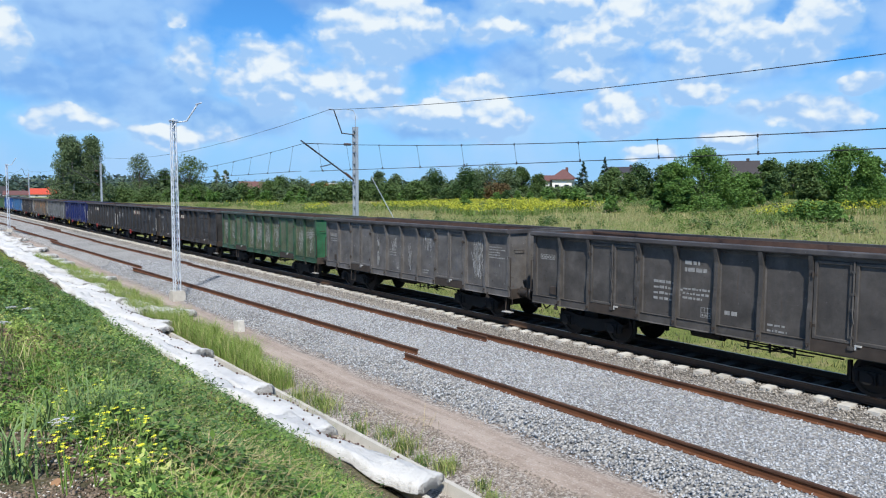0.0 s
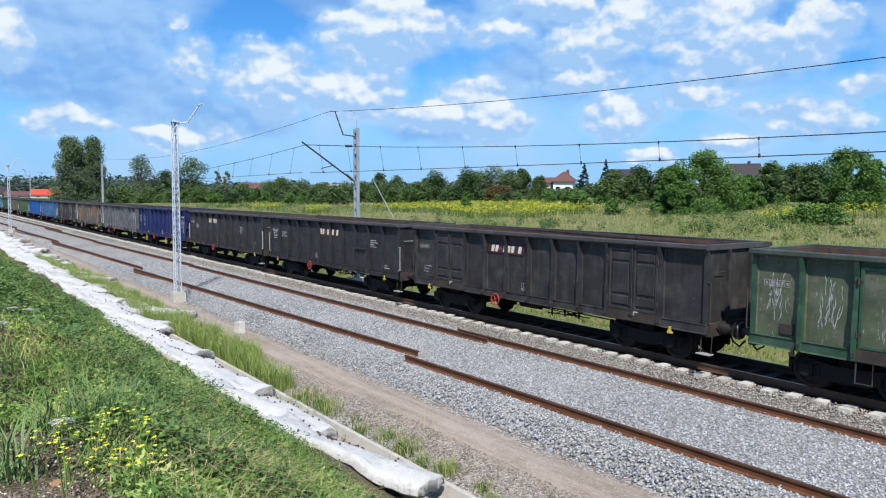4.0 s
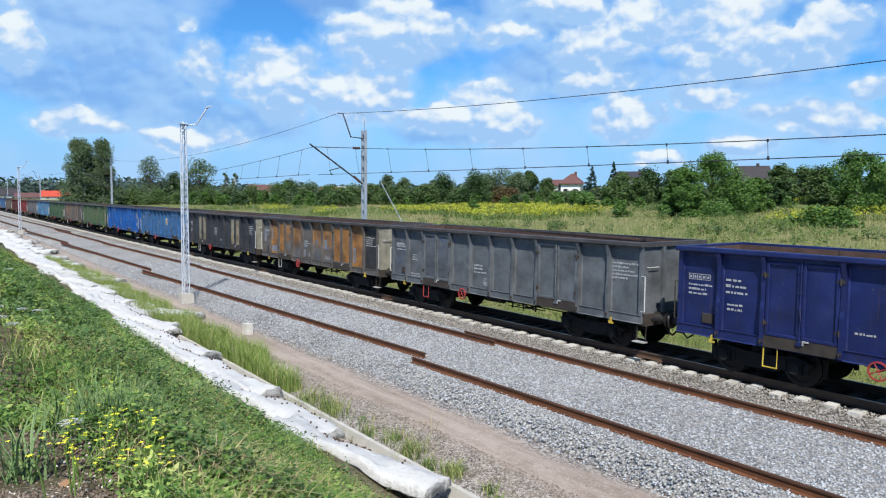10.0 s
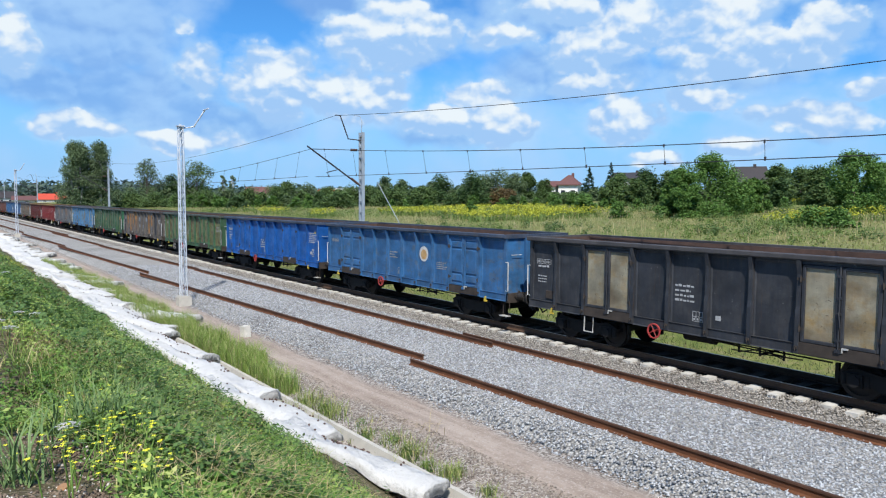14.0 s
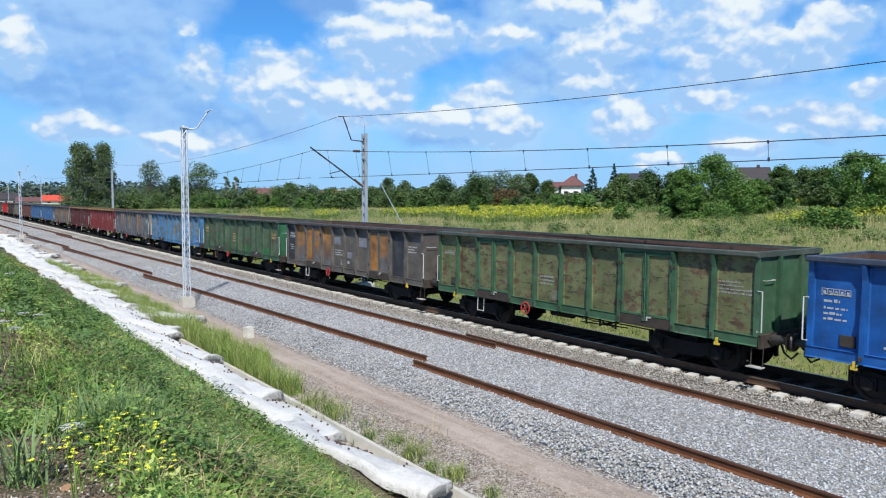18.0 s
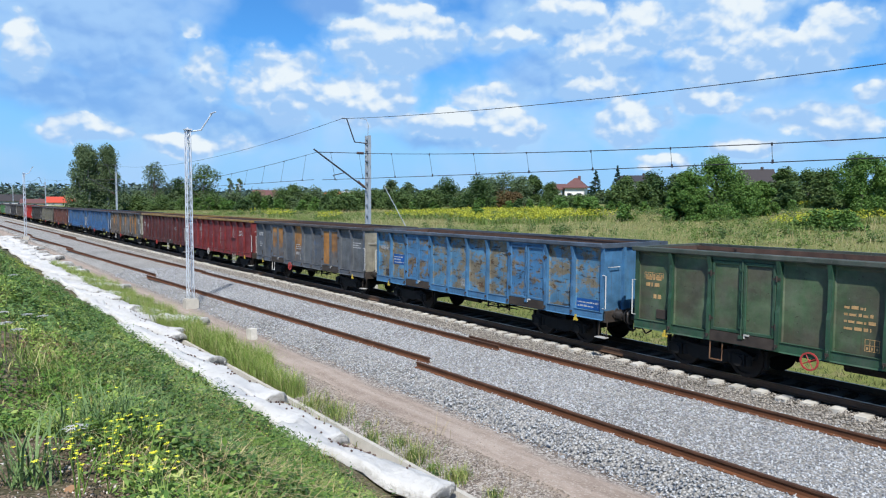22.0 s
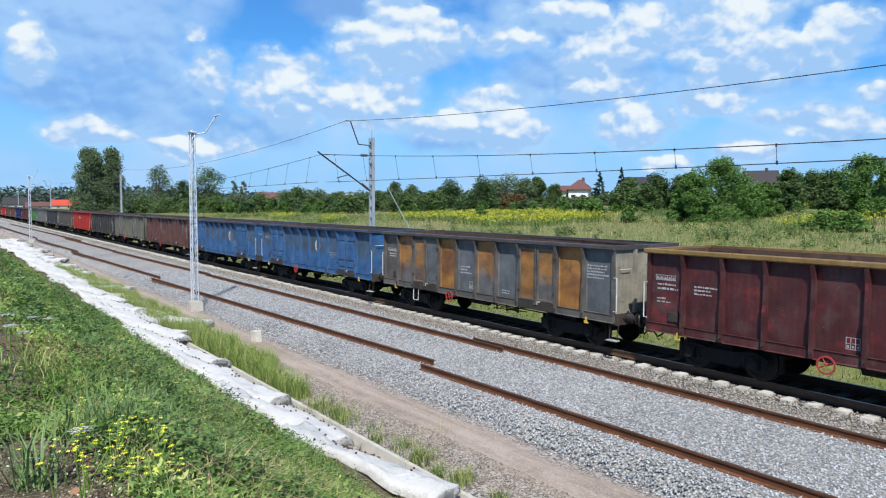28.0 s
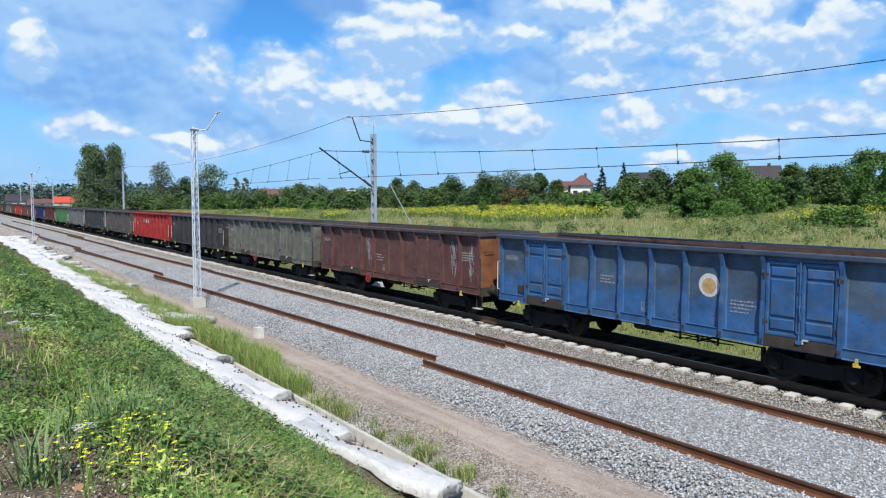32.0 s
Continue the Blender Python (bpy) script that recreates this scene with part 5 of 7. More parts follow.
wagon("patched grey and ochre open wagon, dark at one end", C_PATCHGREY, patches=((-5.25, 1.25, 0.75, 0.33), (-6.3, 1.75, 0.3, 0.75), (-5.25, 1.9, 0.2, 0.7), (-1.0, 1.7, 0.3, 0.3), (-1.1, 1.2, 0.25, 0.4), (1.25, 1.75, 0.3, 0.45), (4.2, 1.3, 0.22, 0.7), (0.3, 1.9, 0.25, 0.25)), fields={0: C_PATCHGREY, 1: C_ORANGE, (2, -1): C_ORANGE, (2, 1): C_ORANGE_GREY, 3: C_ORANGE_GREY, 5: C_ORANGE_GREY, 6: C_ORANGE_GREY, (7, -1): C_ORANGE, (7, 1): C_ORANGE, 8: C_ORANGE, 9: C_BLACKBROWN},
      end_coat=C_CREAM_END, rail=M_WHITE, step=M_STEEL, wheel=M_RED, marks=std)
wagon("slate grey open wagon with cream doors and a pale end", C_SLATE, door_coat=C_CREAM, end_coat=C_CREAM_END, rail=M_WHITE, step=M_STEEL, wheel=M_RED,
      marks=((-6.15, 2.35, 2, 0.7, 0.1), (-6.15, 1.9, 3, 0.5, 0.06), (-1.0, 2.1, 4, 0.75, 0.085), (5.35, 2.45, 5, 0.95, 0.075), (0.2, 1.35, 1, 0.25, 0.14)))
wagon("dusty blue open wagon with pressed doors and a round badge", C_BLUE, "pressed", badge=1.5, rail=M_WHITE, writing=M_DULLWHITE, wheel=M_RED, marks=((-1.0, 2.1, 3, 0.6, 0.07), (2.35, 1.9, 4, 0.9, 0.05)), rim_coat=C_RIM_BLUE)
wagon("bright blue open wagon with clean white lettering", C_BRIGHT, rail=M_WHITE, wheel=M_RED, uic=5.8, warn=True,
      marks=((-6.15, 2.3, 2, 0.6, 0.1), (-6.15, 2.0, 3, 0.55, 0.08), (-1.0, 1.9, 4, 0.75, 0.085), (5.35, 2.55, 6, 0.95, 0.06), (5.5, 1.5, 1, 0.2, 0.18), (-4.9, 1.3, 1, 0.6, 0.06)), rim_coat=C_RIM_BLUE)
wagon("olive green open wagon with brown peeling patches", C_OLIVE_RIB, fields={i: C_OLIVE for i in range(10)}, door_coat=C_OLIVE, writing=M_DULLWHITE, step=M_STEEL, wheel=M_RED, rail=M_STEEL, marks=few, rim_coat=C_RIM_GREEN)
wagon("patched grey open wagon with ochre doors and slate lower sheets", C_PATCHGREY, patches=((-1.1, 2.2, 0.6, 0.35), (0.2, 1.6, 0.4, 0.3), (1.3, 2.2, 0.7, 0.4)), fields={0: C_SLATE, 1: C_ORANGE_GREY, 3: C_ORANGE_GREY, 4: C_PATCHGREY, 8: C_SLATE, 9: C_PATCHGREY, (7, -1): C_ORANGE, (7, 1): C_ORANGE_GREY, (2, -1): C_ORANGE, (2, 1): C_ORANGE_GREY},
      rail=M_WHITE, step=M_WHITE, wheel=M_RED, marks=((-6.15, 2.5, 2, 0.8, 0.1), (-6.15, 1.9, 3, 0.5, 0.07), (-1.0, 1.9, 3, 0.75, 0.07), (5.35, 2.4, 3, 0.8, 0.07), (0.2, 1.35, 1, 0.2, 0.16)))
wagon("forest green open wagon with faded rusty lettering", C_GREEN_RIB, fields={i: C_FOREST for i in range(10)}, door_coat=C_FOREST, end_coat=C_GREEN_END, plates=((1.30, 1.13, 0.92, 0.34), (4.22, 1.13, 0.95, 0.36)), plate_coat=C_LEAFGREEN, writing=M_BADGE, step=M_RUSTY, wheel=M_RED, rail=M_WHITE, marks=((-6.15, 2.25, 2, 0.75, 0.12), (-5.9, 1.75, 1, 0.4, 0.14), (-0.9, 2.1, 4, 0.7, 0.10), (5.35, 2.35, 4, 0.95, 0.06)), rim_coat=C_RIM_GREEN)
wagon("sky blue open wagon with peeling rusty sheets", C_SKY, fields={i: C_SKY_WORN for i in range(10)}, door_coat=C_SKY_DOOR, rail=M_WHITE, plates=((-5.2, 1.72, 0.85, 0.42), (5.35, 1.16, 0.98, 0.30)), plate_coat=C_BRIGHT, marks=((-5.1, 2.1, 3, 0.6, 0.07),), rim_coat=C_RIM_SKY)
wagon("grey open wagon with ochre sheets and doors", C_GREY_BLUE, fields={0: C_GREY_BLUE, (2, -1): C_ORANGE_GREY, (2, 1): C_ORANGE_GREY, 4: C_ORANGE_GREY, 5: C_GREY, (7, -1): C_ORANGE, (7, 1): C_ORANGE_GREY, 8: C_GREY, 9: C_GREY}, end_coat=C_CREAM_END,
      rail=M_WHITE, step=M_WHITE, wheel=M_RED, marks=((-6.15, 2.45, 2, 0.8, 0.08), (-6.1, 1.9, 3, 0.5, 0.07), (-1.0, 2.0, 3, 0.75, 0.07), (-1.0, 1.5, 1, 0.4, 0.16), (5.35, 2.4, 3, 0.8, 0.07)))
wagon("wine red open wagon with white streaks, ochre rim, hatch", C_RED, "hatch", scrawls=((-3.4, 1.6, 0.5, 1.2, 26), (0.6, 1.3, 0.5, 1.3, 30), (3.3, 1.5, 0.4, 1.2, 22)), rim_coat=C_OCHRE_RIM, hatch=C_RED, hatch_at=8, ladder=(3.5,), rail=M_WHITE, wheel=M_STEEL, marks=((-6.1, 2.2, 3, 0.7, 0.07), (-1.0, 2.0, 4, 0.6, 0.06), (4.3, 2.4, 4, 0.9, 0.06)))
wagon("dark red open wagon with ochre rim, red stains, one double door", C_DARKRED, "onedoor", rim_coat=C_OCHRE_RIM, ladder=(1.9,), rail=M_WHITE, wheel=M_RED, marks=numbers)
wagon("grey open wagon with ochre doors and ochre sheets", C_PATCHGREY, fields={0: C_PATCHGREY, 1: C_ORANGE_GREY, (2, -1): C_ORANGE_GREY, (2, 1): C_GREY, 3: C_ORANGE, 4: C_GREY, 5: C_ORANGE_GREY, 6: C_GREY, (7, -1): C_ORANGE, (7, 1): C_ORANGE_GREY, 8: C_ORANGE, 9: C_GREY},
      end_coat=C_CREAM_END, rail=M_WHITE, step=M_WHITE, wheel=M_RED, marks=std, hook=M_YELLOW)
wagon("blue open wagon with pressed doors and a round badge", C_BLUE_DARK, "pressed", fields={i: C_BLUE_FADED for i in range(10)}, badge=0.9, rail=M_WHITE, writing=M_DULLWHITE, wheel=M_RED, marks=((-5.0, 2.0, 3, 0.5, 0.06), (2.2, 1.9, 4, 0.9, 0.05)), rim_coat=C_RIM_BLUE)
wagon("worn blue open wagon with pressed doors and a round badge", C_BLUE_DARK, "pressed", fields={i: C_BLUE_FADED for i in range(10)}, badge=1.75, rail=M_WHITE, writing=M_DULLWHITE, marks=((-1.9, 2.1, 3, 0.6, 0.06), (2.35, 1.85, 4, 0.85, 0.06)), rim_coat=C_RIM_BLUE)
wagon("red-oxide open wagon with white chalk streaks and orange end", C_OXIDE, scrawls=((-1.7, 1.4, 0.5, 1.2, 22), (4.8, 1.4, 0.3, 1.4, 24), (5.9, 1.3, 0.2, 1.5, 26)), end_coat=C_OXIDE_END, writing=M_DULLWHITE, rail=M_GRIME, wheel=M_RED, marks=few)
wagon("green-grey open wagon with rust stains", C_GREEN_GREY, writing=M_DULLWHITE, wheel=M_RED, marks=few, rail=M_GRIME)
wagon("dark grey open wagon with ribbed sides", C_BLACKGREY, "none", writing=M_DULLWHITE, marks=few)
wagon("bright red open wagon with pale logo blocks", C_FIRE, "hatch", rim_coat=C_FIRE, logo=(-2.4, 2.2, 0.3), marks=numbers)
tail = (("brown-grey weathered steel open wagon", C_BROWNGREY), ("slate blue-grey steel open wagon", C_SLATE), ("grey open wagon with pale end", C_GREY), ("fresh green steel open wagon", C_TEAL),
        ("dark red steel open wagon", C_DARKRED), ("navy blue steel open wagon", C_NAVY), ("brown-red steel open wagon", C_BROWN), ("red-oxide steel open wagon", C_OXIDE), ("faded red steel open wagon", C_FIRE),
        ("rusty brown steel open wagon", C_BROWN), ("dusty grey steel open wagon", C_GREY_CHALK), ("dark grimy steel open wagon", C_BLACKGREY), ("red-brown steel open wagon", C_OXIDE), ("dusty blue steel open wagon", C_BLUE_DARK))
for label, coat in tail:
    wagon(label, coat, writing=M_DULLWHITE, marks=few, end_coat=C_CREAM_END if coat in (C_GREY, C_SLATE) else None)

# length over buffers
LENGTHS = [14.1] * len(WAGONS)
for i, l in ((17, 13.6),):
    LENGTHS[i] = l

# seconds, place of the first coupling along the track
RUN = ((0, -17.11), (1.5, -3.77), (3, 9.56), (4.5, 22.92), (6, 36.36), (7.5, 49.88), (9, 63.49), (10.5, 77.17), (12, 90.93), (13.5, 104.74), (15, 118.60), (16.5, 132.50),
       (18, 146.45), (19.5, 160.44), (21, 174.47), (22.5, 188.54), (24, 202.62), (25.5, 216.70), (27, 230.72), (28.5, 244.61), (30, 258.25), (31, 267.13), (32, 275.90))


def motions():
    back = LENGTHS[0]
    for w, l in zip(WAGONS, LENGTHS):
        off = back - l / 2
        back -= l
        walk(w, [(t, pose(s + off, TRACK_Y, 0)) for t, s in RUN])
    # wheels of one place in the bogie turn alike and share their keys
    step, r = 1 / 15, 0.46
    ts = [i * step for i in range(481)]
    run = np.interp(ts, [t for t, s in RUN], [s for t, s in RUN])
    for wheels, x in zip(WHEELS, (-0.9, 0.9)):
        walk(wheels[0], [(t, pose(x, 0, 0.46, 0, math.degrees((s - run[0]) / r) % 360.0, 0)) for t, s in zip(ts, run)])
        keys = wheels[0].animation_data
        for o in wheels[1:]:
            o.rotation_mode = "QUATERNION"
            o.animation_data_create()
            o.animation_data.action = keys.action
            o.animation_data.action_slot = keys.action_slot


# ---- overhead line ----
def lattice_mast(x, y, z0, z1, bars_n, full=True):
    """A galvanised lattice mast on a concrete plinth, with an outrigger at its head."""
    m = thing("catenary_mast", "galvanised steel lattice mast on a pale concrete plinth, still without wires", "mast", "bare masts of the new track", at=(x, y, z0))
    h = z1 - z0
    part("plinth", Shape().box(-0.29, 0.29, -0.29, 0.29, -0.35, 0.37).box(-0.25, 0.25, -0.25, 0.25, 0.37, 0.43), M_CONCRETE, m, "pale concrete plinth")
    a, b = 0.17, 0.13
    for sx in (-1, 1):
        for sy in (-1, 1):
            part("leg", Shape().tube([(sx * a, sy * a * 0.7, 0.44), (sx * b, sy * b * 0.7, h)], 0.026, 4), M_GALV, m)
    if full:
        for i in range(bars_n):
            za, zb = 0.5 + (h - 0.6) * i / bars_n, 0.5 + (h - 0.6) * (i + 1) / bars_n
            w = a + (b - a) * i / bars_n
            s = Shape()
            for sy in (-1, 1):
                s.tube([(-w if i % 2 else w, sy * w * 0.7, za), (w if i % 2 else -w, sy * w * 0.7, zb)], 0.013, 4)
            for sx in (-1, 1):
                s.tube([(sx * w, -w * 0.7 if i % 2 else w * 0.7, za), (sx * w, w * 0.7 if i % 2 else -w * 0.7, zb)], 0.013, 4)
            part("lacing", s, M_GALV, m)
    part("head_plate", Shape().box(-0.20, 0.20, -0.16, 0.16, h - 0.02, h + 0.03).tube([(-0.02, 0, h - 0.5), (-0.02, 0, h + 0.1)], 0.05, 6), M_GALV, m)
    part("outrigger", Shape().tube([(-0.1, -0.1, h - 0.12), (0.35, 0.5, h - 0.02), (0.75, 0.9, h + 0.75)], 0.035, 6).tube([(0.68, 0.83, h + 0.72), (1.12, 0.95, h + 0.77)], 0.03, 6), M_GALV, m, "bent steel outrigger arm")
    return m


def line_mast(x, y, z0, z1):
    """A mast of the running track with its cantilever, feeder arm and insulators."""
    m = thing("catenary_mast", "weathered grey steel mast carrying the overhead line", "mast", "masts of the running track", at=(x, y, z0))
    h = z1 - z0
    part("plinth", Shape().box(-0.4, 0.4, -0.4, 0.4, -0.5, 0.35), M_CONCRETE, m)
    for s in (-1, 1):
        part("channel", Shape().box(s * 0.16 - 0.03, s * 0.16 + 0.03, -0.09, 0.09, 0.3, h), M_MAST_OLD, m)
    for i in range(14):
        z = 0.6 + i * (h - 0.8) / 13
        part("batten", Shape().box(-0.14, 0.14, -0.07, 0.07, z - 0.05, z + 0.05), M_MAST_OLD, m, key=None)
    d = TRACK_Y - y
    zc = -z0
    part("cantilever", Shape().tube([(0, -0.1, zc + 5.05), (-0.2, d - 0.15, zc + 7.15)], 0.045, 8).tube([(0, -0.1, zc + 7.05), (-0.2, d + 0.1, zc + 7.0)], 0.022, 6)
         .tube([(0, d * 0.45, zc + 5.95), (0, d + 0.9, zc + 5.75), (0, d + 1.1, zc + 5.5)], 0.028, 6), M_WIRE, m, "slanting dark cantilever tube")
    part("insulator", Shape().tube([(0, -0.25, zc + 5.15), (-0.02, -0.65, zc + 5.45)], 0.075, 8), M_INSUL, m, "brown ribbed insulator")
    part("insulator", Shape().tube([(0, -0.3, zc + 7.045), (0, -0.7, zc + 7.04)], 0.07, 8), M_INSUL, m, "brown ribbed insulator")
    part("feeder_arm", Shape().tube([(0, 0, h - 0.45), (-0.55, -0.55, h - 0.35), (-0.75, -0.95, h + 0.95), (-0.95, -1.15, h + 0.97)], 0.04, 6), M_WIRE, m, "bent arm holding the feeder wire")
    part("top_bow", Shape().tube([(0, 0, h), (0.05, 0, h + 0.6), (-0.1, -0.05, h + 0.9), (-0.45, -0.25, h + 1.0)], 0.02, 5), M_MAST_OLD, m)
    return m


M_INSUL = plain("brown_insulator", (0.10, 0.06, 0.045), 0.35, 0.0, 0.2)
for x in (-33.95, -102.7, -171.0):
    lattice_mast(x, 9.88, -0.66, 7.6, 26 if x > -60 else 12)
lattice_mast(35.0, 9.88, -0.66, 7.6, 6)
MASTS_X = (-35.7, -102.3, -172.0, -242.0, 31.0)
MAST_Y, MAST_TOP = 20.4, 8.05
for x in MASTS_X:
    line_mast(x, MAST_Y, -0.75, MAST_TOP)


def sagging(a, b, sag, n=24):
    return [tuple(Vector(a).lerp(Vector(b), i / n) - Vector((0, 0, 4 * sag * (i / n) * (1 - i / n)))) for i in range(n + 1)]


def wires():
    xs = sorted(MASTS_X + (98.0,))
    for x0, x1 in zip(xs, xs[1:]):
        m = part("messenger_wire", Shape().tube(sagging((x0, TRACK_Y + 0.0, 7.0), (x1, TRACK_Y, 7.0), 1.22), 0.013, 5), M_WIRE)
        tagged(m, "sagging dark carrier cable above the running track", "cable", "overhead line wires")
        c = part("contact_wire", Shape().tube(sagging((x0, TRACK_Y + 0.25, 5.5), (x1, TRACK_Y - 0.25, 5.5), 0.13), 0.013, 5), M_WIRE)
        tagged(c, "taut dark contact wire above the running track", "cable", "overhead line wires")
        n = 22
        for i in range(n):
            u = (i + 0.5) / n
            x = x0 + (x1 - x0) * u
            za, zb = 7.0 - 4.88 * u * (1 - u), 5.5 - 0.52 * u * (1 - u)
            y = TRACK_Y + 0.25 - 0.5 * u
            part("dropper", Shape().tube([(x, TRACK_Y, za), (x, y, zb)], 0.008, 4).tube([(x, y, zb - 0.03), (x, y, zb + 0.07)], 0.03, 5).tube([(x, TRACK_Y, za - 0.05), (x, TRACK_Y, za + 0.03)], 0.025, 5), M_WIRE, m, "thin dropper wire")
        f = part("feeder_wire", Shape().tube(sagging((x0 - 0.95, MAST_Y - 1.15, 9.0), (x1 - 0.95, MAST_Y - 1.15, 9.0), 1.25), 0.013, 5), M_WIRE)
        tagged(f, "dark feeder cable running from mast to mast", "cable", "overhead line wires")


wires()
M_LIME = plain("whitewashed_concrete", (0.58, 0.555, 0.49), 0.9, 0.0, 0.2, 4.0, 0.4)
guy = part("guy_rod", Shape().tube([(-37.45, 22.5, 5.3), (-35.0, 22.5, 2.9), (-31.3, 22.5, -0.72)], 0.024, 6), M_MAST_OLD)
tagged(guy, "slanting thin grey anchor rod in the meadow bank", "anchor rod")
stone = part("marker_stone", Shape().prism([(-0.15, -0.13), (0.15, -0.13), (0.15, 0.13), (-0.15, 0.13)], -0.1, 0.45, "z"), M_LIME, at=pose(-25.0, 9.45, -0.74, 2, -3, 12))
tagged(stone, "small white-painted concrete marker post in sand", "marker")


# ---- trees and shrubs ----
def leaves(g, centers, radii, n, size, droop=0.0, flat=0.35):
    """n leaf diamonds strewn through blobs."""
    i = g.integers(0, len(centers), n)
    d = g.normal(0, 1, (n, 3))
    d /= np.linalg.norm(d, axis=1)[:, None]
    p = centers[i] + d * (radii[i] * g.random(n)[:, None] ** 0.42)
    a = g.normal(0, 1, (n, 3))
    a[:, 2] = a[:, 2] * flat - droop
    a /= np.linalg.norm(a, axis=1)[:, None]
    up = np.tile((0.0, 0.0, 1.0), (n, 1)) + g.normal(0, 0.6, (n, 3)) + 0.5 * d
    b = np.cross(a, up)
    b /= np.linalg.norm(b, axis=1)[:, None] + 1e-9
    s = (size * g.uniform(0.6, 1.3, n))[:, None]
    return np.stack([p - a * s, p - b * s * 0.42, p + a * s, p + b * s * 0.42], 1)


KINDS = {   # crown: blobs, blob size against the width, start height, leaf size, leaves, material, bark
    "birch": (70, 0.44, 0.04, 0.18, 22000, "M_LEAF_B", "M_BIRCH", 0.8), "lime": (28, 0.45, 0.08, 0.225, 6400, "M_LEAF", "M_BARK", 0.2),
    "dark": (24, 0.47, 0.0, 0.19, 6200, "M_LEAF_D", "M_BARK", 0.1), "thin": (14, 0.34, 0.35, 0.15, 1200, "M_LEAF_B", "M_BIRCH", 0.6),
    "walnut": (70, 0.25, 0.0, 0.105, 25000, "M_LEAF_W", "M_BARK", 0.3), "willow": (40, 0.34, 0.0, 0.18, 6800, "M_LEAF_B", "M_BARK", 0.3), "bushy": (38, 0.33, 0.0, 0.165, 6200, "M_LEAF", "M_BARK", 0.1), "shrub": (20, 0.38, 0.0, 0.12, 3400, "M_LEAF_W", "M_BARK", 0.1), "red": (14, 0.5, 0.0, 0.2, 2200, "M_LEAF_R", "M_BARK", 0.1)}
BY = {"M_LEAF_W": M_LEAF_W, "M_LEAF_B": M_LEAF_B, "M_LEAF": M_LEAF, "M_LEAF_D": M_LEAF_D, "M_LEAF_R": M_LEAF_R, "M_BIRCH": M_BIRCH, "M_BARK": M_BARK}
LABELS = {"birch": ("tall birch with drooping grey-green crown", "tree"), "lime": ("leafy green tree at the meadow edge", "tree"), "dark": ("dense rounded dark green bush", "bush"),
          "thin": ("sparse young birch with thin crown", "tree"), "walnut": ("spreading bright green bushy tree in the meadow", "tree"), "shrub": ("low green shrub in the meadow", "shrub"),
          "willow": ("soft grey-green bushy tree in the thicket", "tree"), "bushy": ("leafy green bush in the thicket", "bush"), "red": ("low reddish-brown shrub in the meadow", "shrub"), "spruce": ("dark pointed spruce beside the houses", "tree")}


def tree(kind, x, y, top, half, seed, dense=1.0):
    g = np.random.default_rng(seed)
    z0 = float(land(x, y)) - 0.05
    h = max(top - z0, 1.2)
    label, cat = LABELS[kind]
    t = thing("spruce" if kind == "spruce" else cat if cat != "tree" else "tree", label, cat, "trees and bushes beyond the line", at=(x, y, z0))
    if kind == "spruce":
        part("trunk", Shape().tube([(0, 0, 0), (0, 0, h * 0.95)], 0.14, 7, 0.02), M_BARK, t)
        n = 26
        cs, rs = [], []
        for i in range(n):
            u = i / (n - 1)
            r = half * (1 - u) ** 0.9 + 0.05
            for j in range(max(3, int(9 * (1 - u)) + 2)):
                a = g.uniform(0, math.tau)
                q = g.uniform(0.35, 1.0)
                cs.append((r * q * math.cos(a), r * q * math.sin(a), h * (0.06 + 0.92 * u) - 0.18 * r * q))
                rs.append((0.32 * r + 0.08, 0.32 * r + 0.08, 0.14))
        v = leaves(g, np.array(cs), np.array(rs), 5200, 0.13, 0.25)
        part_mesh("crown", v, M_LEAF_S, t)
        return t
    blobs, size, low, leaf, count, mat, bark, droop = KINDS[kind]
    cs, rs = [], []
    for i in range(blobs):
        u = (i + g.random()) / blobs
        z = h * (low + (0.95 - low) * u)
        prof = math.sin(math.pi * min(1, 0.12 + 0.86 * u)) ** 0.6 if low > 0.05 else math.cos(0.5 * math.pi * u * 0.97) ** 0.55
        a = g.uniform(0, math.tau)
        q = math.sqrt(g.random()) * (0.95 - 0.3 * size) * (1.0 + 0.28 * math.sin(2 * a + seed) * math.cos(3 * a - seed))
        r = half * size * g.uniform(0.7, 1.2)
        cs.append((half * prof * q * math.cos(a), half * prof * q * math.sin(a), max(z - 0.3 * r, 0.2)))
        rs.append((r, r, r * g.uniform(0.65, 1.0) * (1.3 if kind == "birch" else 1.0)))
    cs, rs = np.array(cs), np.array(rs)
    trunk = Shape().tube([(0, 0, -0.1), (0.03 * h * g.normal(), 0.02 * h * g.normal(), h * 0.45), (0.03 * h * g.normal(), 0.02 * h * g.normal(), h * 0.88)], 0.022 * h, 8, 0.01)
    part("trunk", trunk, BY[bark], t)
    limbs = Shape()
    for i in range(min(blobs, 14)):
        c = cs[i * blobs // min(blobs, 14)]
        z = max(0.15, c[2] * 0.55)
        limbs.tube([(0, 0, z), tuple(0.55 * c + np.array([0, 0, 0.35 * z])), tuple(c)], 0.008 * h, 5, 0.004 * h + 0.004)
    part("branchwork", limbs, BY[bark], t)
    part_mesh("crown", leaves(g, cs, rs, int(count * dense), leaf / dense ** 0.35, droop), BY[mat], t)
    return t


def part_mesh(name, v, mat, parent):
    ob = new(name, cloud_mesh(name, v, [(0, 1, 2, 3)], mat))
    ob.parent = parent
    return ob


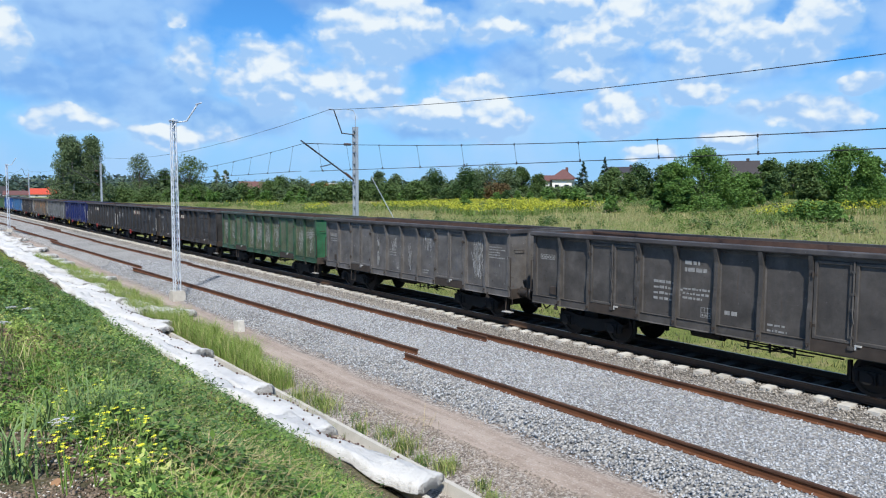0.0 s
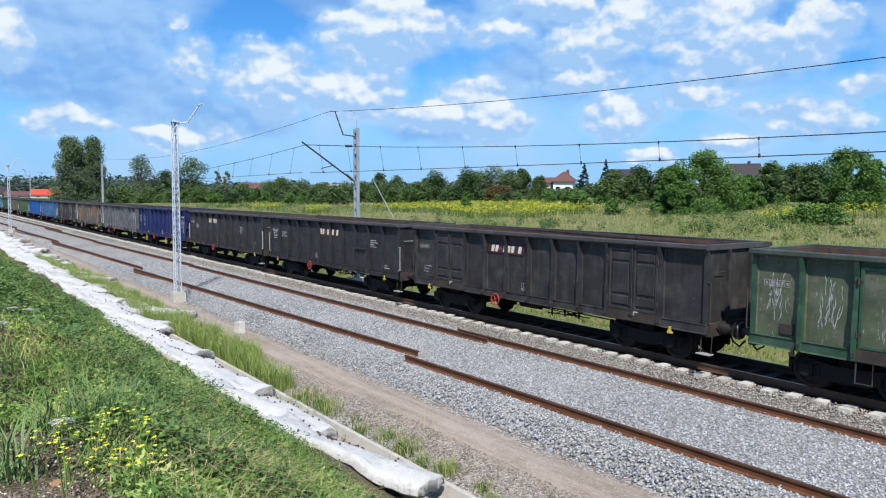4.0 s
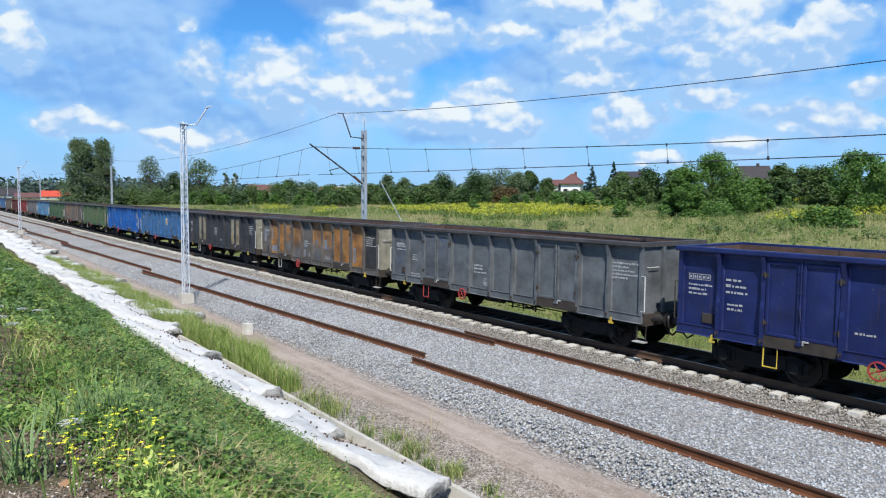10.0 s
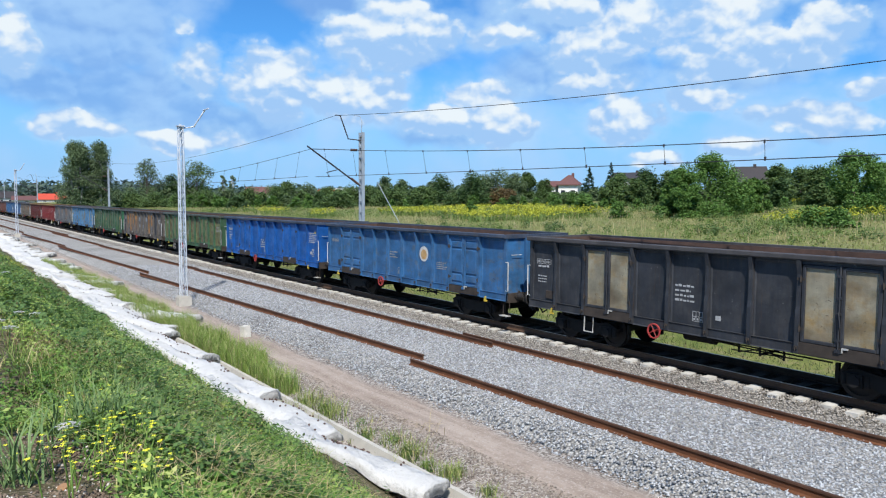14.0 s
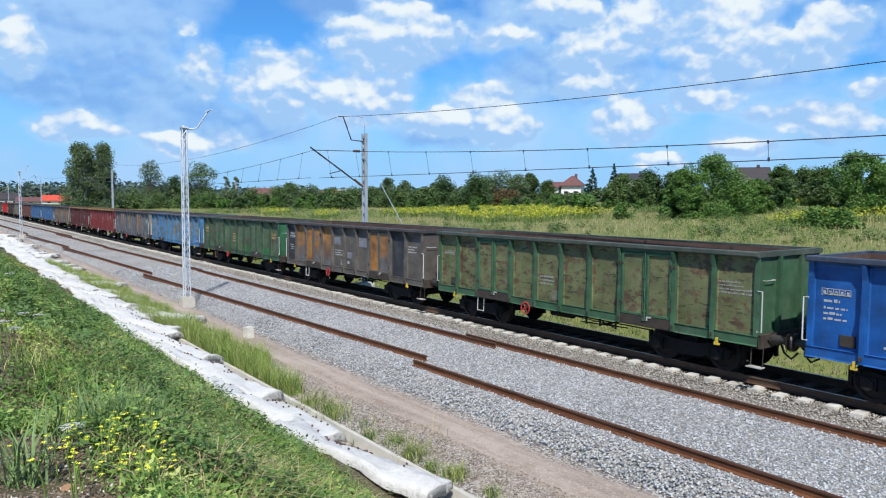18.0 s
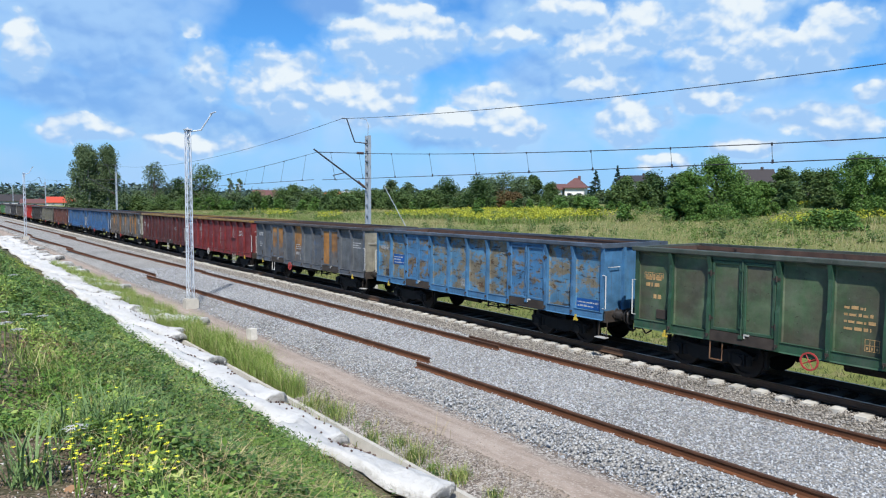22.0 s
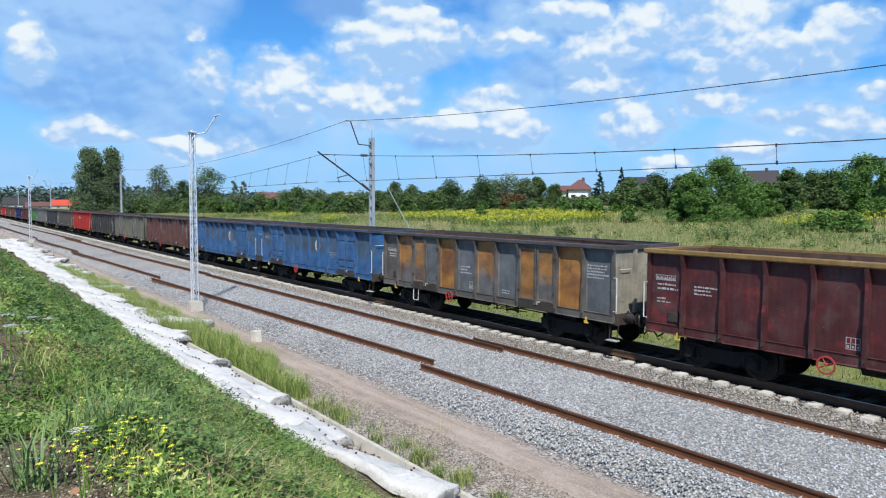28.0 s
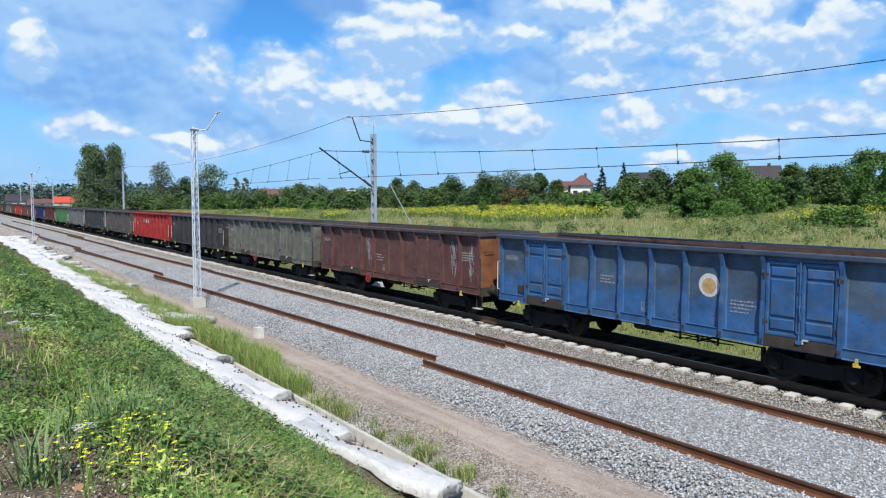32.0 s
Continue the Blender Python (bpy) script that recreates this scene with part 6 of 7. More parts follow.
TREES = (
    ("birch", -145.2, 24.6, 14.2, 2.9),
    ("birch", -142.8, 23.2, 14.6, 3.2),
    ("birch", -143.7, 27.1, 14.6, 3.1),
    ("lime", -69.3, 126.7, 10.3, 3.1),
    ("lime", -69.2, 135.4, 10.7, 3.7),
    ("willow", -160.2, 39.5, 12.6, 3.8),
    ("lime", -157.5, 49.1, 12.3, 4.5),
    ("dark", -165.7, 46.1, 9.5, 2.4),
    ("thin", -141.6, 49.4, 9.2, 1.1),
    ("thin", -141.1, 50.9, 9.1, 1.0),
    ("lime", -146.3, 33.2, 5.0, 3.1),
    ("bushy", -141.5, 36.1, 5.2, 3.3),
    ("bushy", -136.5, 39.1, 5.0, 3.2),
    ("bushy", -131.3, 42.4, 5.6, 3.5),
    ("willow", -131.9, 46.8, 5.9, 3.2),
    ("bushy", -126.8, 49.2, 6.1, 3.7),
    ("dark", -112.5, 41.7, 4.5, 2.0),
    ("bushy", -128.9, 54.7, 6.9, 4.1),
    ("lime", -137.1, 60.9, 7.6, 2.7),
    ("willow", -119.2, 56.8, 6.7, 4.2),
    ("bushy", -113.8, 58.5, 6.3, 3.6),
    ("dark", -105.5, 52.9, 5.2, 2.0),
    ("bushy", -110.4, 60.8, 6.4, 3.3),
    ("lime", -99.0, 52.4, 5.6, 2.9),
    ("willow", -115.0, 70.8, 8.5, 2.3),
    ("willow", -111.7, 72.3, 7.8, 2.2),
    ("bushy", -108.8, 63.6, 6.6, 3.3),
    ("bushy", -101.4, 64.2, 6.3, 4.4),
    ("lime", -92.1, 63.7, 6.3, 2.7),
    ("dark", -109.0, 79.6, 8.8, 3.2),
    ("willow", -112.5, 79.9, 7.6, 2.8),
    ("dark", -84.8, 66.9, 8.2, 3.2),
    ("willow", -95.2, 81.0, 9.3, 5.5),
    ("willow", -99.3, 80.8, 8.5, 3.8),
    ("willow", -90.9, 81.4, 8.7, 3.2),
    ("lime", -92.4, 85.7, 9.1, 1.9),
    ("bushy", -87.5, 85.0, 7.7, 2.4),
    ("red", -83.5, 71.6, 6.1, 2.1),
    ("red", -80.9, 71.6, 5.9, 1.4),
    ("dark", -68.7, 61.2, 4.7, 0.7),
    ("shrub", -54.9, 43.5, 4.1, 0.8),
    ("spruce", -86.2, 94.6, 9.9, 1.8),
    ("spruce", -87.4, 101.6, 11.0, 1.3),
    ("lime", -75.6, 79.9, 5.3, 2.2),
    ("bushy", -79.1, 79.3, 5.2, 2.3),
    ("lime", -73.9, 88.1, 8.4, 2.3),
    ("shrub", -44.8, 48.5, 4.9, 1.2),
    ("lime", -59.9, 69.8, 6.5, 2.0),
    ("dark", -60.2, 77.3, 8.3, 2.7),
    ("bushy", -57.8, 71.6, 7.0, 1.8),
    ("bushy", -56.8, 77.4, 8.1, 2.2),
    ("walnut", -34.7, 52.6, 8.2, 3.7),
    ("walnut", -35.0, 48.8, 6.9, 2.0),
    ("walnut", -33.6, 56.8, 6.2, 1.7),
    ("lime", -46.0, 83.1, 8.6, 1.6),
    ("dark", -42.2, 77.2, 6.8, 1.2),
    ("bushy", -48.4, 93.2, 8.8, 2.5),
    ("lime", -44.1, 89.7, 8.4, 1.8),
    ("walnut", -27.0, 60.2, 8.4, 3.0),
    ("bushy", -28.2, 57.5, 5.6, 1.3),
    ("walnut", -26.9, 64.6, 7.6, 1.9),
    ("bushy", -25.5, 67.3, 8.3, 2.8),
    ("shrub", -22.4, 44.6, 3.7, 1.9),
    ("shrub", -20.6, 44.0, 3.4, 1.3),
    ("shrub", -38.5, 46.0, 4.2, 1.0),
)
for i, (kind, x, y, top, half) in enumerate(TREES):
    tree(kind, x, y, top, half, 40 + i)

# hedges and thickets along the meadow: x, y of both ends, height, count
g0 = np.random.default_rng(8)
for x0, y0, x1, y1, h, n, kind in ((-150, 34, -100, 56, 2.2, 26, "shrub"), (-140, 44, -86, 70, 2.6, 26, "bushy"), (-128, 62, -92, 84, 3.2, 16, "willow"), (-96, 62, -60, 78, 1.7, 18, "shrub"),
                                    (-88, 92, -56, 100, 2.2, 14, "willow"), (-60, 104, -8, 116, 2.9, 18, "willow"), (-230, 40, -150, 48, 4.2, 12, "willow"), (-62, 60, -38, 66, 1.3, 9, "shrub")):
    for i in range(n):
        u = (i + g0.random()) / n
        x, y = x0 + (x1 - x0) * u, y0 + (y1 - y0) * u + g0.normal(0, 2.5)
        hh = h * g0.uniform(0.6, 1.15)
        tree(kind, x, y, float(land(x, y)) + hh, hh * g0.uniform(0.45, 0.75), 200 + i + int(h * 100), 0.4)


def far_wood():
    """Woods on the skyline, one mass of leaf clumps."""
    g = np.random.default_rng(12)
    n = 5200
    a = np.radians(g.uniform(16, 102, n))
    d = g.uniform(430, 760, n)
    h = g.uniform(6.5, 11.5, n) * np.where(a > math.radians(74), 1.1, 0.85)
    x, y = -np.sin(a) * d, np.cos(a) * d
    c = np.stack([x, y, np.clip(land(x, y), None, 5) + h * 0.45], -1)
    r = np.stack([g.uniform(5, 11, n), g.uniform(5, 11, n), h * 0.6], -1)
    ob = new("far_wood", cloud_mesh("far_wood", leaves(g, c, r, 90000, 1.9), [(0, 1, 2, 3)], M_FARWOOD_HAZED))
    tagged(ob, "woodland along the skyline, bluish haze put into its leaf colour", "woodland", kind="stuff")


far_wood()


# ---- grasses ----
def blades(g, x, y, z, h, w, lean, curl=0.5):
    """Bent blades: two quads each, as arrays (n, 6, 3)."""
    n = len(x)
    a = g.uniform(0, math.tau, n)
    dx, dy = np.cos(a), np.sin(a)
    px, py = -dy * w / 2, dx * w / 2
    l = lean * h
    base = np.stack([x, y, z], -1)
    mid = base + np.stack([dx * l * 0.35, dy * l * 0.35, h * 0.6], -1)
    tip = base + np.stack([dx * l, dy * l, h * (1 - curl * lean * 0.5)], -1)
    off = np.stack([px, py, 0 * px], -1)
    return np.stack([base - off, base + off, mid + off * 0.8, mid - off * 0.8, tip + off * 0.12, tip - off * 0.12], 1)


BLADE = [(0, 1, 2, 3), (3, 2, 4, 5)]
SPEAR = [(0, 1, 4)]


def meadow(name, label, mat, n, box, h, w, lean, seed, keep=None, cat="grass", near=1.0, faces=BLADE):
    g = np.random.default_rng(seed)
    x0, x1, y0, y1 = box
    x = x1 - (x1 - x0) * g.random(n) ** near
    y = y0 + (y1 - y0) * g.random(n)
    if keep is not None:
        k = keep(x, y, g)
        x, y = x[k], y[k]
    hh = h * g.uniform(0.45, 1.25, len(x))
    v = blades(g, x, y, land(x, y) - 0.02, hh, w * g.uniform(0.6, 1.3, len(x)), lean * g.uniform(0.2, 1.5, len(x)))
    ob = new(name, cloud_mesh(name, v, faces, mat))
    return tagged(ob, label, cat, kind="stuff")


def clumps(k, x, y, seed, cut):
    """Patchiness for planting: a smooth field of bumps."""
    r = np.random.default_rng(seed)
    f = np.zeros_like(x)
    for _ in range(7):
        a, b, c = r.uniform(-1, 1, 3)
        f += np.sin(k * (a * x + b * y) + 6 * c)
    return f / 7 > cut


def herbs(name, label, mat, n, box, low, high, size, seed, cut, k=1.6, near=1.9, cat="weeds", group=26):
    """Broad-leaved weeds: leaf diamonds gathered in little mounds."""
    g = np.random.default_rng(seed)
    x0, x1, y0, y1 = box
    m = n // group
    x = x1 - (x1 - x0) * g.random(m * 2) ** near
    y = y0 + (y1 - y0) * g.random(m * 2)
    keep = clumps(k, x, y, seed, cut) & bare(x, y, g)
    x, y = x[keep][:m], y[keep][:m]
    h = g.uniform(low, high, len(x))
    c = np.stack([x, y, land(x, y) + h * 0.45], -1)
    r = np.stack([0.55 * h + 0.05, 0.55 * h + 0.05, h * 0.6], -1)
    ob = new(name, cloud_mesh(name, leaves(g, c, r, len(x) * group, size, 0.0, 0.5), [(0, 1, 2, 3)], mat))
    return tagged(ob, label, cat, kind="stuff")


def bare(x, y, g):
    """Leaves the corner of bare earth free."""
    return ~((x > -5.35 + 0.25 * np.sin(9 * y)) & (y < 0.80))


def mounds(name, label, mat, spots, low, high, size, per, seed, cat="weeds"):
    """Single bushy weeds: broad leaves on the shell of lumpy little domes, turned to the light."""
    g = np.random.default_rng(seed)
    x, y = spots
    m = len(x)
    h = g.uniform(low, high, m)
    r = h * g.uniform(0.55, 1.0, m)
    i = np.repeat(np.arange(m), per)
    n = len(i)
    d = g.normal(0, 1, (n, 3))
    d[:, 2] = np.abs(d[:, 2]) * 0.9
    d /= np.linalg.norm(d, axis=1)[:, None]
    ph = g.uniform(0, 6, (m, 2))[i]
    lump = 1 + 0.28 * np.sin(5 * d[:, 0] + ph[:, 0]) * np.cos(5 * d[:, 1] + ph[:, 1])
    u = (lump * g.uniform(0.55, 1.08, n) ** 0.6)[:, None]
    p = np.stack([x, y, land(x, y) - 0.03], -1)[i] + d * np.stack([r, r, h], -1)[i] * u
    a = g.normal(0, 1, (n, 3)) + 0.4 * d
    a[:, 2] *= 0.4
    a /= np.linalg.norm(a, axis=1)[:, None]
    b = np.cross(a, np.tile((0.0, 0.0, 1.0), (n, 1)) + 0.9 * d + g.normal(0, 0.35, (n, 3)))
    b /= np.linalg.norm(b, axis=1)[:, None] + 1e-9
    s = (size * g.uniform(0.55, 1.35, n))[:, None]
    v = np.stack([p - a * s, p - b * s * 0.55, p + a * s, p + b * s * 0.55], 1)
    return tagged(new(name, cloud_mesh(name, v, [(0, 1, 2, 3)], mat)), label, cat, kind="stuff")


def spots(m, box, seed, near=1.6, cut=None, k=1.3):
    g = np.random.default_rng(seed)
    x0, x1, y0, y1 = box
    x = x1 - (x1 - x0) * g.random(m) ** near
    y = y0 + (y1 - y0) * g.random(m)
    keep = bare(x, y, g)
    if cut is not None:
        keep &= clumps(k, x, y, seed, cut)
    return x[keep], y[keep]


bank = (-62, -2.0, -2.5, 5.4)
meadow("bank_grass", "fresh green grass on the cutting bank", M_GRASS, 60000, bank, 0.16, 0.010, 0.7, 21, lambda x, y, g: bare(x, y, g) & (clumps(1.5, x, y, 58, -0.22) | (g.random(len(x)) < 0.25)), near=2.1)
meadow("tall_grass", "taller seeding grass on the cutting bank", M_GRASS, 16000, bank, 0.34, 0.008, 0.5, 27, lambda x, y, g: clumps(1.3, x, y, 6, 0.10) & bare(x, y, g), near=1.9)
meadow("bank_grass", "grass on the bank round the viewpoint", M_GRASS, 42000, (-5.4, 14, -6, 5.7), 0.15, 0.010, 0.7, 63, lambda x, y, g: bare(x, y, g) & ((x > -3.2) | (y < 0.2) | (y > 4)), near=1.0)
meadow("bank_grass", "grass on the level ground above the bank", M_GRASS, 36000, (-40, -2.0, -9, -2.4), 0.15, 0.012, 0.7, 64, near=1.6)
herbs("bank_weeds", "bright green broad-leaved weeds on the cutting bank", M_WEED, 110000, (-40, -2.6, 0.2, 5.3), 0.08, 0.26, 0.025, 22, -0.08)
herbs("clover_patch", "low clover patches on the cutting bank", M_CLOVER, 60000, (-26, -2.6, 0.3, 5.3), 0.05, 0.14, 0.022, 29, 0.05, 1.2)
herbs("dark_weeds", "dark green nettle-like weeds on the bank", M_NETTLE, 46000, (-62, -6.0, 0.9, 5.2), 0.15, 0.42, 0.045, 35, 0.08, 0.9, 1.5)
herbs("yellow_weeds", "yellow-flowering weeds higher on the bank", M_MUSTARD, 14000, (-62, -14.0, 1.5, 4.6), 0.2, 0.4, 0.030, 36, 0.16, 0.8, 1.2, "wildflowers")
meadow("dry_grass", "straw-coloured dry grass on the bank", M_DRY, 26000, (-30, -2.0, 0.9, 5.6), 0.17, 0.008, 1.0, 23, lambda x, y, g: clumps(1.1, x, y, 9, 0.08), near=1.6)
herbs("slope_weeds", "fresh yellow-green weeds on the lower slope", M_MUSTARD2, 60000, (-18, -4.0, 0.9, 5.25), 0.06, 0.24, 0.024, 46, 0.02, 2.3, 1.4)
herbs("slope_weeds", "dark green weeds on the lower slope", M_NETTLE, 60000, (-20, -4.5, 1.2, 5.2), 0.12, 0.36, 0.026, 47, 0.04, 1.7, 1.4)
herbs("tall_weeds", "taller bushy weeds rising from the slope", M_WEED, 50000, (-22, -4.5, 1.0, 5.2), 0.16, 0.42, 0.024, 59, 0.16, 2.6, 1.4, group=90)
meadow("slope_grass", "tangled grass on the lower slope", M_GRASS2, 20000, (-18, -3.5, 1.2, 5.35), 0.22, 0.009, 1.0, 48, lambda x, y, g: clumps(2.1, x, y, 49, -0.05), near=1.4)
meadow("long_blades", "long thin grass blades among the weeds", M_GRASS2, 16000, (-11, -3.2, 0.7, 5.2), 0.30, 0.006, 0.9, 61, lambda x, y, g: clumps(1.7, x, y, 62, -0.1) & bare(x, y, g), near=1.3)
meadow("straw", "flattened straw on the slope", M_DRY, 12000, (-14, -3.5, 0.9, 5.2), 0.24, 0.006, 1.6, 50, lambda x, y, g: clumps(1.9, x, y, 51, 0.10), near=1.3)
slope = (-34, -4.6, 0.9, 5.15)
mounds("leafy_weed", "bushy bright green weeds on the cutting bank", M_WEED, spots(620, slope, 111), 0.10, 0.30, 0.033, 110, 112)
mounds("leafy_weed", "bushy dark green weeds on the cutting bank", M_NETTLE, spots(420, slope, 113, 1.4, -0.1), 0.18, 0.44, 0.034, 130, 114)
mounds("leafy_weed", "fresh low broad-leaved weeds on the cutting bank", M_CLOVER, spots(420, (-22, -4.4, 0.9, 5.2), 115, 1.5, 0.0), 0.07, 0.20, 0.042, 80, 116)
mounds("leafy_weed", "pale yellow-green herbs on the cutting bank", M_MUSTARD2, spots(300, (-26, -4.6, 0.9, 5.2), 117, 1.5, 0.05), 0.08, 0.26, 0.022, 110, 118)
mounds("leafy_weed", "bright yellow-green herbs low on the slope", M_MUSTARD2, spots(230, (-10.5, -4.6, 1.6, 5.2), 131, 1.2, -0.1), 0.08, 0.24, 0.030, 100, 132)
mounds("leafy_weed", "fresh green dock-like weeds near the viewpoint", M_CLOVER, spots(110, (-7.5, -4.5, 1.2, 3.4), 133, 1.0), 0.10, 0.22, 0.046, 70, 134)
mounds("withered_weed", "withered brown weeds among the green", M_WITHERED, spots(420, (-30, -5.0, 1.0, 5.3), 119, 1.4, 0.02, 0.9), 0.12, 0.32, 0.022, 110, 120)
gw = np.random.default_rng(121)
for sx, sy in ((-8.95, 1.2), (-11.0, 2.5), (-15.1, 4.5), (-6.6, 2.6), (-9.6, 3.6)):
    mounds("withered_weed", "patch of withered brown stalks on the bank", M_WITHERED, (sx + gw.normal(0, 0.35, 9), sy + gw.normal(0, 0.22, 9)), 0.12, 0.28, 0.022, 110, int(-sx * 10))
meadow("ditch_grass", "tall soft green grass beside the sandy strip", M_GRASS2, 62000, (-62, -17.2, 7.5, 8.8), 0.60, 0.011, 0.55, 24, lambda x, y, g: (y < 7.85 + 0.62 * step01(-x, 16.5, 22) * (1 - step01(-x, 44, 62)) + 0.15 * np.sin(x * 1.7)) & (g.random(len(x)) < 0.9))
meadow("drain_edge_grass", "grass reaching to the white sheets", M_GRASS2, 9000, (-16, -4.5, 4.3, 5.5), 0.15, 0.009, 0.9, 52, None, near=1.2)
meadow("meadow_grass", "rough meadow grass beyond the train", M_MEADOW, 230000, (-150, 12, 24, 75), 0.19, 0.034, 0.9, 25, near=1.25, faces=SPEAR)
herbs("meadow_weeds", "mixed green weeds in the meadow", M_MEADOW2, 110000, (-120, 8, 30, 70), 0.2, 0.65, 0.06, 37, 0.10, 0.42, 1.2, group=60)
herbs("meadow_scrub", "knee-high green scrub in the meadow", M_LEAF, 40000, (-100, 6, 29, 60), 0.3, 0.8, 0.07, 57, 0.20, 0.55, 1.1, "scrub", 80)
meadow("tall_stalks", "brownish dry stalks in the meadow", M_DRY, 14000, (-110, 8, 30, 60), 0.5, 0.016, 0.5, 38, lambda x, y, g: clumps(0.3, x, y, 19, 0.1))


def gold(x, y, g):
    """Goldenrod stands in drifts across the meadow."""
    s = y - (45.0 - 0.12 * (x + 55) + 2.2 * np.sin(x * 0.31) + 1.6 * np.sin(x * 0.77))
    drift = (np.abs(s) < 6.5) & (x > -66) & (x < -41)
    left = (np.abs(y - 34.5 - 0.9 * np.sin(x * 0.5)) < 1.6) & (x < -66) & clumps(1.4, x, y, 17, 0.12)
    right = (np.abs(y - 48.5 - 1.6 * np.sin(x * 0.6)) < 4.2) & (x > -25)
    back = (np.abs(y - 91.0) < 2.5) & (x > -54) & (x < -44)
    return (drift | left | right | back) & clumps(0.9, x, y, 15, -0.05)


meadow("goldenrod_stems", "green leafy stems of goldenrod", M_MEADOW2, 120000, (-95, 8, 32, 94), 0.7, 0.07, 0.4, 41, gold, faces=SPEAR)
herbs_gold = np.random.default_rng(42)
gx, gy = herbs_gold.uniform(-95, 8, 90000), herbs_gold.uniform(32, 94, 90000)
ok = gold(gx, gy, None)
gx, gy = gx[ok], gy[ok]
gc = np.stack([gx, gy, land(gx, gy) + herbs_gold.uniform(0.45, 0.9, len(gx))], -1)
tagged(new("goldenrod", cloud_mesh("goldenrod", leaves(herbs_gold, gc, np.full((len(gx), 3), 0.16), len(gx) * 4, 0.085), [(0, 1, 2, 3)], M_GOLD)), "yellow goldenrod drifts in the meadow", "wildflowers", kind="stuff")
meadow("verge_grass", "dull green grass on the far bank behind the train", M_VERGE, 70000, (-75, 6, 19.8, 29), 0.26, 0.030, 0.8, 45, near=1.2, faces=SPEAR)


# ---- houses ----
def house(label, x, y, top, length, depth, walls, turn, wall, roof, chimney=True, hip=0.0):
    """A gabled or hipped house whose ridge is at top."""
    z0 = float(land(x, y)) - 0.3
    h = top - z0
    wh = h * walls
    t = thing("house", label, "house", "houses beyond the meadow", at=pose(x, y, z0, 0, 0, turn))
    l, d = length / 2, depth / 2
    part("wall", Shape().prism([(-d, 0), (d, 0), (d, wh), (0, h - 0.25 if hip == 0 else wh), (-d, wh)], -l, l), wall, t)
    o = 0.5
    s = Shape()
    k = (h - wh) / d
    a, b = -d - o, d + o
    ze = wh - k * o
    q = l + o
    r = max(q - hip, 0.1)
    s.add([(-q, a, ze), (q, a, ze), (r, 0, h), (-r, 0, h), (-q, b, ze), (q, b, ze)], [(0, 1, 2, 3), (5, 4, 3, 2), (1, 5, 2), (4, 0, 3)])
    s.add([(-q, a, ze - 0.18), (q, a, ze - 0.18), (q, a, ze), (-q, a, ze)], [(0, 1, 2, 3)])
    part("roof", s, roof, t)
    if chimney:
        part("chimney", Shape().box(l * 0.2, l * 0.2 + 0.5, -0.25, 0.25, h - 0.8, h + 0.4), roof, t)
    n = max(2, int(length / 3))
    for side in (-1, 1):
        for i in range(n):
            xx = -l + (i + 0.5) * length / n
            for zz in ((wh * 0.25, wh * 0.62),) if wh < 4 else ((0.8, 2.1), (wh * 0.5 + 0.6, wh * 0.5 + 1.9)):
                w = part("window", Shape().box(xx - 0.55, xx + 0.55, *sorted((side * d, side * (d + 0.04))), *zz), M_RENDER, t)
                part("pane", Shape().box(xx - 0.45, xx + 0.45, *sorted((side * (d + 0.04), side * (d + 0.05))), zz[0] + 0.1, zz[1] - 0.1), M_GLASS, w)
    return t


house("white rendered house with a brown hipped roof", -105.8, 110.2, 9.4, 4.0, 4.4, 0.70, 35, M_RENDER, M_ROOF_BROWN, hip=2.2)
house("white house wing with a brown roof", -109.6, 108.9, 8.2, 2.2, 3.6, 0.80, 35, M_RENDER, M_ROOF_BROWN, False)
house("grey house with a low dark roof", -98.3, 121.0, 10.0, 7.0, 8.0, 0.8, 30, M_RENDER_G, M_ROOF_DARK)
house("house with a broad dark roof behind bushes", -70.0, 117.3, 10.2, 6.6, 7.0, 0.5, 28, M_ROOF_BROWN, M_ROOF_DARK, hip=1.0)
house("white bungalow with a bright red tiled roof", -282.4, 38.2, 5.4, 8.0, 10.0, 0.45, 78, M_RENDER, M_ROOF_RED)
house("white outbuilding with a red-brown roof", -300.0, 32.5, 4.6, 9.0, 8.0, 0.5, 80, M_RENDER, M_ROOF_BROWN)
house("grey house with a dark roof", -351.1, 29.0, 6.5, 9.0, 9.0, 0.5, 80, M_RENDER_G, M_ROOF_DARK)
house("distant white house with a red roof", -317.2, 127.0, 9.3, 11.0, 9.0, 0.55, 60, M_RENDER, M_ROOF_BROWN)
house("distant white house among low trees", -277.8, 129.7, 7.4, 6.0, 7.0, 0.6, 60, M_RENDER, M_RENDER_G)
house("distant house with a red roof", -270.8, 139.3, 7.8, 9.0, 8.0, 0.4, 60, M_RENDER, M_ROOF_RED)
house("distant white house with a grey roof", -284.9, 154.1, 8.6, 9.0, 8.0, 0.6, 60, M_RENDER, M_RENDER_G)


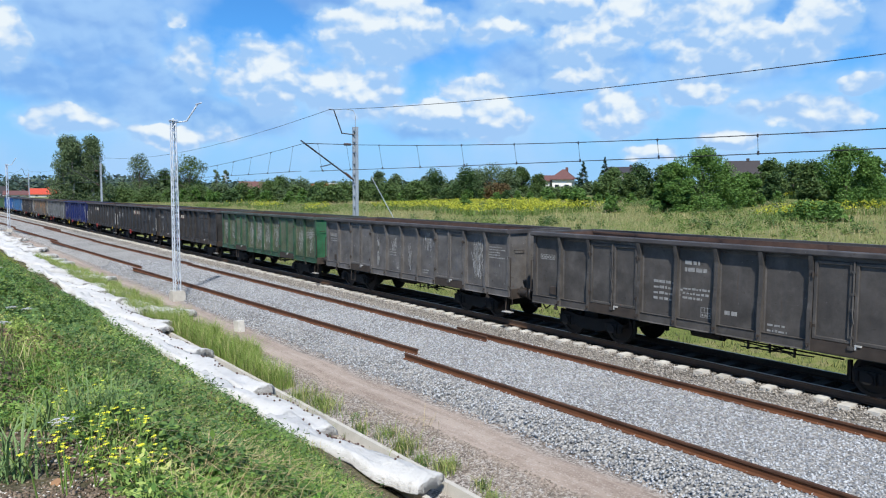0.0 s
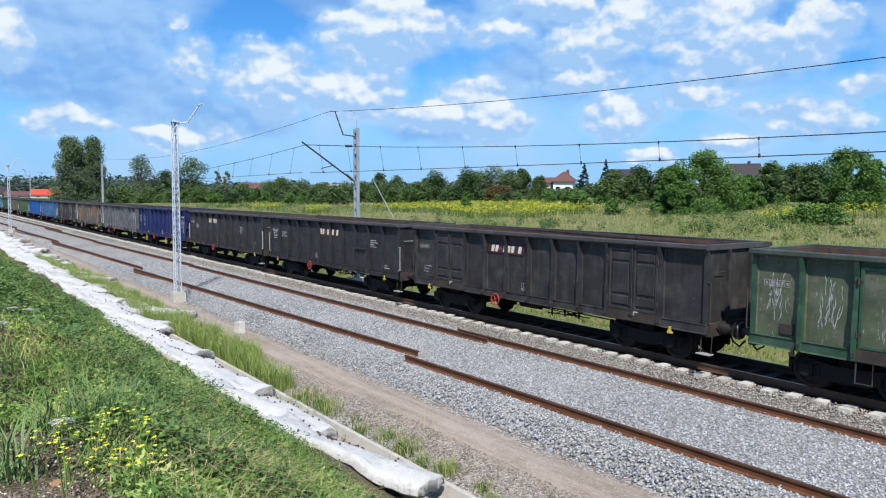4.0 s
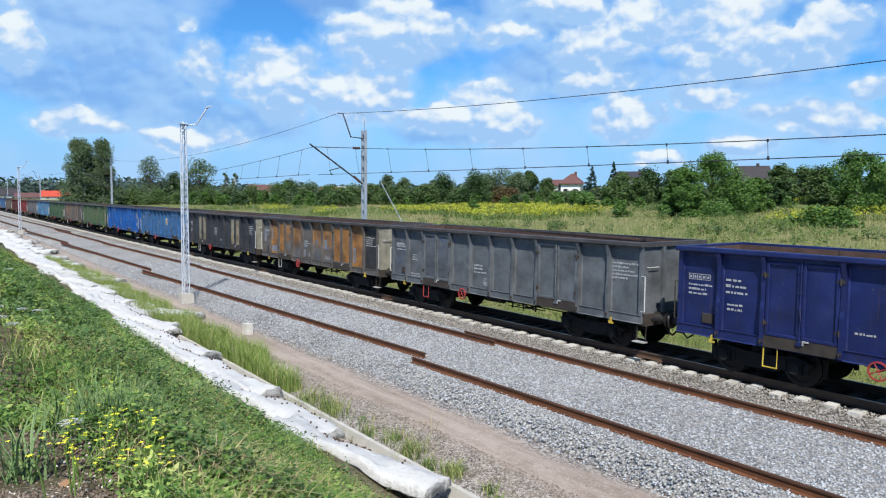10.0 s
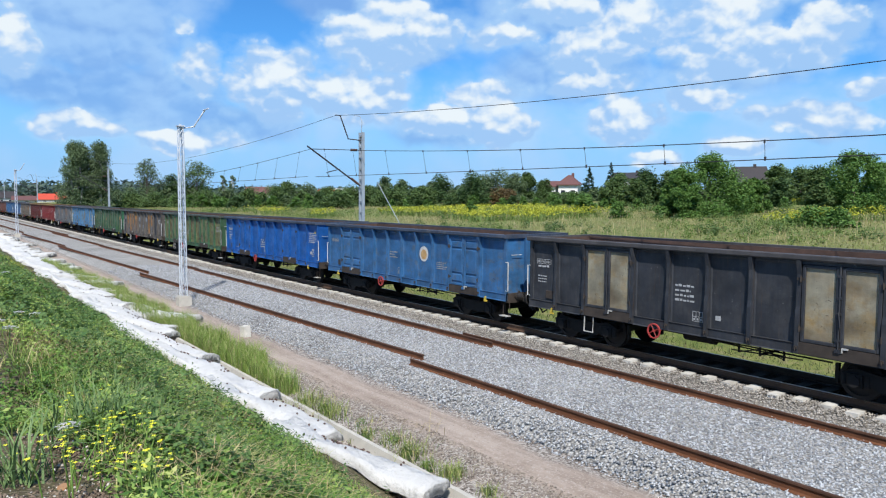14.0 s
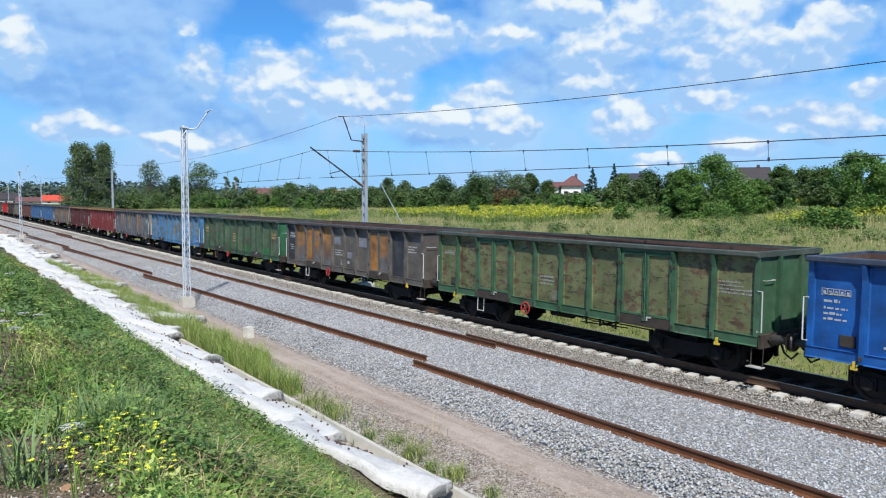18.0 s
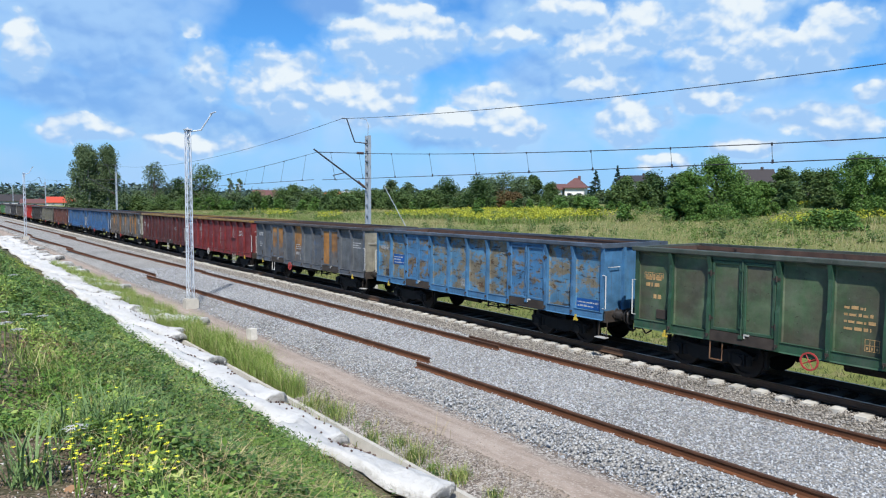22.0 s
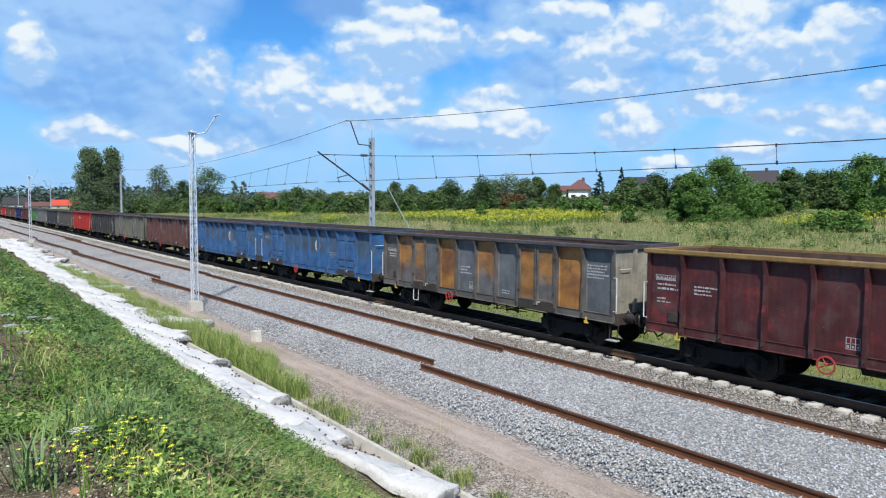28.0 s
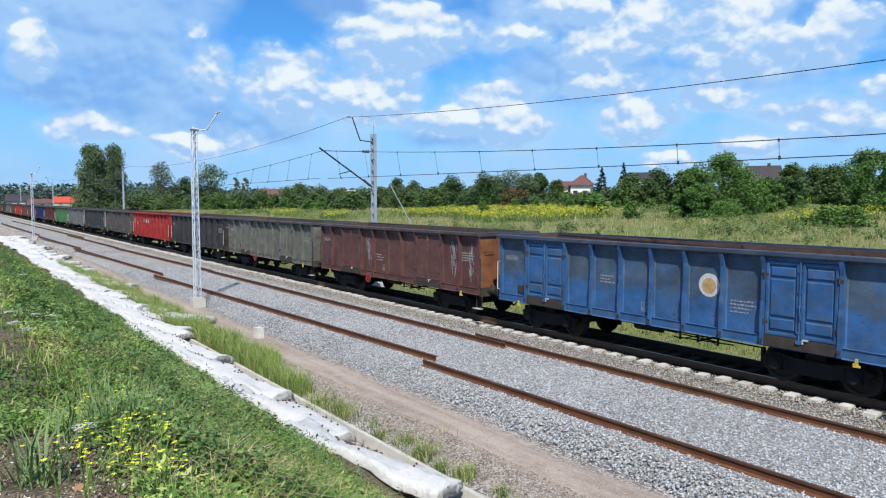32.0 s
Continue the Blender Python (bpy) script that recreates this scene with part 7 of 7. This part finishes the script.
# ---- white sheets over the drain ----
def drape(ax, ay, bx, by, wide, high, seed):
    """A long strip of white sheet arched over the drain, from its upper end a to its lower end b: creased, two-sided, open at the ends."""
    g = np.random.default_rng(seed)
    n, k = 26, 12
    L = math.hypot(bx - ax, by - ay)
    ux, uy = (bx - ax) / L, (by - ay) / L
    u, s = np.append(np.linspace(0, 1, n - 1), 1.0), np.sin(np.linspace(-math.pi / 2, math.pi / 2, k))
    U, S = np.meshgrid(u, s, indexing="ij")
    ph = g.uniform(0, 6, 6)
    wob = 0.09 * np.sin(3.1 * U * L / 2 + ph[0]) + 0.04 * np.sin(7 * U * L / 2 + ph[1])
    W = wide / 2 * (1 + 0.15 * np.sin(5 * U + ph[2]))
    X = ax + ux * L * U - uy * (S * W + wob)
    Y = ay + uy * L * U + ux * (S * W + wob)
    crease = 0.034 * np.abs(np.sin(9 * U + 1.6 * S + ph[3])) + 0.014 * np.sin(37 * U - 3 * S + ph[4]) + 0.020 * np.sin(7 * S + 5 * U + ph[5]) + g.normal(0, 0.004, U.shape)
    frill = 0.05 * np.sin(9 * S * W / 0.4 + 14 * U + ph[1]) * np.clip(1 - U * 4, 0, 1)
    dome = high * np.clip(1 - np.abs(S) ** 3.2, 0, 1) ** 0.42 * (0.75 + 0.25 * np.sin(4 * U + ph[0]) ** 2)
    dome[-1] *= 0.05
    dome[0] *= 0.4
    za, zb = float(land(ax, ay)) + 0.02, max(float(land(bx, by)) + 0.10, -0.68)
    base = np.maximum(za + (zb - za) * U ** 0.8, land(X, Y) + 0.015)
    Z = base + dome + crease + frill
    top = np.stack([X, Y, Z], -1).reshape(-1, 3)
    low = top - np.array([0, 0, 0.018])
    q = [(i * k + j, (i + 1) * k + j, (i + 1) * k + j + 1, i * k + j + 1) for i in range(n - 1) for j in range(k - 1)]
    m = n * k
    f = [r[::-1] for r in q] + [tuple(m + i for i in r) for r in q]
    rim = [i * k for i in range(n)] + [(n - 1) * k + j for j in range(1, k)] + [i * k + k - 1 for i in range(n - 2, -1, -1)] + [j for j in range(k - 2, 0, -1)]
    f += [(a, b, m + b, m + a) for a, b in zip(rim, rim[1:] + rim[:1])]
    sh = Shape()
    sh.add(np.concatenate([top, low]).tolist(), f)
    ob = part("drain_sheet", sh, M_SHEET, smooth=True)
    tagged(ob, "crumpled white geotextile strip over the drain, dotted with snails", "sheet", "white sheets along the drain")
    return ob, (X, Y, Z)


def snail(r=0.025):
    s = Shape()
    ring = [[(r * math.cos(b) * math.cos(a), r * math.cos(b) * math.sin(a), r * 0.9 + r * 0.9 * math.sin(b)) for a in (i * math.tau / 6 for i in range(6))] for b in (-0.7, 0.1, 0.8)]
    s.add([p for q in ring for p in q] + [(0, 0, 1.9 * r)], [(i + 6 * j, (i + 1) % 6 + 6 * j, (i + 1) % 6 + 6 * (j + 1), i + 6 * (j + 1)) for j in (0, 1) for i in range(6)] + [(12 + i, 12 + (i + 1) % 6, 18) for i in range(6)])
    return s


def build_drain():
    g = random.Random(5)
    # the five strips nearest the eye: upper end, lower end, width
    near = ((-13.4, 5.62, -9.55, 6.80, 0.86), (-17.7, 5.55, -12.95, 6.62, 0.78), (-22.2, 5.48, -16.5, 6.80, 0.80), (-27.0, 5.45, -21.6, 7.05, 0.76), (-33.0, 5.75, -26.3, 7.2, 0.80))
    strips = list(near)
    for i in range(46):
        x = -29.5 - 1.75 * i
        y0 = 6.0 + 1.0 * (i % 2) + 0.25 * math.sin(i * 1.7) + 0.010 * i
        y1 = y0 + 1.25 + 0.3 * math.sin(i * 2.3)
        w = 0.62 + 0.20 * abs(math.sin(i * 1.1)) + 0.008 * i
        strips.append((x - 2.4, y0, x + 2.6, y1, w))
    for i, (ax, ay, bx, by, w) in enumerate(strips):
        ob, (X, Y, Z) = drape(ax, ay, bx, by, w, 0.27 if i < 5 else 0.30, 60 + i)
        if i < 14:
            for _ in range(24 if i < 5 else 10):
                a, b = int(g.triangular(2, 23, 14)), g.choice((6, 7, 7, 8, 8, 8, 9))
                part("snail", snail, M_SNAIL, ob, at=pose(X[a, b] + g.uniform(-0.06, 0.06), Y[a, b] + g.uniform(-0.02, 0.02), Z[a, b] - 0.004, 0, 0, g.uniform(0, 360)), key="snail")
    channel = thing("drain_channel", "pale precast concrete drain channel, mostly hidden under sheets", "drain", kind="structure")
    for i in range(24):
        x = -6.0 - i * 1.5
        y = 7.62 if i > 0 else 7.66
        prof = [(-0.42, -0.45), (0.36, -0.45), (0.36, 0.0), (0.26, 0.0), (0.20, -0.28), (-0.24, -0.28), (-0.32, 0.0), (-0.42, 0.0)]
        part("trough", lambda: Shape().prism(prof, -0.745, 0.745), M_CONCRETE, channel, at=pose(x, y - 0.50, -0.72, 0, 0, g.uniform(-0.6, 0.6)), key="trough")


build_drain()


# ---- plants on the bank ----
def tuft(name, label, x, y, n, h, w, spread, lean, mat, seed, cat="grass tuft"):
    g = np.random.default_rng(seed)
    px, py = x + g.normal(0, spread, n), y + g.normal(0, spread, n)
    v = blades(g, px, py, land(px, py) - 0.02, h * g.uniform(0.5, 1.2, n), w * g.uniform(0.6, 1.3, n), lean * g.uniform(0.3, 1.4, n))
    ob = new(name, cloud_mesh(name, v, BLADE, mat))
    return tagged(ob, label, cat, kind="stuff")


tuft("sedge_tuft", "tall blue-green arching grass blades", -5.35, 1.06, 260, 0.42, 0.010, 0.20, 0.70, M_REED, 71)
tuft("sedge_tuft", "long blue-green blades spreading from a tuft", -4.7, 0.42, 60, 0.5, 0.012, 0.10, 1.1, M_REED, 72)
tuft("sedge_tuft", "upright green grass tuft", -7.6, 1.9, 260, 0.42, 0.010, 0.28, 0.6, M_REED, 73)
tuft("straw_tuft", "pale dry straw lying on the bank", -4.75, 1.72, 240, 0.30, 0.008, 0.18, 1.3, M_DRY, 74)
tuft("straw_tuft", "dry straw patch on the slope", -11.5, 3.1, 420, 0.30, 0.010, 0.45, 1.2, M_DRY, 75)
tuft("straw_tuft", "bleached straw lying over the weeds", -6.2, 2.45, 300, 0.32, 0.008, 0.26, 1.5, M_DRY, 76)
tuft("straw_tuft", "bleached straw at the foot of the weeds", -5.3, 2.0, 160, 0.28, 0.007, 0.18, 1.4, M_DRY, 77)
for i, (x, y, n, h, q) in enumerate(((-13.9, 6.95, 200, 0.30, 0.14), (-10.4, 7.85, 240, 0.30, 0.13), (-11.7, 7.75, 260, 0.34, 0.18), (-12.6, 7.9, 160, 0.26, 0.2), (-9.4, 7.9, 110, 0.22, 0.1), (-14.9, 7.6, 240, 0.36, 0.24),
                                 (-16.2, 7.6, 300, 0.42, 0.26), (-13.3, 7.65, 180, 0.24, 0.16), (-11.0, 7.7, 120, 0.20, 0.14), (-15.5, 7.8, 200, 0.3, 0.22), (-8.9, 7.7, 110, 0.22, 0.12), (-14.1, 8.0, 60, 0.2, 0.2))):
    tuft("ditch_tuft", "green grass tuft growing beside the drain", x, y, n, h, 0.011, q, 0.7, M_GRASS, 80 + i)
    mounds("ditch_weed", "small weeds among the tufts beside the drain", M_NETTLE, (x + np.array([-0.12, 0.15]), y + np.array([0.08, -0.05])), 0.10, 0.20, 0.022, 60, 400 + i)
tuft("dead_stalks", "pale dead stalks leaning over the sand", -12.5, 8.6, 14, 0.5, 0.012, 0.25, 1.5, M_DRY, 95)


def flower_patch():
    """Yellow-flowered stalks round the sedge tuft."""
    g = np.random.default_rng(31)
    for i in range(46):
        x, y = -4.55 + g.normal(0, 0.40), 0.84 + g.normal(0, 0.21)
        z = float(land(x, y))
        h = g.uniform(0.12, 0.30)
        t = thing("yellow_wildflower", "small yellow wildflower on a thin green stalk", "flower", "yellow flowers on the bank", at=(x, y, z))
        dx, dy = g.normal(0, 0.05, 2)
        part("stalk", Shape().tube([(0, 0, 0), (dx * 0.4, dy * 0.4, h * 0.55), (dx, dy, h)], 0.004, 4), M_WEED, t)
        for j in range(int(g.integers(1, 5))):
            ox, oy, oz = dx + g.normal(0, 0.03), dy + g.normal(0, 0.03), h + g.normal(0, 0.022)
            s = Shape()
            for p in range(5):
                a = math.tau * p / 5
                r = 0.0115
                s.add([(ox, oy, oz), (ox + r * math.cos(a - 0.45), oy + r * math.sin(a - 0.45), oz + 0.008), (ox + 1.35 * r * math.cos(a), oy + 1.35 * r * math.sin(a), oz + 0.004), (ox + r * math.cos(a + 0.45), oy + r * math.sin(a + 0.45), oz + 0.008)], [(0, 1, 2, 3)])
            part("bloom", s, M_BLOOM, t, "bright yellow petals")


flower_patch()


def white_umbel(x, y, h, seed):
    g = np.random.default_rng(seed)
    t = thing("white_umbel", "flat white wild-carrot flower head", "flower", "white flowers on the bank", at=(x, y, float(land(x, y))))
    part("stalk", Shape().tube([(0, 0, 0), (0.01, 0, h * 0.6), (0.02, 0.01, h)], 0.005, 4), M_WEED, t)
    v = []
    for i in range(70):
        a, r = g.uniform(0, math.tau), 0.075 * math.sqrt(g.random())
        p = np.array([0.02 + r * math.cos(a), 0.01 + r * math.sin(a), h + 0.02 - r * r * 2 + g.normal(0, 0.004)])
        q = 0.011
        v.append([p + (-q, 0, 0), p + (0, -q, 0.003), p + (q, 0, 0), p + (0, q, 0.003)])
    tagged(part_mesh("umbel", np.array(v), M_WHITE, t), "flat white flower head", kind="stuff")


for i, (x, y, h) in enumerate(((-11.3, 1.25, 0.35), (-11.2, 1.05, 0.3), (-8.6, 0.72, 0.3), (-8.5, 0.60, 0.33), (-9.3, 0.62, 0.3), (-13.5, 1.1, 0.4), (-5.1, 0.72, 0.16))):
    white_umbel(x, y, h, 300 + i)

# bare earth, clods and litter in the near corner
M_STONE_P = stone_mat("pale_stone", (0.36, 0.33, 0.28), (0.66, 0.63, 0.57))
M_EARTH = stone_mat("crumbly_earth", (0.10, 0.074, 0.052), (0.235, 0.18, 0.13))
scatter_stones("earth_crumbs", "brown crumbly earth with small stones", M_EARTH, 2600, -5.6, -3.4, 0.0, 0.95, 0.018, land, 33, 1.0)
scatter_stones("pale_pebbles", "small pale stones on bare earth", M_STONE_P, 420, -6.0, -3.8, 0.0, 1.15, 0.015, land, 34, 1.0)
clod = part("clay_clod", lambda: Shape().prism([(-0.04, 0), (0.035, 0), (0.045, 0.015), (0.015, 0.03), (-0.03, 0.025)], -0.03, 0.03), plain("orange_clay", (0.30, 0.17, 0.09), 0.9), at=pose(-4.45, 0.62, float(land(-4.45, 0.62)) - 0.004, 0, 0, 35))
tagged(clod, "flat lump of orange clay on bare earth", "clay")


motions()
